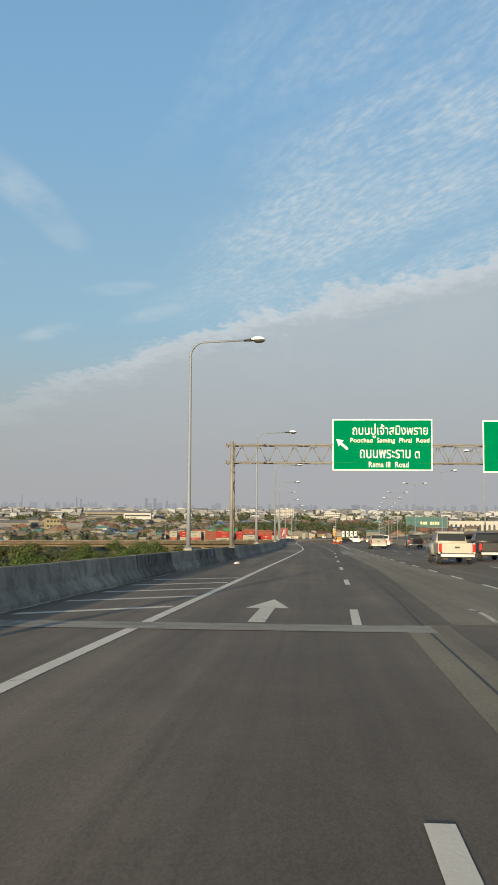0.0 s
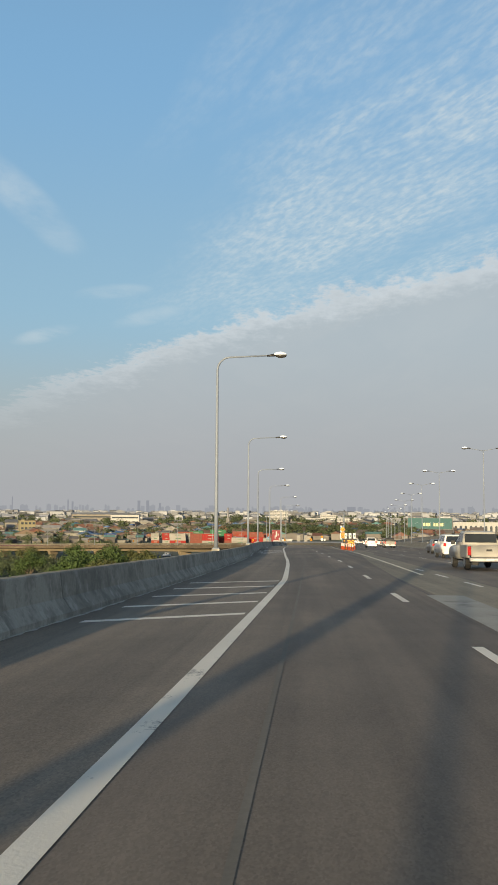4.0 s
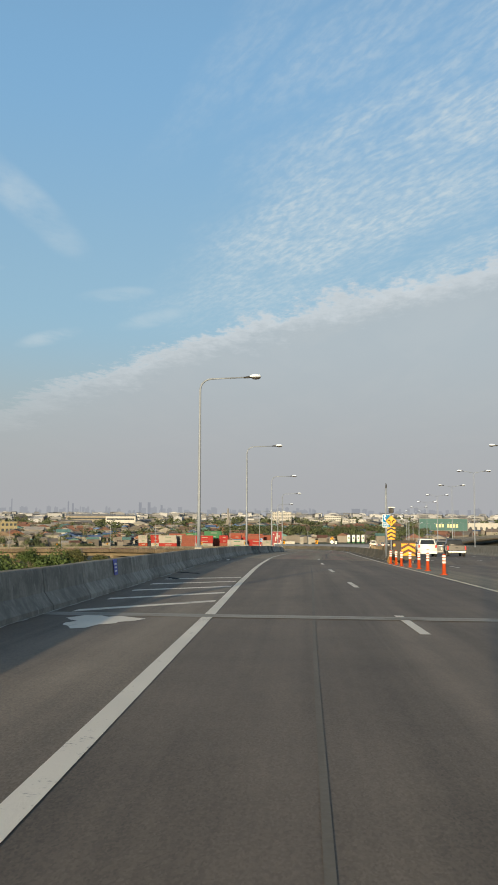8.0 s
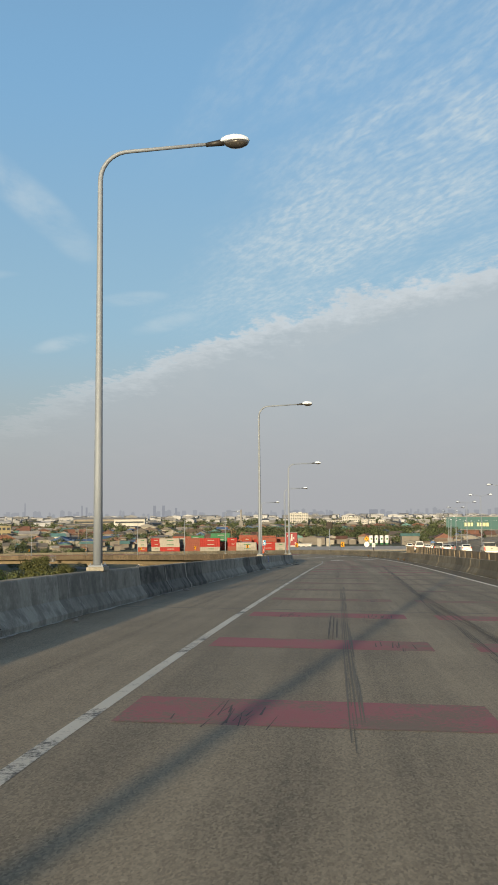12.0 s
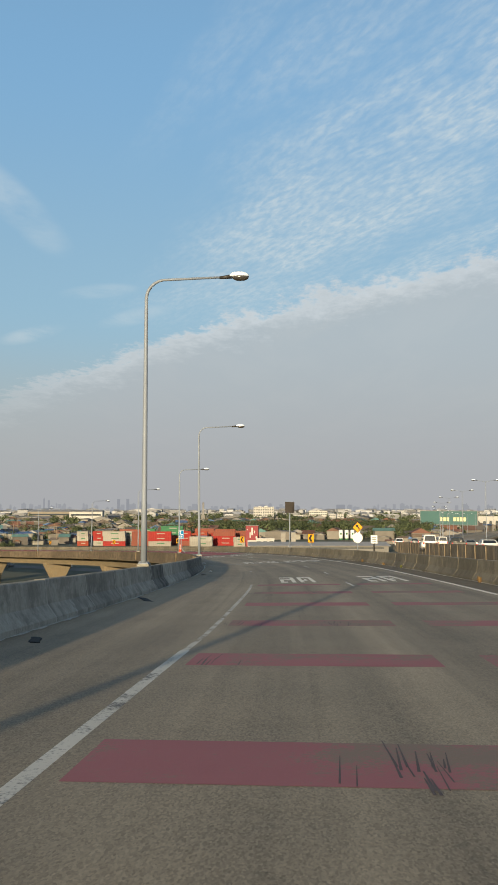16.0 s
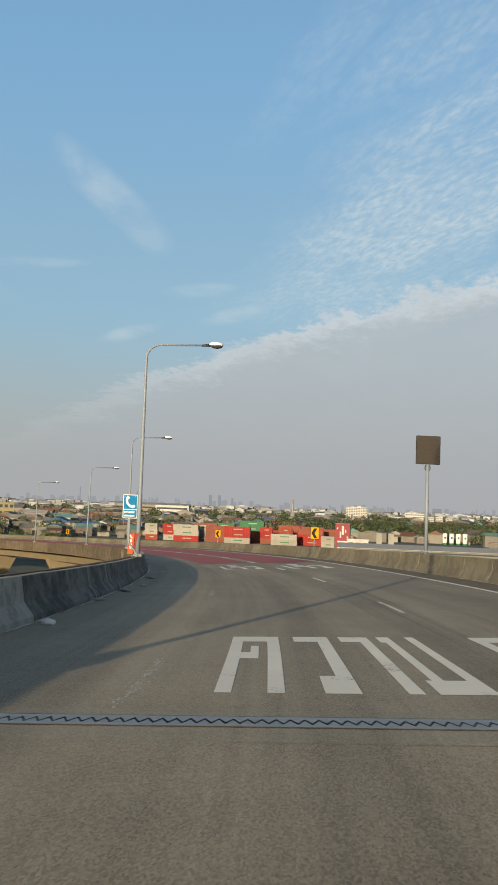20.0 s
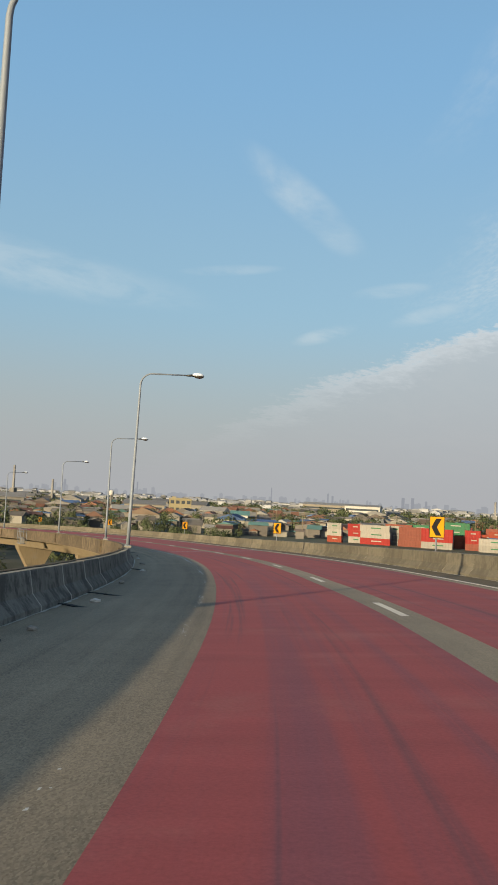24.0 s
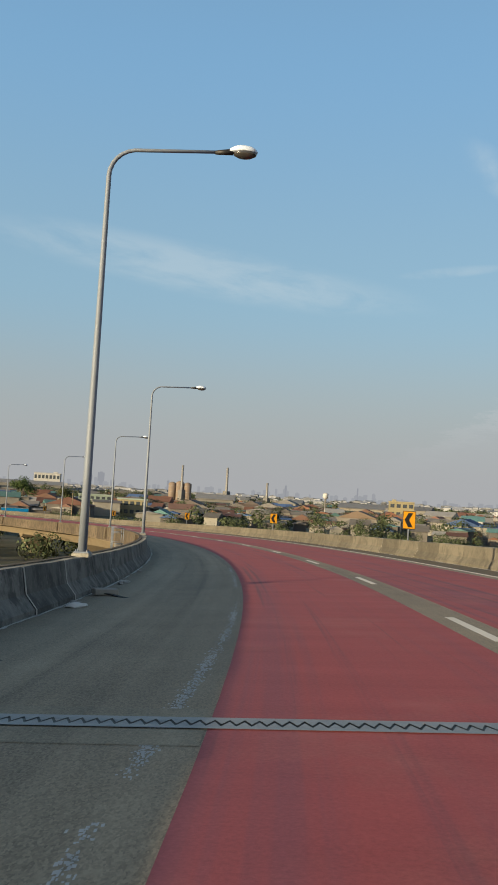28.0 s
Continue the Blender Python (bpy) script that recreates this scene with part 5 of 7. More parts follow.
for z in (0.42, 0.76):
    mesh_part("stripe", [(0.35 + x, -0.036, z + dz) for x, dz in ((-0.45, 0.10), (0, 0.36), (0.45, 0.10), (0.45, 0.28), (0, 0.50 if z < 0.7 else 0.495), (-0.45, 0.28))], [(0, 1, 4, 5), (1, 2, 3, 4)], M_CHEVRON, p)
bm = B()
tube(bm, [(-0.55, -0.02, 1.16), (-0.55, 0.0, 1.16)], 0.09, 10)
part("reflector", bm, M_YELLOW, bd)
for x, h in ((-0.72, 0.62), (-0.45, 0.55)):
    bm = B()
    box(bm, x, x + 0.10, -0.02, 0.0, h, h + 0.25, 0.01)
    part("pale_patch", bm, M_STEEL_OLD, bd)


def delineator(m):
    root = thing("delineator_post", "orange flexible post with white reflective bands", "bollard", m, "posts at the gore")
    bm = B()
    tube(bm, [(0, 0, 0.0), (0, 0, 0.03), (0, 0, 0.04), (0, 0, 0.82), (0, 0, 0.84)], [0.17, 0.16, 0.085, 0.065, 0.04], 10)
    part("tube", bm, M_ORANGE, root, "", True)
    for k in range(3):
        bm = B()
        tube(bm, [(0, 0, 0.46 + 0.125 * k), (0, 0, 0.54 + 0.125 * k)], 0.077, 10)
        part("band", bm, M_SIGN_WHITE, root)
    return root


first = None
for s, d in ((164.8, 6.15), (167.8, 6.15), (170.3, 6.02), (172.2, 5.78), (174.8, 5.76), (177.6, 5.72), (178.3, 7.5), (160.0, 6.1)):
    m = stand(s, d, 0.002)
    first = copy_thing(first, m) if first else delineator(m)
cush = thing("water_barrier", "yellow plastic water barrier at the barrier nose", "barrier", stand(181.5, 6.2, 0.0))
bm = B()
prism(bm, [(-0.3, 0), (0.3, 0), (0.26, 0.2), (0.14, 0.45), (0.12, 0.75), (-0.12, 0.75), (-0.14, 0.45), (-0.26, 0.2)], -0.7, 0.7)
part("body", bm, M_YELLOW, cush)


# ---- posters on the barrier ----
def poster(s, w, h, material, label):
    m = laid(s, along(LEFT_BASE, s) - 0.088, 0.0)
    root = thing("poster", label, "poster", m, "posters on the barrier")
    bm = B()
    box(bm, 0.0, 0.008, -w / 2, w / 2, 0.37, 0.37 + h, m=Matrix.Translation((0.03, 0, 0)) @ Matrix.Rotation(radians(-7), 4, "Y"))
    part("sheet", bm, material, root)
    bm = B()
    for k in range(3):
        box(bm, 0.008, 0.012, -w * 0.3, w * 0.3, 0.37 + h * (0.2 + 0.22 * k), 0.37 + h * (0.3 + 0.22 * k), m=Matrix.Translation((0.03, 0, 0)) @ Matrix.Rotation(radians(-7), 4, "Y"))
    part("print_bars", bm, M_SIGN_WHITE, root)


M_POSTER = mat("blue_violet_print", (0.10, 0.13, 0.48), 0.6, 0, 0.2)
for s in (42.6, 146.5, 240.0):
    poster(s, 0.42, 0.4, M_POSTER, "small blue printed poster stuck on the barrier")


# ---- post behind the gore ----
root = thing("bare_post", "tall grey concrete post with a ragged steel top", "post", Matrix.Translation((6.0, 190.65, road_at(190.6, 6.0).z)))
h = -0.85 - road_at(190.6, 6.0).z
bm = B()
tube(bm, [(0, 0, 0), (0, 0, h * 0.8), (0, 0, h - 0.35)], [0.10, 0.08, 0.07], 12)
part("shaft", bm, M_STEEL, root, "", True)
bm = B()
tube(bm, [(0, 0, h - 0.4), (0.03, 0, h - 0.1), (-0.01, 0, h)], [0.07, 0.05, 0.02], 8)
part("steel_tip", bm, M_DARK_STEEL, root)

# ---- viaduct under the ramp ----
def sweep(name, s0, s1, step, outline, material, parent=None, label=""):
    """A closed outline (functions of the station giving d and height) drawn along the ramp."""
    verts, faces = [], []
    n = int((s1 - s0) / step)
    k = None
    for i in range(n + 1):
        s = s0 + (s1 - s0) * i / n
        ring = [road_at(s, d, z) for d, z in outline(s)]
        k = len(ring)
        verts += ring
        if i:
            a, b = (i - 1) * k, i * k
            for j in range(k):
                q = (j + 1) % k
                faces.append((a + j, a + q, b + q, b + j))
    faces.append(tuple(reversed(range(k))))
    faces.append(tuple(range(n * k, n * k + k)))
    return mesh_part(name, verts, faces, material, parent, label)


def deck_outline(s):
    l, r = along(LEFT_BASE, s) - 0.5, ramp_right(s)
    c = (l + r) / 2
    return [(l, -0.02), (l, -0.62), (l + 0.3, -0.66), (l + 1.2, -0.80), (c - 3.4, -1.0), (c - 2.6, -2.3), (c + 2.6, -2.3), (c + 3.4, -1.0), (r - 1.2, -0.80), (r, -0.62), (r, -0.02)]


deck = thing("viaduct_deck", "pale concrete box girder of the curved ramp", "viaduct", kind="structure")
sweep("girder", -60, 300, 6.0, deck_outline, M_CONC_CLEAN, deck)
spans = list(range(300, 752, 34))
for a, b in zip(spans, spans[1:]):
    sweep("girder", a + 0.03, b - 0.03, 4.0, deck_outline, M_CONC_CLEAN, deck)
fascia = thing("parapet_wall", "stained concrete edge panels on the outside of the viaduct", "parapet", kind="structure")
k = 0
s = 300.0
while s < 750:
    sweep("panel", s + 0.02, s + 4.98, 2.5, lambda q: [(along(LEFT_BASE, q) - 0.47, -0.55), (along(LEFT_BASE, q) - 0.62, -0.55), (along(LEFT_BASE, q) - 0.60, 0.78), (along(LEFT_BASE, q) - 0.45, 0.78)], M_CONC_BROWN, fascia)
    s += 5.0


for s in LAMPS:
    if s > 300:
        sweep("pilaster", s - 0.24, s + 0.24, 0.48, lambda q: [(along(LEFT_BASE, q) - 0.59, -0.42), (along(LEFT_BASE, q) - 0.82, -0.30), (along(LEFT_BASE, q) - 0.78, 0.75), (along(LEFT_BASE, q) - 0.58, 0.75)], M_CONC_BROWN, fascia)
# inspection cage that hangs on the outside of the parapet
cage = thing("inspection_cage", "grey steel inspection cage hung on the outside of the parapet", "cage", stand(493.0, along(LEFT_BASE, 493) - 0.64, 0.0))
for z in (-1.15, -0.3, 0.55, 0.95):
    for a, b in (((0, -1.0), (-0.85, -1.0)), ((-0.85, -1.0), (-0.85, 1.0)), ((-0.85, 1.0), (0, 1.0))):
        bar("rail", (*a, z), (*b, z), 0.028, M_STEEL, cage, 6)
for x, y in ((0, -1.0), (-0.85, -1.0), (-0.85, 0.0), (-0.85, 1.0), (0, 1.0)):
    bar("upright", (x, y, -1.15), (x, y, 0.95), 0.034, M_STEEL, cage, 6)
bm = B()
box(bm, -0.87, 0.0, -1.02, 1.02, -1.2, -1.15)
part("floor_plate", bm, M_STEEL_OLD, cage)
bm = B()
box(bm, -0.6, -0.1, -0.5, 0.4, -1.15, -0.35, 0.02)
part("cabinet", bm, M_STEEL_OLD, cage)


def pier(s):
    c = (along(LEFT_BASE, s) + ramp_right(s)) / 2
    top = road_at(s, c, -2.3)
    root = thing("pier", "flared pale concrete pier below the ramp", "pier", Matrix.Translation((top.x, top.y, GROUND_Z)) @ Matrix.Rotation(heading(s), 4, "Z"), "piers of the ramp", "structure")
    h = top.z - GROUND_Z
    bm = B()
    prism(bm, [(-1.3, 0), (1.3, 0), (1.3, max(0.2, h - 3.6)), (3.1, h - 0.35), (3.1, h + 0.02), (-3.1, h + 0.02), (-3.1, h - 0.35), (-1.3, max(0.2, h - 3.6))], -0.9, 0.9)
    bmesh.ops.bevel(bm, geom=[e for e in bm.edges if abs(e.verts[0].co.y - e.verts[1].co.y) > 1.0], offset=0.12, segments=2, affect="EDGES")
    part("shaft", bm, M_CONC_CLEAN, root)
    bm = B()
    for x in (-2.2, 2.2):
        box(bm, x - 0.4, x + 0.4, -0.5, 0.5, h - 0.02, h + 0.1)
    part("bearing", bm, M_DARK_STEEL, root)


for s in [343.5 + 33.6 * k for k in range(10)] + [14, 90, 166, 242]:
    pier(s)


# ---- main carriageway: deck, barriers, lamps ----
def main_sweep(name, y0, y1, step, outline, material, label, category):
    verts, faces = [], []
    n = int((y1 - y0) / step)
    k = len(outline)
    for i in range(n + 1):
        y = y0 + (y1 - y0) * i / n
        for x, z in outline:
            p = road_at(y, main_left(y) + x, z) if y < NOSE + 2 else main_at(x, y, z)
            verts.append(p)
        if i:
            a, b = (i - 1) * k, i * k
            for j in range(k):
                q = (j + 1) % k
                faces.append((a + j, b + j, b + q, a + q))
    faces.append(tuple(range(k)))
    faces.append(tuple(reversed(range(n * k, n * k + k))))
    ob = mesh_part(name, verts, faces, material)
    return tagged(ob, label, category, kind="structure")


WALL = [(0.0, 0.0), (0.16, 0.25), (0.22, 1.0), (0.42, 1.0), (0.48, 0.25), (0.64, 0.0)]
main_sweep("median_barrier", -60, 1000, 10, [(12.5 + x, z) for x, z in WALL], M_CONC, "grey concrete barrier between the carriageways", "barrier")
main_sweep("far_barrier", -60, 1000, 10, [(26.4 + x, z) for x, z in WALL], M_CONC, "grey concrete barrier beyond the opposite carriageway", "barrier")
main_sweep("main_deck", -60, 1000, 20, [(0.1, -0.03), (0.1, -0.9), (2.5, -2.2), (24.5, -2.2), (27.0, -0.9), (27.0, -0.03)], M_CONC_CLEAN, "concrete deck of the main expressway", "viaduct")
mb = thing("main_barrier", "stained concrete wall along the edge of the main carriageway", "barrier", kind="structure")
y = NOSE + 3
while y < 420:
    a = main_at(0.0, y)
    bm = B()
    prism(bm, [(-0.05, -0.9), (0.42, -0.9), (0.42, 0.0), (0.25, 0.3), (0.22, 1.05), (0.0, 1.05)], -2.46, 2.46)
    p = part("panel", bm, M_CONC_MAIN, mb, m=Matrix.Translation(main_at(0.0, y + 2.5)) @ Matrix.Rotation(-main_turn(y + 2.5), 4, "Z") @ Matrix.Rotation(math.atan2(along(MAIN_Z, y + 5) - along(MAIN_Z, y), 5.0), 4, "X"))
    bm = B()
    box(bm, -0.12, -0.05, -0.10, 0.10, -0.85, 1.0, 0.02)
    part("rib", bm, M_CONC_MAIN, p)
    y += 5.0

first = None
for k in range(32):
    y = 38 + 28.8 * k
    p = road_at(y, main_left(y) + 12.82, 1.0) if y < NOSE + 2 else main_at(12.82, y, 1.0)
    m = Matrix.Translation(p)
    first = copy_thing(first, m) if first else build_lamp("median_lamp", m, "twin-arm steel lamp post on the median barrier", "lamps along the median", 2)


# ---- vehicles on the main carriageway ----
M_TYRE = mat("tyre", (0.025, 0.025, 0.025), 0.85, 0, 0.2)
M_RIM = mat("rim_alloy", (0.35, 0.35, 0.36), 0.4, 0.7, 0.1)
M_GLASS = glass("car_glass", (0.02, 0.025, 0.03))
M_TAIL = mat("tail_light", (0.45, 0.012, 0.012), 0.25, 0, 0.1)
M_CHROME = mat("bumper_steel", (0.42, 0.42, 0.42), 0.35, 0.6, 0.1)
M_TRIM = mat("dark_plastic", (0.03, 0.03, 0.03), 0.6, 0, 0.1)
M_PLATE = mat("plate", (0.70, 0.68, 0.60), 0.5, 0, 0.05)
PAINT = {n: mat("car_paint_" + n, c, 0.28, 0.0, 0.06, 2, 20, 0.0, spec=0.6) for n, c in (("silver", (0.36, 0.345, 0.31)), ("white", (0.72, 0.71, 0.68)), ("black", (0.02, 0.02, 0.022)), ("grey", (0.16, 0.165, 0.17)), ("red", (0.22, 0.02, 0.02)))}
PROFILES = {
    # body outline (y from the rear, z), cabin outline, cabin half widths below and above
    "sedan": ([(0, 0.35), (0.02, 0.80), (0.12, 0.98), (0.9, 1.02), (3.2, 0.96), (4.2, 0.80), (4.4, 0.62), (4.4, 0.32), (3.9, 0.22), (0.4, 0.22)], [(0.55, 1.0), (1.15, 1.42), (2.3, 1.44), (3.15, 0.98)], 1.72),
    "suv": ([(0, 0.45), (0.0, 0.95), (0.06, 1.08), (1.5, 1.10), (3.4, 1.06), (4.4, 0.95), (4.6, 0.7), (4.6, 0.42), (4.1, 0.32), (0.4, 0.32)], [(0.08, 1.06), (0.38, 1.66), (2.5, 1.72), (3.4, 1.06)], 1.82),
    "van": ([(0, 0.45), (0.0, 1.05), (0.05, 1.15), (3.0, 1.15), (4.3, 1.05), (4.8, 0.85), (4.85, 0.45), (4.2, 0.32), (0.4, 0.32)], [(0.05, 1.12), (0.18, 2.02), (3.2, 2.06), (4.35, 1.05)], 1.80),
}


def wheels(root, ys, half, r):
    for y in ys:
        for sx in (-1, 1):
            bm = B()
            bmesh.ops.create_cone(bm, cap_ends=True, segments=20, radius1=r, radius2=r, depth=0.23)
            bmesh.ops.bevel(bm, geom=[e for e in bm.edges if abs(e.verts[0].co.z - e.verts[1].co.z) < 0.01], offset=0.04, segments=2, affect="EDGES")
            bmesh.ops.transform(bm, matrix=Matrix.Translation((sx * (half - 0.13), y, r)) @ Matrix.Rotation(radians(90), 4, "Y"), verts=bm.verts)
            w = part("wheel", bm, M_TYRE, root)
            bm = B()
            bmesh.ops.create_cone(bm, cap_ends=True, segments=16, radius1=r * 0.62, radius2=r * 0.58, depth=0.02)
            bmesh.ops.transform(bm, matrix=Matrix.Translation((sx * (half - 0.005), y, r)) @ Matrix.Rotation(radians(90), 4, "Y"), verts=bm.verts)
            part("rim", bm, M_RIM, w)


def side_loft(bm, outline, half_lo, half_hi, z_lo, z_hi):
    """An outline in y, z drawn across the width, narrowing with height."""
    def w(z):
        f = max(0.0, min(1.0, (z - z_lo) / (z_hi - z_lo)))
        return half_lo + (half_hi - half_lo) * f
    a = [bm.verts.new((-w(z), y, z)) for y, z in outline]
    b = [bm.verts.new((w(z), y, z)) for y, z in outline]
    n = len(outline)
    for i in range(n):
        j = (i + 1) % n
        bm.faces.new((a[i], a[j], b[j], b[i]))
    bm.faces.new(a)
    bm.faces.new(list(reversed(b)))
    bmesh.ops.recalc_face_normals(bm, faces=bm.faces)


def tail(root, half, z, y=-0.012, wide=0.2, high=0.24):
    for sx in (-1, 1):
        bm = B()
        box(bm, sx * (half - wide / 2 - 0.04) - wide / 2, sx * (half - wide / 2 - 0.04) + wide / 2, y, y + 0.08, z, z + high, 0.015)
        part("tail_light", bm, M_TAIL, root, "red tail light")
    bm = B()
    box(bm, -0.17, 0.17, y - 0.006, y + 0.05, z - 0.22, z - 0.10, 0.004)
    p = part("number_plate", bm, M_PLATE, root)
    bm = B()
    box(bm, -0.12, 0.12, y - 0.009, y - 0.006, z - 0.185, z - 0.135)
    part("plate_bar", bm, M_TRIM, p)


def build_car(kind, paint, m, label):
    body, cabin, width = PROFILES[kind]
    root = thing(kind if kind != "suv" else "sport_utility_car", label, "car" if kind != "van" else "van", m, "traffic on the expressway")
    half = width / 2
    bm = B()
    side_loft(bm, body, half, half - 0.06, 0.5, 1.1)
    bmesh.ops.bevel(bm, geom=[e for e in bm.edges if abs(e.verts[0].co.x - e.verts[1].co.x) < 0.05], offset=0.05, segments=2, affect="EDGES")
    part("body", bm, PAINT[paint], root, "", True)
    zlo, zhi = cabin[0][1], max(z for _, z in cabin)
    bm = B()
    side_loft(bm, cabin, half - 0.08, half - 0.26, zlo, zhi)
    bmesh.ops.bevel(bm, geom=list(bm.edges), offset=0.03, segments=1, affect="EDGES")
    part("cabin", bm, PAINT[paint], root, "", True)
    (ya, za), (yb, zb), (yc, zc), (yd, zd) = cabin
    def lerp(p, q, f):
        return p + (q - p) * f
    wl, wh = half - 0.08, half - 0.26
    for name, y0, z0, y1, z1, off in (("rear_window", ya, za, yb, zb, -1), ("windscreen", yd, zd, yc, zc, 1)):
        n = Vector((0, -(z1 - z0), (y1 - y0))).normalized() * (1 if off < 0 else 1)
        if (n.y > 0) != (off > 0):
            n = -n
        vs = []
        for f, sgn in ((0.18, -1), (0.18, 1), (0.86, 1), (0.86, -1)):
            w = lerp(wl, wh, f) - 0.1
            vs.append(Vector((sgn * w, lerp(y0, y1, f), lerp(z0, z1, f))) + n * 0.012)
        vs += [v - n * 0.02 for v in vs]
        mesh_part(name, vs, [(0, 1, 2, 3), (7, 6, 5, 4), (0, 4, 5, 1), (1, 5, 6, 2), (2, 6, 7, 3), (3, 7, 4, 0)], M_GLASS, root, "dark window glass")
    for sx in (-1, 1):
        cuts = ((0.06, 0.40), (0.44, 0.78)) if kind != "van" else ((0.05, 0.34), (0.38, 0.66), (0.70, 0.93))
        for f0, f1 in cuts:
            vs = []
            for f, g in ((f0, 0.22), (f1, 0.22), (f1, 0.84), (f0, 0.84)):
                y = lerp(lerp(ya, yd, f), lerp(yb, yc, f), g)
                vs.append(Vector((sx * (lerp(wl, wh, g) + 0.012), y, lerp(zlo, zhi, g))))
            vs += [v - Vector((sx * 0.02, 0, 0)) for v in vs]
            mesh_part("side_window", vs, [(0, 1, 2, 3), (7, 6, 5, 4), (0, 4, 5, 1), (1, 5, 6, 2), (2, 6, 7, 3), (3, 7, 4, 0)], M_GLASS, root)
        bm = B()
        box(bm, sx * (half + 0.02) - 0.09, sx * (half + 0.02) + 0.09, body[4][0] - 0.35, body[4][0] - 0.22, zlo + 0.02, zlo + 0.16, 0.02)
        part("mirror", bm, PAINT[paint], root)
    tail(root, half, 0.74 if kind == "sedan" else 0.85)
    bm = B()
    box(bm, -half + 0.03, half - 0.03, -0.06, 0.12, 0.30, 0.52, 0.03)
    part("bumper", bm, PAINT[paint] if kind != "van" else M_TRIM, root)
    wheels(root, (0.85, body[4][0] + 0.35 if kind != "van" else 3.85), half, 0.33)
    return root


def build_pickup(paint, m, label):
    root = thing("pickup_truck", label, "pickup truck", m, "traffic on the expressway")
    half = 0.93
    bm = B()
    side_loft(bm, [(1.75, 0.45), (1.75, 1.12), (3.9, 1.10), (5.0, 1.02), (5.2, 0.8), (5.2, 0.45)], half, half - 0.04, 0.5, 1.1)
    bmesh.ops.bevel(bm, geom=[e for e in bm.edges if abs(e.verts[0].co.x - e.verts[1].co.x) < 0.05], offset=0.05, segments=2, affect="EDGES")
    part("front_body", bm, PAINT[paint], root, "", True)
    bm = B()
    side_loft(bm, [(1.78, 1.10), (1.95, 1.72), (3.0, 1.76), (3.75, 1.10)], half - 0.08, half - 0.24, 1.1, 1.76)
    bmesh.ops.bevel(bm, geom=list(bm.edges), offset=0.04, segments=1, affect="EDGES")
    part("cab", bm, PAINT[paint], root, "", True)
    bm = B()
    box(bm, -half + 0.2, half - 0.2, 1.80, 1.86, 1.22, 1.62, 0.01, m=Matrix.Translation((0, 0.0, 0)))
    part("rear_window", bm, M_GLASS, root, "dark rear window")
    for sx in (-1, 1):
        bm = B()
        box(bm, sx * half - 0.05 - 0.03 * (sx + 1), sx * half + 0.05 - 0.03 * (sx + 1) + 0.03, 0.06, 1.72, 0.55, 1.12, 0.02)
        part("bed_side", bm, PAINT[paint], root)
        bm = B()
        box(bm, sx * (half - 0.02) - 0.05, sx * (half - 0.02) + 0.05, 0.55, 1.35, 0.5, 0.78, 0.03)
        part("wheel_arch", bm, M_TRIM, root)
        for y0, y1 in ((2.05, 2.75), (2.8, 3.45)):
            vs = []
            for y, g in ((y0, 0.2), (y1 - (0.1 if y1 > 3 else 0), 0.2), (y1 - (0.42 if y1 > 3 else 0), 0.85), (y0 + 0.08, 0.85)):
                vs.append(Vector((sx * (half - 0.08 - 0.16 * g + 0.012), y, 1.1 + 0.66 * g)))
            vs += [v - Vector((sx * 0.02, 0, 0)) for v in vs]
            mesh_part("side_window", vs, [(0, 1, 2, 3), (7, 6, 5, 4), (0, 4, 5, 1), (1, 5, 6, 2), (2, 6, 7, 3), (3, 7, 4, 0)], M_GLASS, root)
        bm = B()
        box(bm, sx * (half - 0.06) - 0.075, sx * (half - 0.06) + 0.075, -0.005, 0.09, 0.66, 1.06, 0.02)
        part("tail_light", bm, M_TAIL, root, "tall red tail light")
        bm = B()
        box(bm, sx * (half + 0.06) - 0.1, sx * (half + 0.06) + 0.1, 3.42, 3.56, 1.12, 1.32, 0.03)
        part("mirror", bm, M_TRIM, root)
    bm = B()
    box(bm, -half + 0.14, half - 0.14, 0.0, 0.07, 0.58, 1.12, 0.02)
    gate = part("tailgate", bm, PAINT[paint], root)
    bm = B()
    box(bm, -0.13, 0.13, -0.012, 0.0, 0.84, 0.93, 0.004)
    part("handle", bm, M_TRIM, gate)
    bm = B()
    box(bm, -half + 0.05, half - 0.05, 0.05, 1.75, 0.5, 0.58)
    part("bed_floor", bm, M_TRIM, root)
    bm = B()
    box(bm, -half + 0.05, half - 0.05, -0.14, 0.06, 0.38, 0.56, 0.03)
    bp = part("bumper", bm, M_CHROME, root, "dull chrome step bumper")
    bm = B()
    box(bm, -0.17, 0.17, -0.152, -0.14, 0.42, 0.53, 0.003)
    part("number_plate", bm, M_PLATE, bp)
    for x in (-0.6, 0.6):
        bm = B()
        box(bm, x - 0.16, x + 0.16, 0.15, 0.2, 0.22, 0.6, 0.02)
        part("mud_flap", bm, M_TRIM, root)
    bm = B()
    box(bm, -0.6, 0.6, 0.2, 4.9, 0.35, 0.5, 0.02)
    part("chassis", bm, M_TRIM, root)
    wheels(root, (0.95, 4.2), half, 0.37)
    return root


def lane_pose(x, y):
    p = road_at(y, main_left(y) + x, 0.012) if y < NOSE + 2 else main_at(x, y, 0.012)
    q = road_at(y + 2, main_left(y + 2) + x) if y < NOSE else main_at(x, y + 2)
    slope = math.atan2(q.z - p.z + 0.012, 2.0)
    return Matrix.Translation(p) @ Matrix.Rotation(-main_turn(y), 4, "Z") @ Matrix.Rotation(slope, 4, "X")


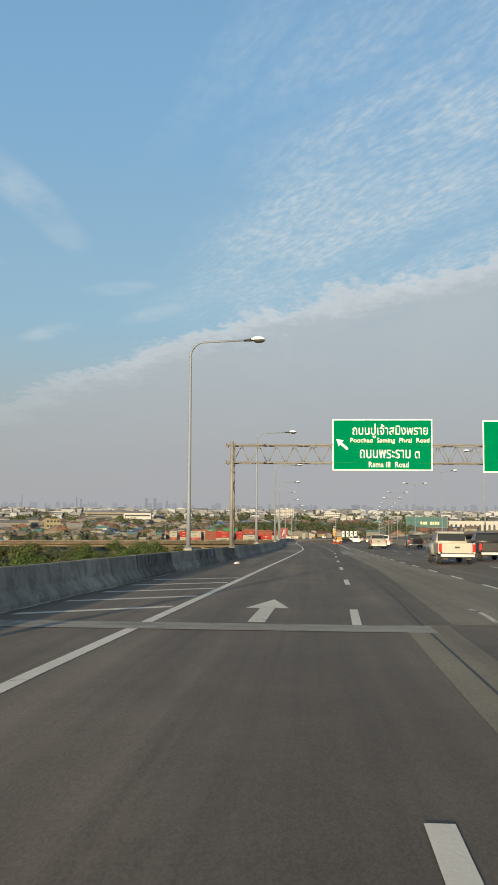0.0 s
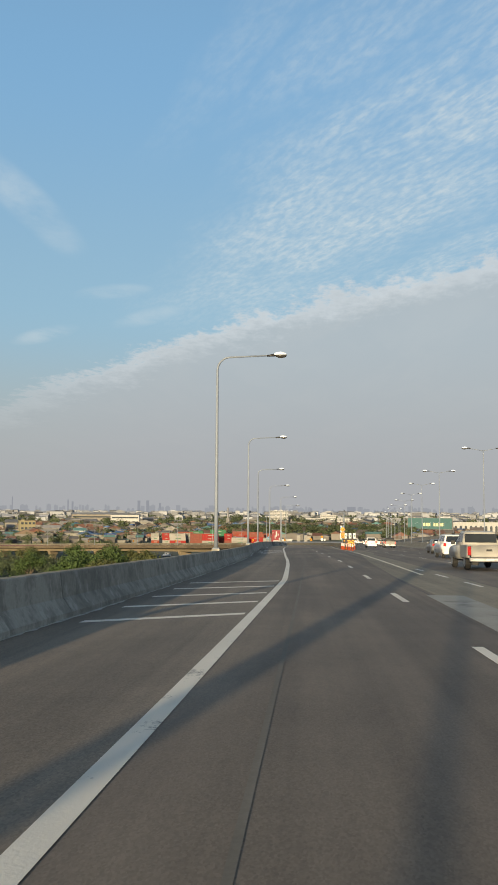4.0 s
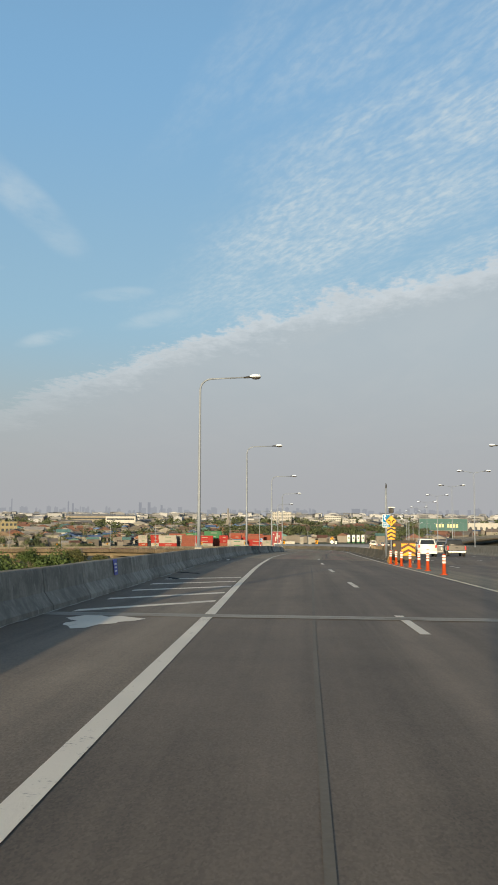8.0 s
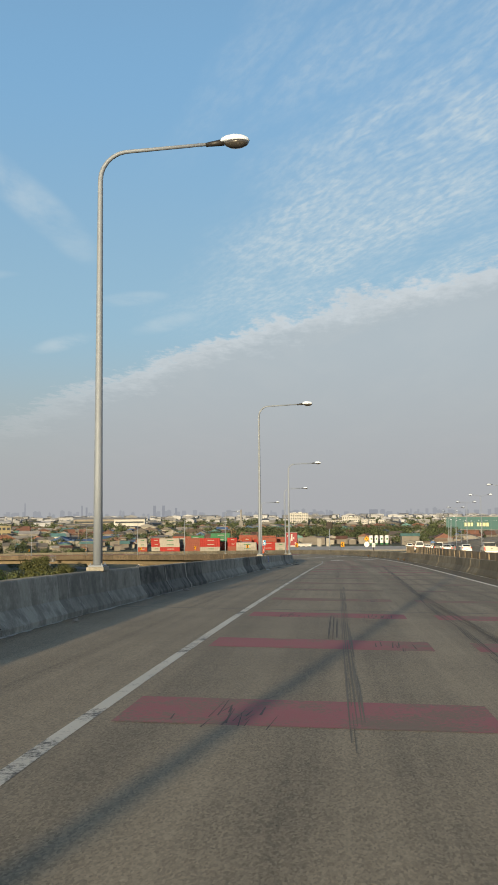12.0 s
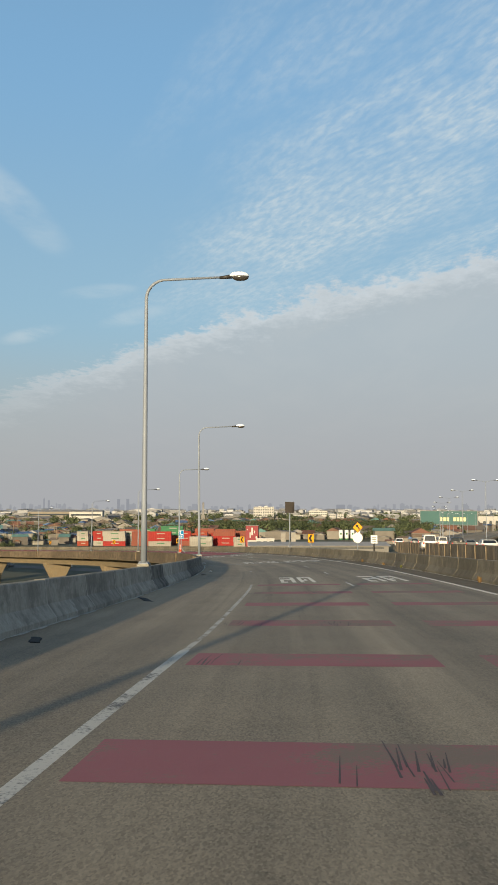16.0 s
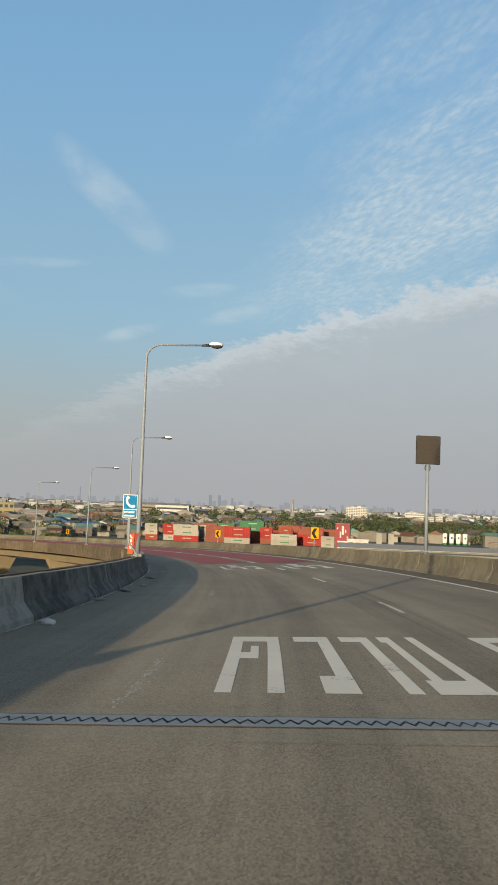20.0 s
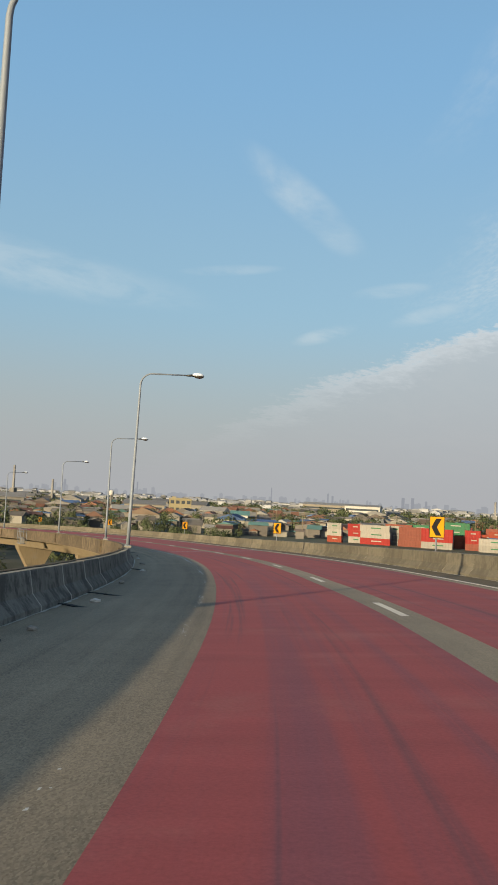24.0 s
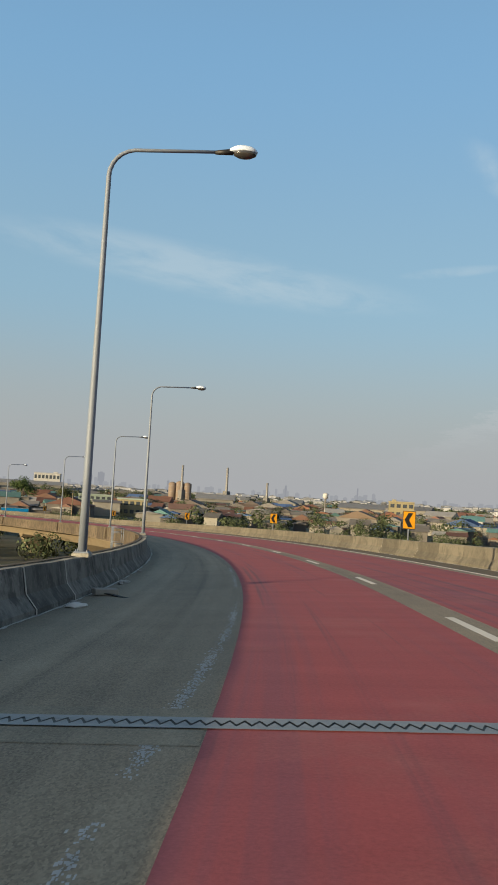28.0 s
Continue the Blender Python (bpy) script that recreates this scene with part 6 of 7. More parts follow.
pick1 = build_pickup("silver", lane_pose(1.6, 101.0), "silver pickup truck with a chrome bumper and a dusty tailgate")
pick2 = build_pickup("black", lane_pose(7.4, 112.0), "black pickup truck with red tail lights on the expressway")
suv1 = build_car("suv", "white", lane_pose(4.4, 124.0), "white sport utility car with red tail lights")
van1 = build_car("van", "white", lane_pose(0.6, 350.0), "white passenger van with a tall roof on the expressway")
sed1 = build_car("sedan", "white", lane_pose(4.0, 326.0), "white sedan with a dark rear window on the expressway")
suv2 = build_car("suv", "grey", lane_pose(7.5, 228.0), "grey sport utility car on the expressway")
sed2 = build_car("sedan", "grey", lane_pose(7.4, 148.0), "dark grey sedan on the expressway")
for ob, x, y in ((pick1, 1.05, 45.0), (pick2, 4.5, 52.0), (suv1, 4.0, 206.0), (pick2, 7.4, 212.0), (pick1, 4.2, 236.0), (suv2, 7.8, 262.0), (pick1, 7.8, 300.0), (sed1, 7.9, 334.0), (pick2, 4.4, 352.0), (sed2, 7.9, 366.0), (sed1, 4.4, 392.0), (van1, 7.9, 402.0), (suv1, 0.8, 418.0), (suv2, 4.4, 428.0), (pick1, 8.0, 440.0), (sed2, 0.9, 455.0)):
    copy_thing(ob, lane_pose(x, y))


# ---- the city below: materials ----
def pieces(name, color, var=0.3, rough=0.85, var_hue=0.0):
    """For joined far pieces: each island gets its own tone."""
    m = bpy.data.materials.new(name)
    m.use_nodes = True
    g = Nodes(m.node_tree)
    bsdf = g.add("ShaderNodeBsdfPrincipled")
    rnd = g.add("ShaderNodeNewGeometry").outputs["Random Per Island"]
    co = g.add("ShaderNodeTexCoord").outputs["Object"]
    f = g.math("ADD", g.math("MULTIPLY", g.math("SUBTRACT", rnd, 0.5), 2 * var), 1.0)
    f = g.math("ADD", f, g.math("MULTIPLY", g.math("SUBTRACT", g.noise(co, 0.25, 4), 0.5), 0.5))
    if isinstance(color, list):
        cr = g.add("ShaderNodeValToRGB")
        cr.color_ramp.interpolation = "CONSTANT"
        for k, c in enumerate(color):
            e = cr.color_ramp.elements[0] if k == 0 else cr.color_ramp.elements.new(k / len(color))
            e.color = (*c, 1)
        g.link(g.math("FRACT", g.math("MULTIPLY", rnd, 37.0)), cr.inputs[0])
        color = cr.outputs[0]
    col = g.mix(1.0, color, g.math("MAXIMUM", f, 0.15), "MULTIPLY")
    if var_hue:
        h = g.add("ShaderNodeHueSaturation")
        g.link(g.math("ADD", 0.5 - var_hue / 2, g.math("MULTIPLY", rnd, var_hue)), h.inputs["Hue"])
        g.link(col, h.inputs["Color"])
        col = h.outputs[0]
    g.link(col, bsdf.inputs["Base Color"])
    bsdf.inputs["Roughness"].default_value = rough
    bsdf.inputs["Specular IOR Level"].default_value = 0.2
    g.link(bsdf.outputs[0], g.add("ShaderNodeOutputMaterial").inputs[0])
    return m


def sheet_metal(name, color):
    return mat(name, color, 0.6, 0.0, 0.2, 0.25, 3.0, 0.0, rnd=0.2, second=(0.16, 0.10, 0.075), amount=0.35)


W_WALLS = [mat("plaster_" + n, c, 0.9, 0, 0.15, 0.3, 4.0, 0.0, rnd=0.12, second=(0.22, 0.2, 0.18), amount=0.4) for n, c in (("cream", (0.215, 0.195, 0.165)), ("white", (0.40, 0.40, 0.39)), ("grey", (0.155, 0.152, 0.145)), ("green", (0.25, 0.31, 0.265)), ("yellow", (0.27, 0.235, 0.14)))]
W_ROOFS = [sheet_metal("roof_" + n, c) for n, c in (("grey", (0.19, 0.187, 0.18)), ("rust", (0.135, 0.092, 0.076)), ("orange", (0.150, 0.085, 0.064)), ("teal", (0.08, 0.17, 0.17)), ("blue", (0.08, 0.15, 0.27)), ("pale", (0.24, 0.23, 0.215)), ("dark", (0.10, 0.095, 0.09)))]
M_WINDOW = glass("window_glass", (0.05, 0.06, 0.07))
M_LEAF = [mat("leaves_" + n, c, 0.75, 0, 0.35, 0.5, 6.0, 0.0, rnd=0.15, spec=0.2) for n, c in (("deep", (0.042, 0.060, 0.022)), ("olive", (0.068, 0.075, 0.029)), ("fresh", (0.052, 0.082, 0.026)))]
M_STREET = mat("street_asphalt", (0.10, 0.096, 0.09), 0.9, var=0.3, scale=0.2, fine=2.0, bump=0.0)
M_BARK = mat("bark", (0.14, 0.11, 0.08), 0.9, 0, 0.3, 2.0, 20)


# ---- trees ----
def tree_mesh(seed, height, spread, leaves=3600):
    """Leaf clumps round a few limbs; uneven outline with gaps. Returns trunk and crown meshes."""
    rng = random.Random(seed)
    bm = B()
    tips = []
    tube(bm, [(0, 0, 0), (0.1, 0.05, height * 0.22), (0.05, 0.2, height * 0.45)], [0.28, 0.2, 0.14], 7)
    for k in range(7):
        a = k / 7 * math.tau + rng.uniform(-0.3, 0.3)
        r = spread * rng.uniform(0.35, 0.75)
        end = Vector((r * math.cos(a), r * math.sin(a), height * rng.uniform(0.55, 0.9)))
        start = Vector((0.07, 0.12, height * rng.uniform(0.28, 0.45)))
        mid = (start + end) / 2 + Vector((0, 0, 0.3))
        tube(bm, [start, mid, end], [0.1, 0.07, 0.03], 5)
        tips.append((end, spread * rng.uniform(0.34, 0.58)))
    tips.append((Vector((0.1, 0.1, height * 0.86)), spread * 0.5))
    trunk = bpy.data.meshes.new("trunk")
    bm.to_mesh(trunk)
    bm.free()
    trunk.materials.append(M_BARK)
    verts, faces = [], []
    for k in range(leaves):
        c, r = tips[rng.randrange(len(tips))]
        d = Vector((rng.gauss(0, 1), rng.gauss(0, 1), rng.gauss(0, 0.8))).normalized() * r * (rng.random() ** 0.4)
        p = c + d
        n = (d.normalized() + Vector((rng.uniform(-0.6, 0.6), rng.uniform(-0.6, 0.6), rng.uniform(-0.2, 0.9)))).normalized()
        u = n.orthogonal().normalized()
        u = (Matrix.Rotation(rng.uniform(0, math.tau), 3, n) @ u)
        v = n.cross(u)
        w = rng.uniform(0.14, 0.32) * spread / 4
        i = len(verts)
        verts += [p - u * w * 0.5, p + v * w * 0.55 + n * 0.08, p + u * w, p - v * w * 0.5 - n * 0.05]
        faces += [(i, i + 1, i + 2), (i, i + 2, i + 3)]
    crown = bpy.data.meshes.new("crown")
    crown.from_pydata([tuple(v) for v in verts], [], faces)
    crown.materials.append(M_LEAF[seed % 3])
    return trunk, crown


TREES = [tree_mesh(1, 9, 4.2), tree_mesh(2, 11, 4.6), tree_mesh(3, 7.5, 3.8), tree_mesh(4, 12, 3.6), tree_mesh(5, 6, 4.4, 3200)]
TREE_LABELS = ("round leafy green tree on the low ground", "tall spreading dark green tree", "olive green tree with a loose crown", "narrow tall tree with light green leaves", "low broad bush-like tree")


def plant(kind, x, y, scale, turn):
    root = thing("tree", TREE_LABELS[kind], "tree", Matrix.Translation((x, y, GROUND_Z)) @ Matrix.Rotation(turn, 4, "Z") @ Matrix.Scale(scale, 4), "trees below the viaduct")
    for nm, me in zip(("trunk", "crown"), TREES[kind]):
        ob = new(nm, me)
        ob.parent = root


def near_ramp(x, y, gap):
    if abs((x + 30) * 0.4625 + (y - 500) * 0.8866) < 8 + gap * 0.2 and -300 < x < 0:
        return True
    return float(np.min(np.hypot(GX - x - 2, GY - y))) < gap or (main_left(max(y, 0)) - gap < x < main_left(max(y, 0)) + 27 + gap and y < 1010)


rng = random.Random(21)
done = 0
while done < 78:
    x, y = rng.uniform(-210, -38), rng.uniform(120, 440)
    if near_ramp(x, y, 15):
        continue
    plant(rng.randrange(5), x, y, rng.uniform(0.85, 1.35), rng.uniform(0, 6.28))
    done += 1


done = 0
while done < 15:
    x, y = rng.uniform(-125, -42), rng.uniform(185, 330)
    if near_ramp(x, y, 15):
        continue
    plant(rng.choice((0, 1, 1, 2, 3)), x, y, rng.uniform(1.1, 1.4), rng.uniform(0, 6.28))
    done += 1


# ---- street on the low ground ----
street = [Vector((-5 - 30 * k, 487 + 15.65 * k, GROUND_Z + 0.06)) for k in range(11)]
side_way = Vector((0.4625, 0.8866, 0)) * 5.0
sv = [q for p in street for q in (p - side_way, p + side_way)]
tagged(mesh_part("street", sv, [(2 * k, 2 * k + 1, 2 * k + 3, 2 * k + 2) for k in range(10)], M_STREET, None, "", [(q.x, q.y) for q in sv]), "grey street on the low ground below the viaduct", "road", kind="structure")
for k, (ob, f, off) in enumerate(((sed1, 0.9, 2.0), (pick1, 1.7, -2.2), (van1, 2.3, 2.1), (sed2, 3.1, -2.0), (suv1, 3.9, 2.1), (sed1, 5.2, -2.1), (pick2, 6.0, 2.0))):
    p = street[0] + (street[10] - street[0]) * f / 10 + side_way * off / 5.0
    copy_thing(ob, Matrix.Translation(p + Vector((0, 0, 0.005))) @ Matrix.Rotation(radians(62.4 if off > 0 else 242.4), 4, "Z"))


# ---- houses: a few kinds, each built once ----
def build_house(kind, wall, roof, w, d, h, rise, label):
    """A low house with a pitched or flat sheet roof, windows and a door; its front faces -y."""
    root = thing("house" if kind != "shed" else "shed", label, "house" if kind != "shed" else "shed", Matrix.Translation((0, 0, GROUND_Z)), "low houses of the district")
    bm = B()
    if kind == "flat":
        box(bm, -w / 2, w / 2, -d / 2, d / 2, 0, h)
    else:
        prism(bm, [(-w / 2, 0), (w / 2, 0), (w / 2, h), (0, h + rise * 0.94), (-w / 2, h)], -d / 2, d / 2)
    part("wall", bm, wall, root)
    bm = B()
    if kind == "flat":
        box(bm, -w / 2 - 0.25, w / 2 + 0.25, -d / 2 - 0.25, d / 2 + 0.25, h, h + 0.35)
        box(bm, -w / 6, w / 8, -d / 5, d / 4, h + 0.35, h + 1.9)
    else:
        e = 0.7
        k = rise / (w / 2)
        for sx in (-1, 1):
            prism(bm, [(0, h + rise), (sx * (w / 2 + e), h - e * k), (sx * (w / 2 + e), h - e * k + 0.14), (0, h + rise + 0.14)], -d / 2 - e, d / 2 + e)
    part("roof", bm, roof, root)
    storeys = max(1, int(h / 2.9))
    n = max(2, int(w / 3.2))
    for f in range(storeys):
        for i in range(n):
            x = -w / 2 + (i + 0.5) * w / n
            bm = B()
            box(bm, x - 0.6, x + 0.6, -d / 2 - 0.03, -d / 2 + 0.1, 0.95 + f * 2.9, 2.15 + f * 2.9)
            part("window", bm, M_WINDOW, root)
    return root


KINDS = [
    ("pitched", W_WALLS[0], W_ROOFS[1], 9, 11, 3.2, 2.0, "cream low house with a rusty sheet roof"),
    ("pitched", W_WALLS[1], W_ROOFS[0], 12, 14, 4.0, 2.4, "white house with a grey sheet roof"),
    ("pitched", W_WALLS[2], W_ROOFS[2], 10, 12, 3.4, 2.6, "grey house with an orange tiled roof"),
    ("flat", W_WALLS[1], W_WALLS[2], 10, 9, 6.2, 0, "white two-storey concrete house with a flat roof"),
    ("flat", W_WALLS[0], W_WALLS[0], 8, 10, 8.8, 0, "cream three-storey concrete shophouse"),
    ("shed", W_WALLS[2], W_ROOFS[5], 18, 24, 5.0, 2.6, "large pale sheet-roofed shed"),
    ("shed", W_WALLS[0], W_ROOFS[3], 12, 14, 4.6, 2.2, "shed with a teal sheet roof"),
    ("pitched", W_WALLS[1], W_ROOFS[4], 9, 12, 3.4, 1.8, "white house with a blue sheet roof"),
    ("shed", W_WALLS[2], W_ROOFS[6], 16, 22, 5.5, 3.0, "grey shed with a dark weathered roof"),
]
PROTO = []


def put_house(k, x, y, turn, scale=1.0):
    m = Matrix.Translation((x, y, GROUND_Z)) @ Matrix.Rotation(turn, 4, "Z") @ Matrix.Scale(scale, 4)
    while len(PROTO) <= k:
        PROTO.append(None)
    if PROTO[k] is None:
        PROTO[k] = build_house(*KINDS[k])
        PROTO[k].matrix_world = m
    else:
        copy_thing(PROTO[k], m)


EYE = Vector((-40, 330, 0))
YARD = (-118, 16, 655, 790)


def polar(r, a):
    return EYE.x - r * math.sin(radians(a)), EYE.y + r * math.cos(radians(a))


def in_yard(x, y, gap=0):
    if -125 < x < 14 and 545 < y < 800 or 20 < x < 56 and 545 < y < 800 or 14 <= x < 110 and 545 < y < 662:
        return True
    return YARD[0] - gap < x < YARD[1] + gap and YARD[2] - gap < y < YARD[3] + gap


rng = random.Random(5)
count = 0
taken = []
while count < 330:
    r, a = 400 + 430 * rng.random() ** 0.8, rng.uniform(-16, 74)
    x, y = polar(r, a)
    if near_ramp(x, y, 24) or in_yard(x, y, 12) or any((x - p) ** 2 + (y - q) ** 2 < 95 for p, q in taken):
        continue
    taken.append((x, y))
    put_house(rng.choice((0, 1, 2, 5, 6, 7, 8)) if r < 420 else rng.choice((0, 0, 0, 1, 1, 1, 2, 2, 3, 3, 4, 5, 6, 7, 8, 0, 1)), x, y, radians(a) + rng.choice((0, 0, 1.57)) + rng.uniform(-0.25, 0.25), rng.uniform(0.42, 0.62))
    count += 1


count = 0
while count < 16:
    x, y = polar(rng.uniform(130, 300), rng.uniform(18, 70))
    if near_ramp(x, y, 22) or any((x - p) ** 2 + (y - q) ** 2 < 300 for p, q in taken):
        continue
    taken.append((x, y))
    put_house(rng.choice((5, 8, 8, 1)), x, y, rng.uniform(0, 3.1), rng.uniform(0.6, 0.8))
    count += 1


# ---- farther district, joined ----
def far_blocks(name, label, material, roof_material, n, r0, r1, a0, a1, seed, size, high, pitched=0.6):
    rng = random.Random(seed)
    wv, wf, rv, rf = [], [], [], []
    for _ in range(n):
        r, a = r0 + (r1 - r0) * rng.random() ** 0.85, rng.uniform(a0, a1)
        x, y = polar(r, a)
        if near_ramp(x, y, 20) or in_yard(x, y, 8):
            continue
        w, d, h = size * rng.uniform(0.5, 1.6), size * rng.uniform(0.5, 1.3), high * rng.uniform(0.6, 1.5)
        m = Matrix.Translation((x, y, GROUND_Z)) @ Matrix.Rotation(radians(a) + rng.choice((0, 1.57)) + rng.uniform(-0.3, 0.3), 4, "Z")
        i = len(wv)
        wv += [m @ Vector(p) for p in ((-w / 2, -d / 2, 0), (w / 2, -d / 2, 0), (w / 2, d / 2, 0), (-w / 2, d / 2, 0), (-w / 2, -d / 2, h), (w / 2, -d / 2, h), (w / 2, d / 2, h), (-w / 2, d / 2, h))]
        wf += [(i, i + 1, i + 5, i + 4), (i + 1, i + 2, i + 6, i + 5), (i + 2, i + 3, i + 7, i + 6), (i + 3, i, i + 4, i + 7), (i + 4, i + 5, i + 6, i + 7)]
        j = len(rv)
        up = h * 0.1 + (min(2.6, rng.uniform(0.12, 0.24) * w) if rng.random() < pitched else 0.3)
        rv += [m @ Vector(p) for p in ((-w / 2 - 0.6, -d / 2 - 0.6, h - 0.1), (w / 2 + 0.6, -d / 2 - 0.6, h - 0.1), (w / 2 + 0.6, d / 2 + 0.6, h - 0.1), (-w / 2 - 0.6, d / 2 + 0.6, h - 0.1), (0, -d / 2 - 0.6, h + up), (0, d / 2 + 0.6, h + up))]
        rf += [(j, j + 4, j + 5, j + 3), (j + 1, j + 2, j + 5, j + 4), (j, j + 1, j + 4), (j + 2, j + 3, j + 5), (j, j + 3, j + 2, j + 1)]
    root = thing(name, label, "buildings", kind="stuff")
    tagged(mesh_part("walls", wv, wf, material, root), kind="stuff")
    tagged(mesh_part("roofs", rv, rf, roof_material, root), kind="stuff")


P_WALL = pieces("district_walls", (0.175, 0.165, 0.15), 0.5, var_hue=0.06)
P_ROOF = pieces("district_roofs", [(0.15, 0.09, 0.07), (0.18, 0.175, 0.17), (0.24, 0.235, 0.22), (0.17, 0.085, 0.058), (0.10, 0.095, 0.09), (0.13, 0.11, 0.10), (0.17, 0.16, 0.15), (0.08, 0.16, 0.16), (0.16, 0.12, 0.09), (0.07, 0.12, 0.24), (0.20, 0.19, 0.18), (0.14, 0.075, 0.06)], 0.3)
P_GREYROOF = pieces("district_grey_roofs", (0.15, 0.15, 0.15), 0.4)
# bluish grey puts the haze of distance into far walls and roofs
P_HAZED = pieces("district_hazed_blocks", (0.235, 0.245, 0.265), 0.6)
far_blocks("low_district", "dense low houses with mixed sheet roofs", P_WALL, P_ROOF, 1300, 400, 1150, -19, 76, 31, 11, 4.2)
far_blocks("near_district", "crowded low houses with patched sheet roofs", P_WALL, P_ROOF, 1600, 370, 780, -16, 76, 36, 6.2, 3.2)
far_blocks("warehouse_district", "long grey-roofed warehouses farther off", P_WALL, P_GREYROOF, 240, 800, 1900, -19, 76, 32, 24, 6)
far_blocks("far_district", "pale far buildings of the city", P_HAZED, P_HAZED, 480, 1300, 2600, -20, 76, 33, 15, 9, 0.3)
far_blocks("distant_district", "very distant city buildings", P_HAZED, P_HAZED, 900, 2300, 3900, -22, 78, 34, 24, 13, 0.1)


def far_trees(name, label, n, r0, r1, seed, scale, a0=-19, a1=76, leaves=230, leaf=0.1):
    """Many crowns of small loose leaves in one mesh."""
    rng = random.Random(seed)
    rows = []
    for _ in range(n):
        r, a = r0 + (r1 - r0) * rng.random() ** 0.8, rng.uniform(a0, a1)
        cx, cy = polar(r, a)
        if near_ramp(cx, cy, 14) or in_yard(cx, cy, 3) or (-7 < a < 12 and r < 470):
            continue
        for _ in range(rng.randrange(1, 6)):
            rows.append((cx + rng.uniform(-16, 16), cy + rng.uniform(-16, 16), scale * rng.uniform(4.5, 9.5), scale * rng.uniform(2.2, 4.8)))
    rows = np.array(rows)
    dice = np.random.RandomState(seed)
    m = (len(rows), leaves)
    d = dice.normal(size=(*m, 3)) * (1, 1, 0.9)
    d /= np.linalg.norm(d, axis=2, keepdims=True)
    h, sp = rows[:, None, 2], rows[:, None, 3]
    # a few lobes make each crown uneven
    lobe = 1.0 + 0.28 * np.sin(d[..., 0] * 4.1 + rows[:, None, 0]) * np.sin(d[..., 1] * 3.7 + rows[:, None, 1]) + 0.18 * np.sin(d[..., 2] * 6.0 + rows[:, None, 0])
    k = dice.uniform(0.62, 1.04, m) * lobe
    p = np.stack((rows[:, None, 0] + d[..., 0] * sp * k, rows[:, None, 1] + d[..., 1] * sp * k, GROUND_Z + h * 0.62 + d[..., 2] * h * 0.42 * k), axis=2)
    u = np.cross(d, dice.normal(size=(*m, 3)))
    u /= np.linalg.norm(u, axis=2, keepdims=True)
    v = np.cross(d, u)
    w = (sp * dice.uniform(0.6, 1.4, m) * leaf)[..., None]
    quads = np.stack((p - u * w, p + v * w, p + u * w * 0.9, p - v * w * 0.8), axis=2).reshape(-1, 3)
    me = bpy.data.meshes.new(name)
    count = len(quads) // 4
    me.from_pydata(quads, [], np.arange(count * 4).reshape(-1, 4))
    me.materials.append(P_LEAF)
    tagged(new(name, me), label, "trees", kind="stuff")


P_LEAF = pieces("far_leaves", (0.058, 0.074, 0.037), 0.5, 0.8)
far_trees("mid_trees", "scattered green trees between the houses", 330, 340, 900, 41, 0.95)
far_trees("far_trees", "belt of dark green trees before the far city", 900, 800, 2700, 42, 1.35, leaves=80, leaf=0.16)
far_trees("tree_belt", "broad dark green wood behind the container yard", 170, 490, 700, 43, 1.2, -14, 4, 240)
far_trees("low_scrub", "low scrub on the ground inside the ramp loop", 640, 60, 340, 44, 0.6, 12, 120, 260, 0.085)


# ---- containers ----
def container_mesh(long, w=2.44, h=2.59):
    """A closed shell: plain rails below and above, corrugated walls between corner posts."""
    n = max(12, int(long * 3.6))
    outer, inner = [], []
    for sx, way in ((1, 1), (-1, -1)):
        for i in range(n + 1):
            y = way * (-long / 2 + long * i / n)
            outer.append((sx * w / 2, y))
            post = i in (0, n)
            inner.append((sx * (w / 2 - (0.0 if post else 0.03 if i % 4 < 2 else 0.08)), y if not post else y * (1 - 0.02 / long)))
    bm = B()
    rings = [[bm.verts.new((x, y, z)) for x, y in loop] for loop, z in ((outer, 0.0), (outer, 0.16), (inner, 0.17), (inner, h - 0.13), (outer, h - 0.12), (outer, h))]
    k = len(outer)
    for a, b in zip(rings, rings[1:]):
        for q in range(k):
            bm.faces.new((a[q], a[(q + 1) % k], b[(q + 1) % k], b[q]))
    bm.faces.new(list(reversed(rings[0])))
    bm.faces.new(rings[-1])
    me = bpy.data.meshes.new("box")
    bm.to_mesh(me)
    bm.free()
    return me


BOX_COLORS = {"red": (0.215, 0.016, 0.014), "orange": (0.19, 0.034, 0.018), "white": (0.24, 0.23, 0.21), "grey": (0.125, 0.128, 0.13), "brown": (0.165, 0.050, 0.034), "green": (0.03, 0.12, 0.06), "blue": (0.04, 0.08, 0.19)}
BOX_MATS = {n: mat("container_" + n, c, 0.55, 0, 0.15, 0.4, 6, 0.0, rnd=0.1, second=(0.12, 0.06, 0.04), amount=0.2, spec=0.12) for n, c in BOX_COLORS.items()}
CONT_PROTO = {}


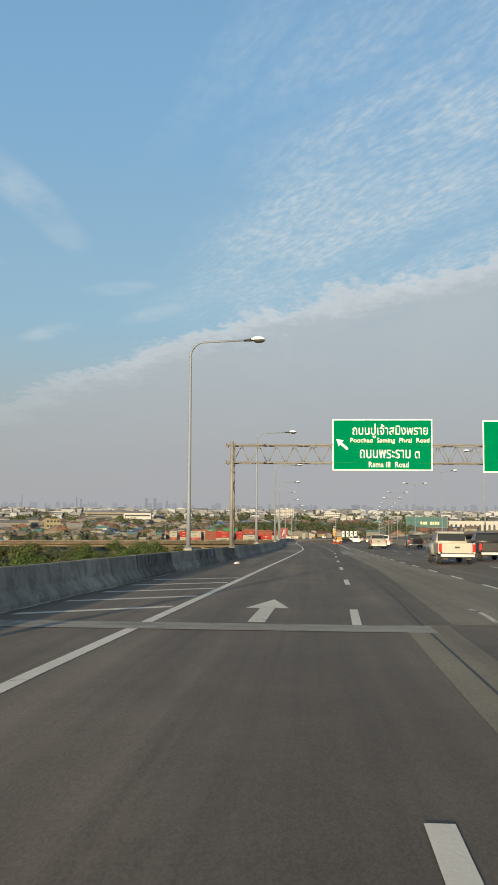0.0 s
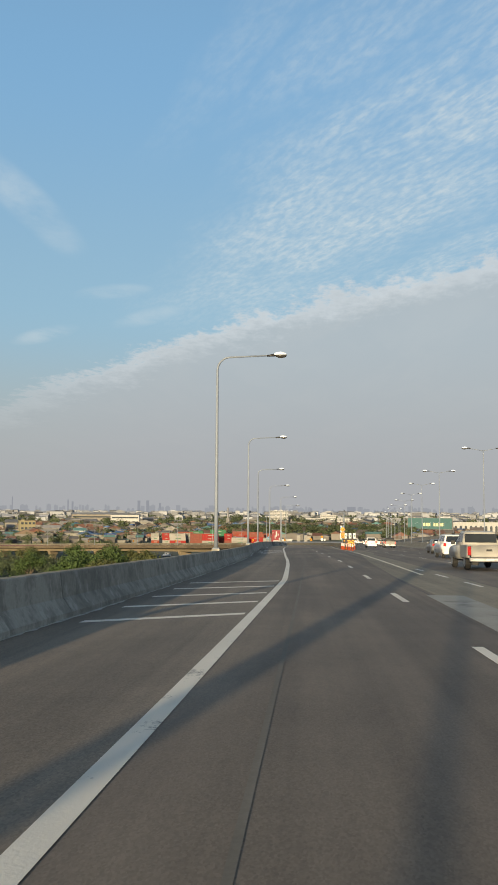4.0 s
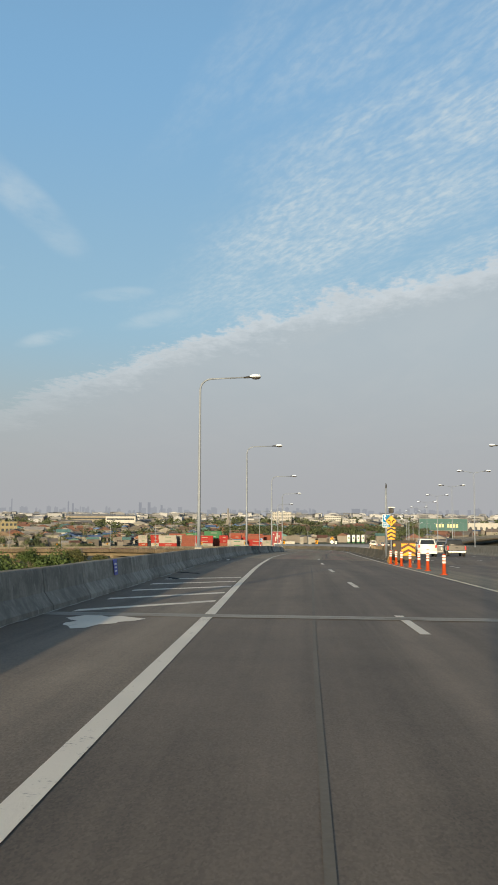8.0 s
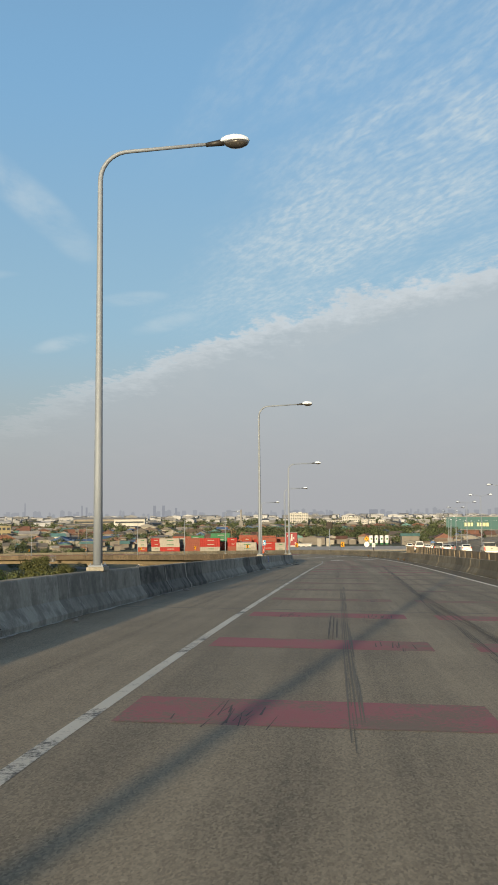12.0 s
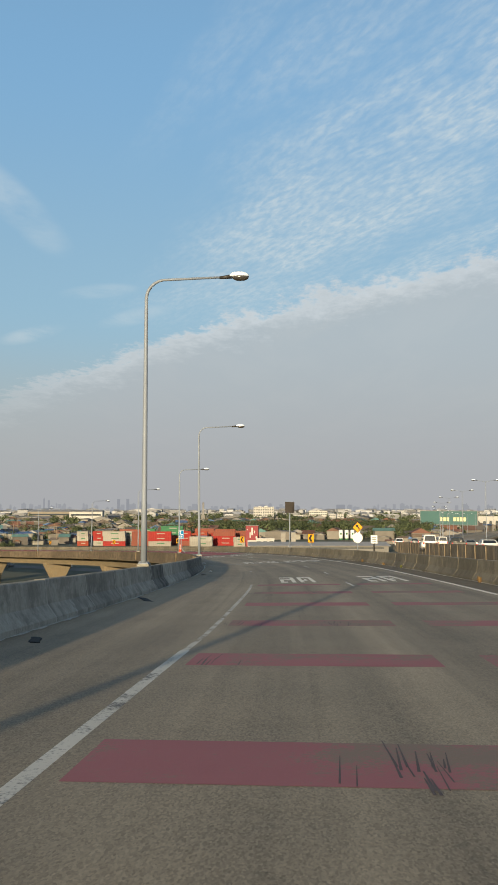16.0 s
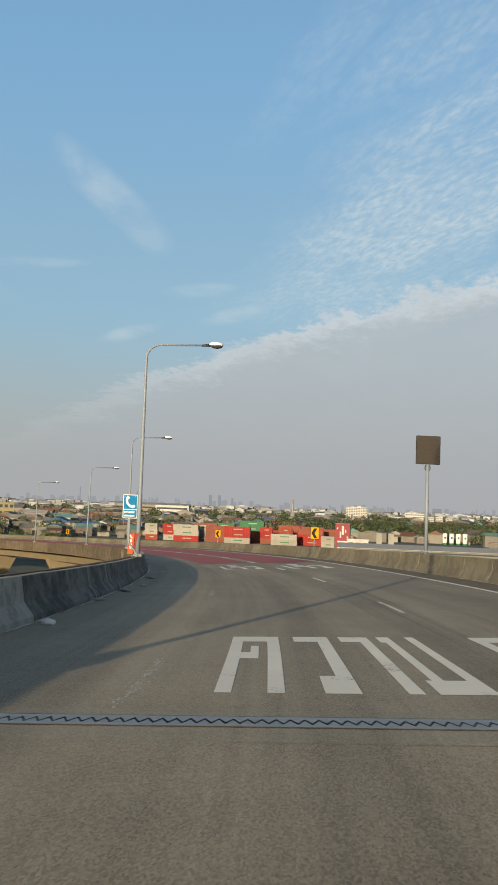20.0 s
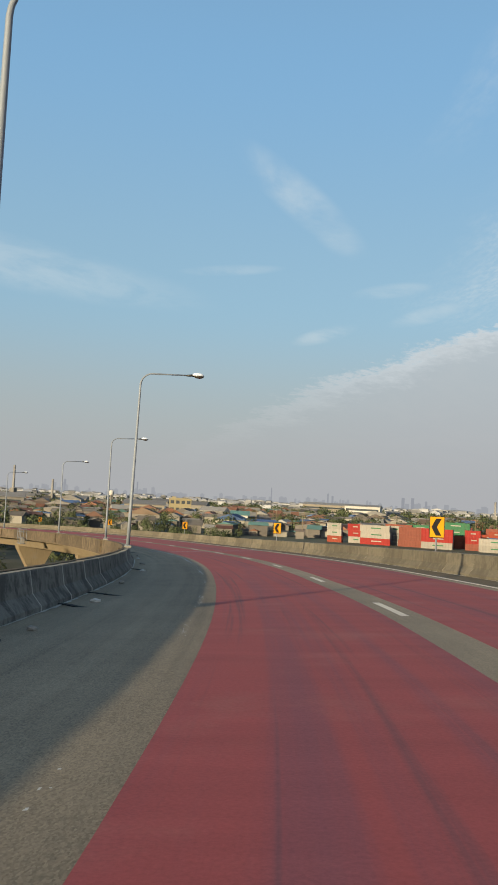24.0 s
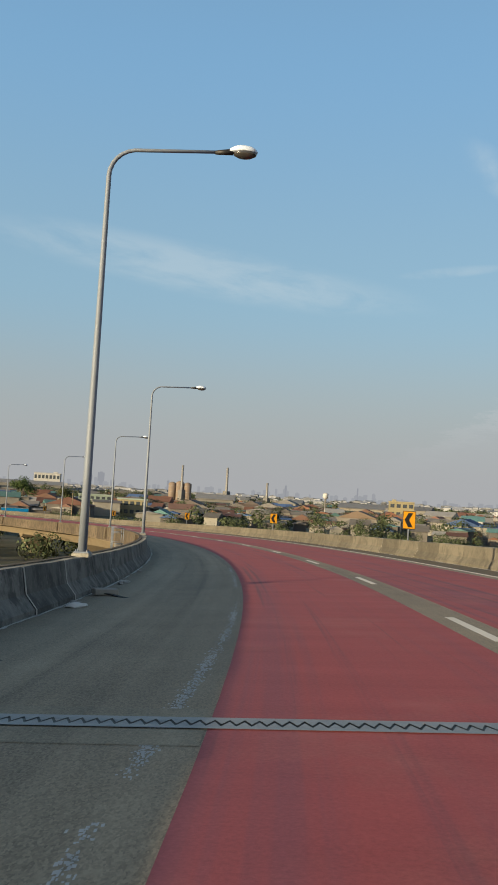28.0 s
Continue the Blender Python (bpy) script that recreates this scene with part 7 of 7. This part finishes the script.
def container(color, x, y, level, turn, long=1.0):
    m = Matrix.Translation((x, y, GROUND_Z + 2.6 * level)) @ Matrix.Rotation(turn, 4, "Z")
    if (color, long) in CONT_PROTO:
        return copy_thing(CONT_PROTO[color, long], m)
    root = thing("container", "corrugated %s steel shipping container in a stack" % color, "container", m, "containers in the yard")
    me = container_mesh(12.2 * long)
    me.materials.append(BOX_MATS[color])
    b = new("box", me)
    b.parent = root
    for sx in (-1, 1):
        bm = B()
        x0 = sx * 1.222
        box(bm, x0 - 0.012, x0 + 0.012, -2.6 * long, 1.6 * long, 1.2, 1.62)
        part("logo_bar", bm, BOX_MATS["white"] if color not in ("white", "brown") else BOX_MATS["green" if color == "white" else "brown"], root)
    for xx in (-0.75, -0.3, 0.3, 0.75):
        bm = B()
        tube(bm, [(xx, -6.14 * long, 0.2), (xx, -6.14 * long, 2.4)], 0.03, 5)
        part("door_bar", bm, M_STEEL, root)
    CONT_PROTO[color, long] = root
    return root


rng = random.Random(9)
STACKS = []
side = radians(90)
# rows seen from the ramp: long sides face it; 0.5 marks the short kind
for x, y, long, cols in ((-111.4, 697, 0.5, ("orange", "white", "white")), (-103.8, 701, 0.5, ("white", "red", "red")), (-94.6, 697, 1, ("red", "white", "white")), (-88.0, 704, 0.5, ("grey", "grey", "white")), (-80.5, 699, 0.8, ("brown", "brown", "brown")), (-69.8, 697, 1, ("white", "red", "red")), (-66.0, 714, 1, ("brown", "brown", "green", "green")), (-57.0, 704, 0.5, ("brown", "red", "red")), (-47.5, 696, 1, ("white", "white")), (-49.0, 712, 0.5, ("green", "blue", "orange")), (-36.0, 706, 1, ("red", "red", "brown")), (-27, 690, 0.5, ("white", "white")), (-31.0, 716, 1, ("red", "brown", "brown"))):
    for lv, c in enumerate(cols):
        container(c, x + rng.uniform(-0.3, 0.3), y, lv, side + rng.uniform(-0.04, 0.04), long)
    STACKS.append((x, y))
container("orange", -160.0, 706.0, 0, 0.05, 0.5)
container("grey", -155.0, 708.0, 0, side, 0.5)
for k in range(46):
    x, y = rng.uniform(-100, -24), rng.uniform(735, 785)
    if any(abs(x - p) < 12.6 and abs(y - q) < 3.2 for p, q in STACKS):
        continue
    STACKS.append((x, y))
    for lv in range(rng.choice((1, 2, 2, 3))):
        container(rng.choice(("red", "orange", "brown", "brown", "red", "brown", "red", "green", "grey")), x, y, lv, side)

# ---- landmarks ----
def block(name, label, category, x, y, w, d, top, wall, floors, cols, turn=0.0, roof=None, pieces_roof=()):
    """A building by its height above sea, with rows of windows on the front."""
    root = thing(name, label, category, Matrix.Translation((x, y, GROUND_Z)) @ Matrix.Rotation(turn, 4, "Z"))
    h = top - GROUND_Z
    bm = B()
    box(bm, -w / 2, w / 2, -d / 2, d / 2, 0, h)
    part("wall", bm, wall, root)
    bm = B()
    box(bm, -w / 2 - 0.3, w / 2 + 0.3, -d / 2 - 0.3, d / 2 + 0.3, h, h + 0.6)
    for u, v, q in pieces_roof:
        box(bm, u * w - w * 0.08, u * w + w * 0.08, -d * 0.2, d * 0.2, h, h + q)
    part("roof", bm, roof or wall, root)
    for f in range(floors):
        z = h * (f + 0.35) / floors
        for i in range(cols):
            cx = -w / 2 + (i + 0.5) * w / cols
            bm = B()
            box(bm, cx - w / cols * 0.32, cx + w / cols * 0.32, -d / 2 - 0.08, -d / 2 + 0.2, z, z + h / floors * 0.45)
            part("window", bm, M_WINDOW, root)
    return root


def hall(name, label, x, y, w, d, top, rise, wall, roof, turn=0.0):
    """A long shed with a low pitched roof, ridge across the view."""
    root = thing(name, label, "warehouse", Matrix.Translation((x, y, GROUND_Z)) @ Matrix.Rotation(turn, 4, "Z"))
    h = top - GROUND_Z
    bm = B()
    box(bm, -w / 2, w / 2, -d / 2, d / 2, 0, h)
    part("wall", bm, wall, root)
    bm = B()
    m = Matrix.Rotation(radians(90), 4, "Z")
    prism(bm, [(-d / 2 - 1, h - 0.2), (d / 2 + 1, h - 0.2), (d / 2 + 1, h), (0, h + rise), (-d / 2 - 1, h)], -w / 2 - 1, w / 2 + 1)
    bmesh.ops.transform(bm, matrix=m, verts=bm.verts)
    part("roof", bm, roof, root)
    bm = B()
    box(bm, -w / 2 + 2, w / 2 - 2, -d / 2 - 0.1, -d / 2 + 0.1, h * 0.62, h * 0.78)
    part("light_strip", bm, M_WINDOW, root)
    return root


block("hotel_block", "white ten-storey slab building far off", "building", -52, 1850, 38, 16, -3.5, W_WALLS[1], 8, 9, pieces_roof=((0.1, 0, 2.5), (-0.2, 0, 1.6)))
block("white_block", "white office building with a stepped top", "building", 46, 1710, 30, 20, -11, W_WALLS[1], 4, 8, pieces_roof=((0.0, 0, 2.0),))
block("white_block", "long low white building far off", "building", 22, 1640, 36, 20, -17, W_WALLS[1], 3, 10)
for k, (x, t) in enumerate(((60, -15.5), (72, -14.5), (86, -16), (97, -17))):
    block("cream_block", "cream apartment block far off", "building", x, 1500, 9.5, 14, t, W_WALLS[1], 5, 4)
for k in range(4):
    bm = B()
    bmesh.ops.create_cone(bm, cap_ends=True, segments=20, radius1=1.25, radius2=1.25, depth=6.4)
    bmesh.ops.transform(bm, matrix=Matrix.Translation((0, 0, 3.2)), verts=bm.verts)
    root = thing("tank", "white upright storage tank with a green foot", "tank", Matrix.Translation((32 + 3.7 * k, 795, GROUND_Z)), "row of four tanks")
    part("shell", bm, M_SIGN_WHITE, root, "", True)
    bm = B()
    box(bm, -0.5, 0.5, -1.3, -1.2, 3.4, 4.6, 0.05)
    part("mark", bm, BOX_MATS["green"], root)
    bm = B()
    bmesh.ops.create_cone(bm, cap_ends=True, segments=20, radius1=1.3, radius2=1.3, depth=1.0)
    bmesh.ops.transform(bm, matrix=Matrix.Translation((0, 0, 0.5)), verts=bm.verts)
    part("foot", bm, BOX_MATS["green"], root)
hall("grey_hall", "long low grey-roofed hall beside the ramp", 12, 640, 62, 26, -23.6, 1.3, W_WALLS[2], W_ROOFS[5], radians(3))
rb = thing("red_building", "tall dark red gate building with white marks", "building", Matrix.Translation((-20, 684, GROUND_Z)))
rh = -15.8 - GROUND_Z
bm = B()
box(bm, -3.2, 3.2, -4, 4, 0.0, rh, 0.05)
part("wall", bm, mat("dark_red_cladding", (0.17, 0.009, 0.017), 0.6, 0, 0.15, 0.6, 8), rb)
bm = B()
box(bm, -3.4, 3.4, -4.2, 4.2, rh, rh + 0.25, 0.04)
part("roof", bm, W_WALLS[2], rb)
for x, z0, z1, w in ((-0.9, 0.46, 0.70, 0.6), (0.1, 0.58, 0.92, 0.9), (1.3, 0.66, 0.78, 0.6), (-2.3, 0.80, 0.86, 0.5), (2.2, 0.44, 0.52, 0.7)):
    bm = B()
    box(bm, x - w / 2, x + w / 2, -4.08, -4.0, rh * z0, rh * z1, 0.02)
    part("white_mark", bm, W_WALLS[1], rb)
bm = B()
box(bm, -2.2, 2.2, -4.10, -4.0, 0.0, rh * 0.34, 0.02)
gate = part("gate", bm, W_WALLS[1], rb, "white roller gate")
for z in (0.08, 0.16, 0.24):
    bm = B()
    box(bm, -2.1, 2.1, -4.14, -4.10, rh * z, rh * z + 0.1)
    part("slat", bm, W_WALLS[2], gate)
block("gate_house", "white low gate house", "building", -13, 676, 9, 6, -22.5, W_WALLS[1], 1, 3)
for k in range(6):
    container("white", -4 + (k % 2) * 5.2, 688 + 0.1 * k, k // 2, 0.0)
container("orange", 6.5, 690, 0, side)
hall("pale_hall", "long pale warehouse far off", -395, 1640, 80, 40, -11.5, 3.5, W_WALLS[0], W_ROOFS[5], radians(12))
hall("pale_hall", "pale warehouse with a raised roof far off", -305, 1500, 48, 30, -11.0, 2.5, W_WALLS[1], W_ROOFS[5], radians(8))
hall("grey_gable", "grey gabled sheet-roofed hall", -240, 860, 15, 14, -19.5, 2.6, W_WALLS[2], W_ROOFS[5], radians(10))
hall("teal_hall", "white hall with a teal roof", -197, 800, 9, 8, -20.0, 2.2, W_WALLS[1], W_ROOFS[3], radians(20))
block("cream_factory", "cream factory building with a lift tower", "factory", -263, 856, 14, 10, -13.2, W_WALLS[4], 3, 4, radians(30), pieces_roof=((-0.3, 0, 1.6),))
block("green_block", "pale green three-storey building", "building", -352, 702, 16, 9, -18.6, W_WALLS[3], 3, 6, radians(48))
block("yellow_block", "yellow two-storey building with a green roof", "building", -318, 694, 13.5, 9, -19.4, W_WALLS[4], 2, 5, radians(42), W_WALLS[3])
block("big_white_plant", "large white factory on a rise", "factory", -727, 983, 26, 18, -3.5, W_WALLS[1], 3, 7, radians(45), pieces_roof=((0.3, 0, 2.0),))
hall("big_shed", "wide low grey factory shed", -700, 940, 60, 30, -15, 3.5, W_WALLS[2], W_ROOFS[5], radians(45))
hall("big_shed", "wide grey arched shed", -420, 880, 26, 20, -18, 3.5, W_WALLS[2], W_ROOFS[0], radians(35))
hall("big_shed", "grey gabled factory shed roof", -330, 930, 30, 22, -18.5, 3.2, W_WALLS[0], W_ROOFS[0], radians(28))


def silo(x, y, r, top, label, material):
    h = top - GROUND_Z
    root = thing("silo", label, "silo", Matrix.Translation((x, y, GROUND_Z)), "factory silos")
    bm = B()
    tube(bm, [(0, 0, 0), (0, 0, h), (0, 0, h + r * 0.35)], [r, r, r * 0.25], 18)
    part("shell", bm, material, root, "", True)
    for k in range(4):
        bm = B()
        tube(bm, [(0, 0, h * (k + 0.5) / 4), (0, 0, h * (k + 0.5) / 4 + 0.3)], r * 1.02, 18)
        part("ring", bm, M_STEEL_OLD, root)


def chimney(x, y, top, r, label):
    h = top - GROUND_Z
    root = thing("chimney", label, "chimney", Matrix.Translation((x, y, GROUND_Z)), "factory chimneys")
    bm = B()
    tube(bm, [(0, 0, 0), (0, 0, h * 0.45), (0, 0, h)], [r * 1.3, r * 1.1, r], 12)
    part("shaft", bm, M_STEEL_OLD, root, "", True)
    bm = B()
    box(bm, -r * 2.2, r * 2.2, -r * 2.2, r * 2.2, 0, h * 0.42)
    part("foot", bm, W_WALLS[2], root)


for k in range(3):
    silo(-508 + 6.5 * k, 931 + 2 * k, 3.2, -7.5 + (k % 2), "tall brown factory silo", mat("silo_brown", (0.20, 0.155, 0.12), 0.8, 0, 0.2, 0.4, 5, 0))
chimney(-497, 930, 7.5, 0.9, "steel lattice mast on the silos")
chimney(-533, 1034, 11, 1.1, "dark steel factory chimney")
chimney(-561, 1138, 0.5, 1.2, "slim dark factory chimney")
chimney(-120, 1400, 2, 1.2, "slim far factory chimney")
root = thing("water_tower", "white water tower on a slim shaft", "water tower", Matrix.Translation((-360, 930, GROUND_Z)))
bm = B()
tube(bm, [(0, 0, 0), (0, 0, 14)], [0.9, 0.7], 10)
part("shaft", bm, W_WALLS[2], root)
bm = B()
tube(bm, [(0, 0, 13.5), (0, 0, 14.5), (0, 0, 17.2), (0, 0, 18)], [0.8, 2.0, 2.0, 0.6], 16)
part("tank", bm, W_WALLS[1], root, "", True)

# billboard
bb = thing("billboard", "teal roadside billboard on steel legs", "billboard", Matrix.Translation((131, 962, GROUND_Z)) @ Matrix.Rotation(radians(-40), 4, "Z"))
M_TEAL = mat("teal_vinyl", (0.062, 0.135, 0.135), 0.6, 0, 0.12, 0.1, 2, 0)
bm = B()
box(bm, -27, 27, 0, 0.8, 6.5, 18.6, 0.05)
pn = part("panel", bm, M_STEEL_OLD, bb)
bm = B()
box(bm, -26.5, 26.5, -0.1, 0, 7.0, 18.1)
part("face", bm, M_TEAL, pn)
bm = B()
for k in range(8):
    if k != 3:
        box(bm, -7.5 + 3.1 * k, -5.2 + 3.1 * k, -0.16, -0.1, 9.8, 13.0)
part("text_bars", bm, mat("pale_vinyl", (0.62, 0.60, 0.36), 0.6), pn)
for x in (-22, -11, 0, 11, 22):
    bar("leg", (x, 0.5, 0), (x, 0.5, 7), 0.45, M_STEEL_OLD, bb, 8)
arc = thing("arcade_building", "long white building with tall dark arches", "building", Matrix.Translation((196, 1020, GROUND_Z)) @ Matrix.Rotation(radians(-12), 4, "Z"))
bm = B()
box(bm, -30, 30, -8, 8, 0, 13.5)
part("wall", bm, W_WALLS[1], arc)
for k in range(11):
    bm = B()
    x = -27 + 5.4 * k
    prism(bm, [(x - 1.3, 2), (x + 1.3, 2), (x + 1.3, 8), (x + 0.8, 9.4), (x - 0.8, 9.4), (x - 1.3, 8)], -8.2, -7.8)
    part("arch", bm, M_WINDOW, arc)

bb2 = thing("blue_board", "long blue sign board on short steel posts", "sign board", Matrix.Translation((-198.4, 535.4, GROUND_Z)) @ Matrix.Rotation(radians(52), 4, "Z"))
bm = B()
box(bm, -3.1, 3.1, 0.0, 0.25, 5.2, 6.5, 0.03)
pn = part("panel", bm, M_STEEL_OLD, bb2)
bm = B()
box(bm, -3.0, 3.0, -0.05, 0.0, 5.28, 6.42)
part("face", bm, M_BLUE, pn)
for x in (-2.4, 2.4):
    bar("post", (x, 0.12, 0), (x, 0.12, 5.3), 0.12, M_STEEL_OLD, bb2, 8)
plant(1, -394, 691, 1.42, 0.7)
plant(0, -372, 700, 1.2, 2.1)

# ---- utility poles in the district ----
rng = random.Random(17)
first = None
for k in range(26):
    x, y = polar(rng.uniform(250, 620), rng.uniform(-6, 66))
    if near_ramp(x, y, 14):
        continue
    m = Matrix.Translation((x, y, GROUND_Z)) @ Matrix.Rotation(rng.uniform(0, 3), 4, "Z")
    if first:
        copy_thing(first, m)
        continue
    first = thing("utility_pole", "grey concrete utility pole with a cross arm", "utility pole", m, "poles in the district")
    bm = B()
    tube(bm, [(0, 0, 0), (0, 0, 11)], [0.17, 0.11], 8)
    part("shaft", bm, M_CONC_CLEAN, first)
    bm = B()
    box(bm, -1.0, 1.0, -0.06, 0.06, 10.1, 10.25)
    part("cross_arm", bm, M_STEEL_OLD, first)

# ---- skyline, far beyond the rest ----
# the towers glow unlit in the haze's colour; the darker tone for less haze
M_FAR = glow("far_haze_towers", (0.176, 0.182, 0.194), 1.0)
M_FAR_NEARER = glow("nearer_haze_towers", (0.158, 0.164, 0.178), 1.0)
rng = random.Random(77)
sky = thing("skyline", "pale hazy towers of the distant city", "skyline", kind="structure")
far = [(rng.uniform(-24, 78), rng.uniform(-0.1, 0.36), rng.uniform(7, 24), M_FAR) for _ in range(420)]
# clusters: bearing and rise of the tallest, in degrees, and how many
for a, e, n in ((10.7, 0.55, 9), (4.5, 0.25, 7), (15.7, 0.45, 4), (0.2, 0.14, 5), (-6.2, -0.02, 4), (22.8, 0.45, 6), (28.4, 0.6, 6), (33.0, 0.6, 7), (44.9, 0.7, 8), (40.6, 0.55, 5), (48.9, 0.25, 5), (56.0, 0.3, 5), (19.7, 0.45, 4)):
    for _ in range(n):
        far.append((a + rng.gauss(0, 0.9), e * rng.uniform(0.1, 0.85), rng.uniform(9, 26), M_FAR))
far += [(a, e, w, M_FAR_NEARER) for a, e, w in ((-3.55, 0.30, 42), (-4.18, 0.29, 20), (11.2, 0.66, 14), (10.6, 0.67, 14), (9.75, 0.5, 10), (15.7, 0.57, 9), (28.4, 0.82, 6), (19.67, 0.85, 5), (16.0, 0.68, 7), (44.9, 0.88, 30), (45.6, 0.7, 22), (40.6, 0.62, 10), (33.0, 0.74, 9), (0.6, 0.15, 24), (-0.7, 0.18, 22), (-5.75, -0.02, 20), (-6.5, -0.04, 26))]
for a, e, w, m_far in far:
    x, y = -20 - 4150 * math.sin(radians(a)), 200 + 4150 * math.cos(radians(a))
    h = -7 + 4150 * math.tan(radians(e)) - GROUND_Z + 1
    bm = B()
    box(bm, -w / 2, w / 2, -15, 15, 0, h)
    if rng.random() < 0.4:
        box(bm, -w / 5, w / 5, -8, 8, h, h + 4)
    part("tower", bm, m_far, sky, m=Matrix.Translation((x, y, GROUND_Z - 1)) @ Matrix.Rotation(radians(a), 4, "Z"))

# ---- barriers last ----
barrier("barrier_left", "stained grey precast concrete barrier along the ramp", -40, 754, LEFT_BASE, False)
barrier("barrier_right", "sunlit grey precast concrete barrier on the outer side", NOSE, 754, RIGHT_BASE, True)
curb_line("trim_left", -40, 754, LEFT_BASE, 1, "pale uneven mortar foot along the barrier")
curb_line("trim_right", NOSE, 754, RIGHT_BASE, -1, "pale uneven mortar foot along the barrier")
tagged(strip("gutter", NOSE + 2, 754, lambda s: along(RIGHT_LINE, s) + 0.14, lambda s: along(RIGHT_BASE, s) - 0.1, M_DIRT, 0.0062, 1.0), "brown dust and grit along the barrier foot", "dirt", kind="structure")


# ---- weeds and rubber scraps by the barriers ----
M_DRY = mat("dry_weed", (0.17, 0.105, 0.04), 0.85, 0, 0.35, 3, 20, 0.0, rnd=0.3)
M_WEED = mat("green_weed", (0.12, 0.13, 0.04), 0.85, 0, 0.35, 3, 20, 0.0, rnd=0.3)
rng = random.Random(61)


def weed(s, d, size, material, label):
    verts, faces = [], []
    for _ in range(46):
        a, r, h = rng.uniform(0, math.tau), size * rng.uniform(0.2, 1.0), size * rng.uniform(0.5, 1.3)
        p = Vector((rng.uniform(-0.05, 0.05), rng.uniform(-0.05, 0.05), 0))
        tip = p + Vector((r * math.cos(a) * 0.8, r * math.sin(a), h))
        side = Vector((-math.sin(a), math.cos(a), 0)) * size * 0.07
        mid = (p + tip) / 2 + Vector((0, 0, h * 0.22))
        i = len(verts)
        verts += [p - side * 0.5, p + side * 0.5, mid + side, mid - side, tip]
        faces += [(i, i + 1, i + 2, i + 3), (i + 3, i + 2, i + 4)]
    root = thing("weed", label, "weed", stand(s, d, 0.012), "weeds by the barrier")
    mesh_part("blades", verts, faces, material, root)


for s, k, dry in ((269.3, 0.17, True), (274.6, 0.19, True), (291.0, 0.14, False), (296.5, 0.13, True), (304.1, 0.17, True)):
    weed(s, along(RIGHT_BASE, s) - 0.12, k, M_DRY if dry else M_WEED, "dry orange-brown weed tuft at the barrier foot" if dry else "small green weed at the barrier foot")
for s in (152.5, 157.0, 239.0, 245.5, 253.8, 257.0, 266.5, 326.2, 335.0, 367.0, 372.3, 378.3, 381.6, 396.5, 424.8, 429.6, 438.0):
    bm = B()
    n = 7
    w, l = rng.uniform(0.05, 0.10), rng.uniform(0.25, 0.6)
    ring = []
    for k in range(2 * n):
        u = (k if k < n else 2 * n - 1 - k) / (n - 1) - 0.5
        ring.append((w * (1 if k < n else -1) * (1 - 2.6 * u * u) + 0.06 * math.sin(5 * u), l * u * 2))
    bot = [bm.verts.new((x, y, 0.0)) for x, y in ring]
    top = [bm.verts.new((x, y, 0.018)) for x, y in ring]
    bm.faces.new(top)
    bm.faces.new(list(reversed(bot)))
    for i in range(2 * n):
        j = (i + 1) % (2 * n)
        bm.faces.new((bot[i], bot[j], top[j], top[i]))
    bmesh.ops.recalc_face_normals(bm, faces=bm.faces)
    ob = part("rubber_scrap", bm, M_RUBBER, m=stand(s, along(LEFT_BASE, s) + rng.uniform(0.35, 0.75), 0.012, rng.uniform(20, 80)))
    tagged(ob, "torn black strip of tyre rubber on the shoulder", "debris", "rubber scraps on the shoulder")
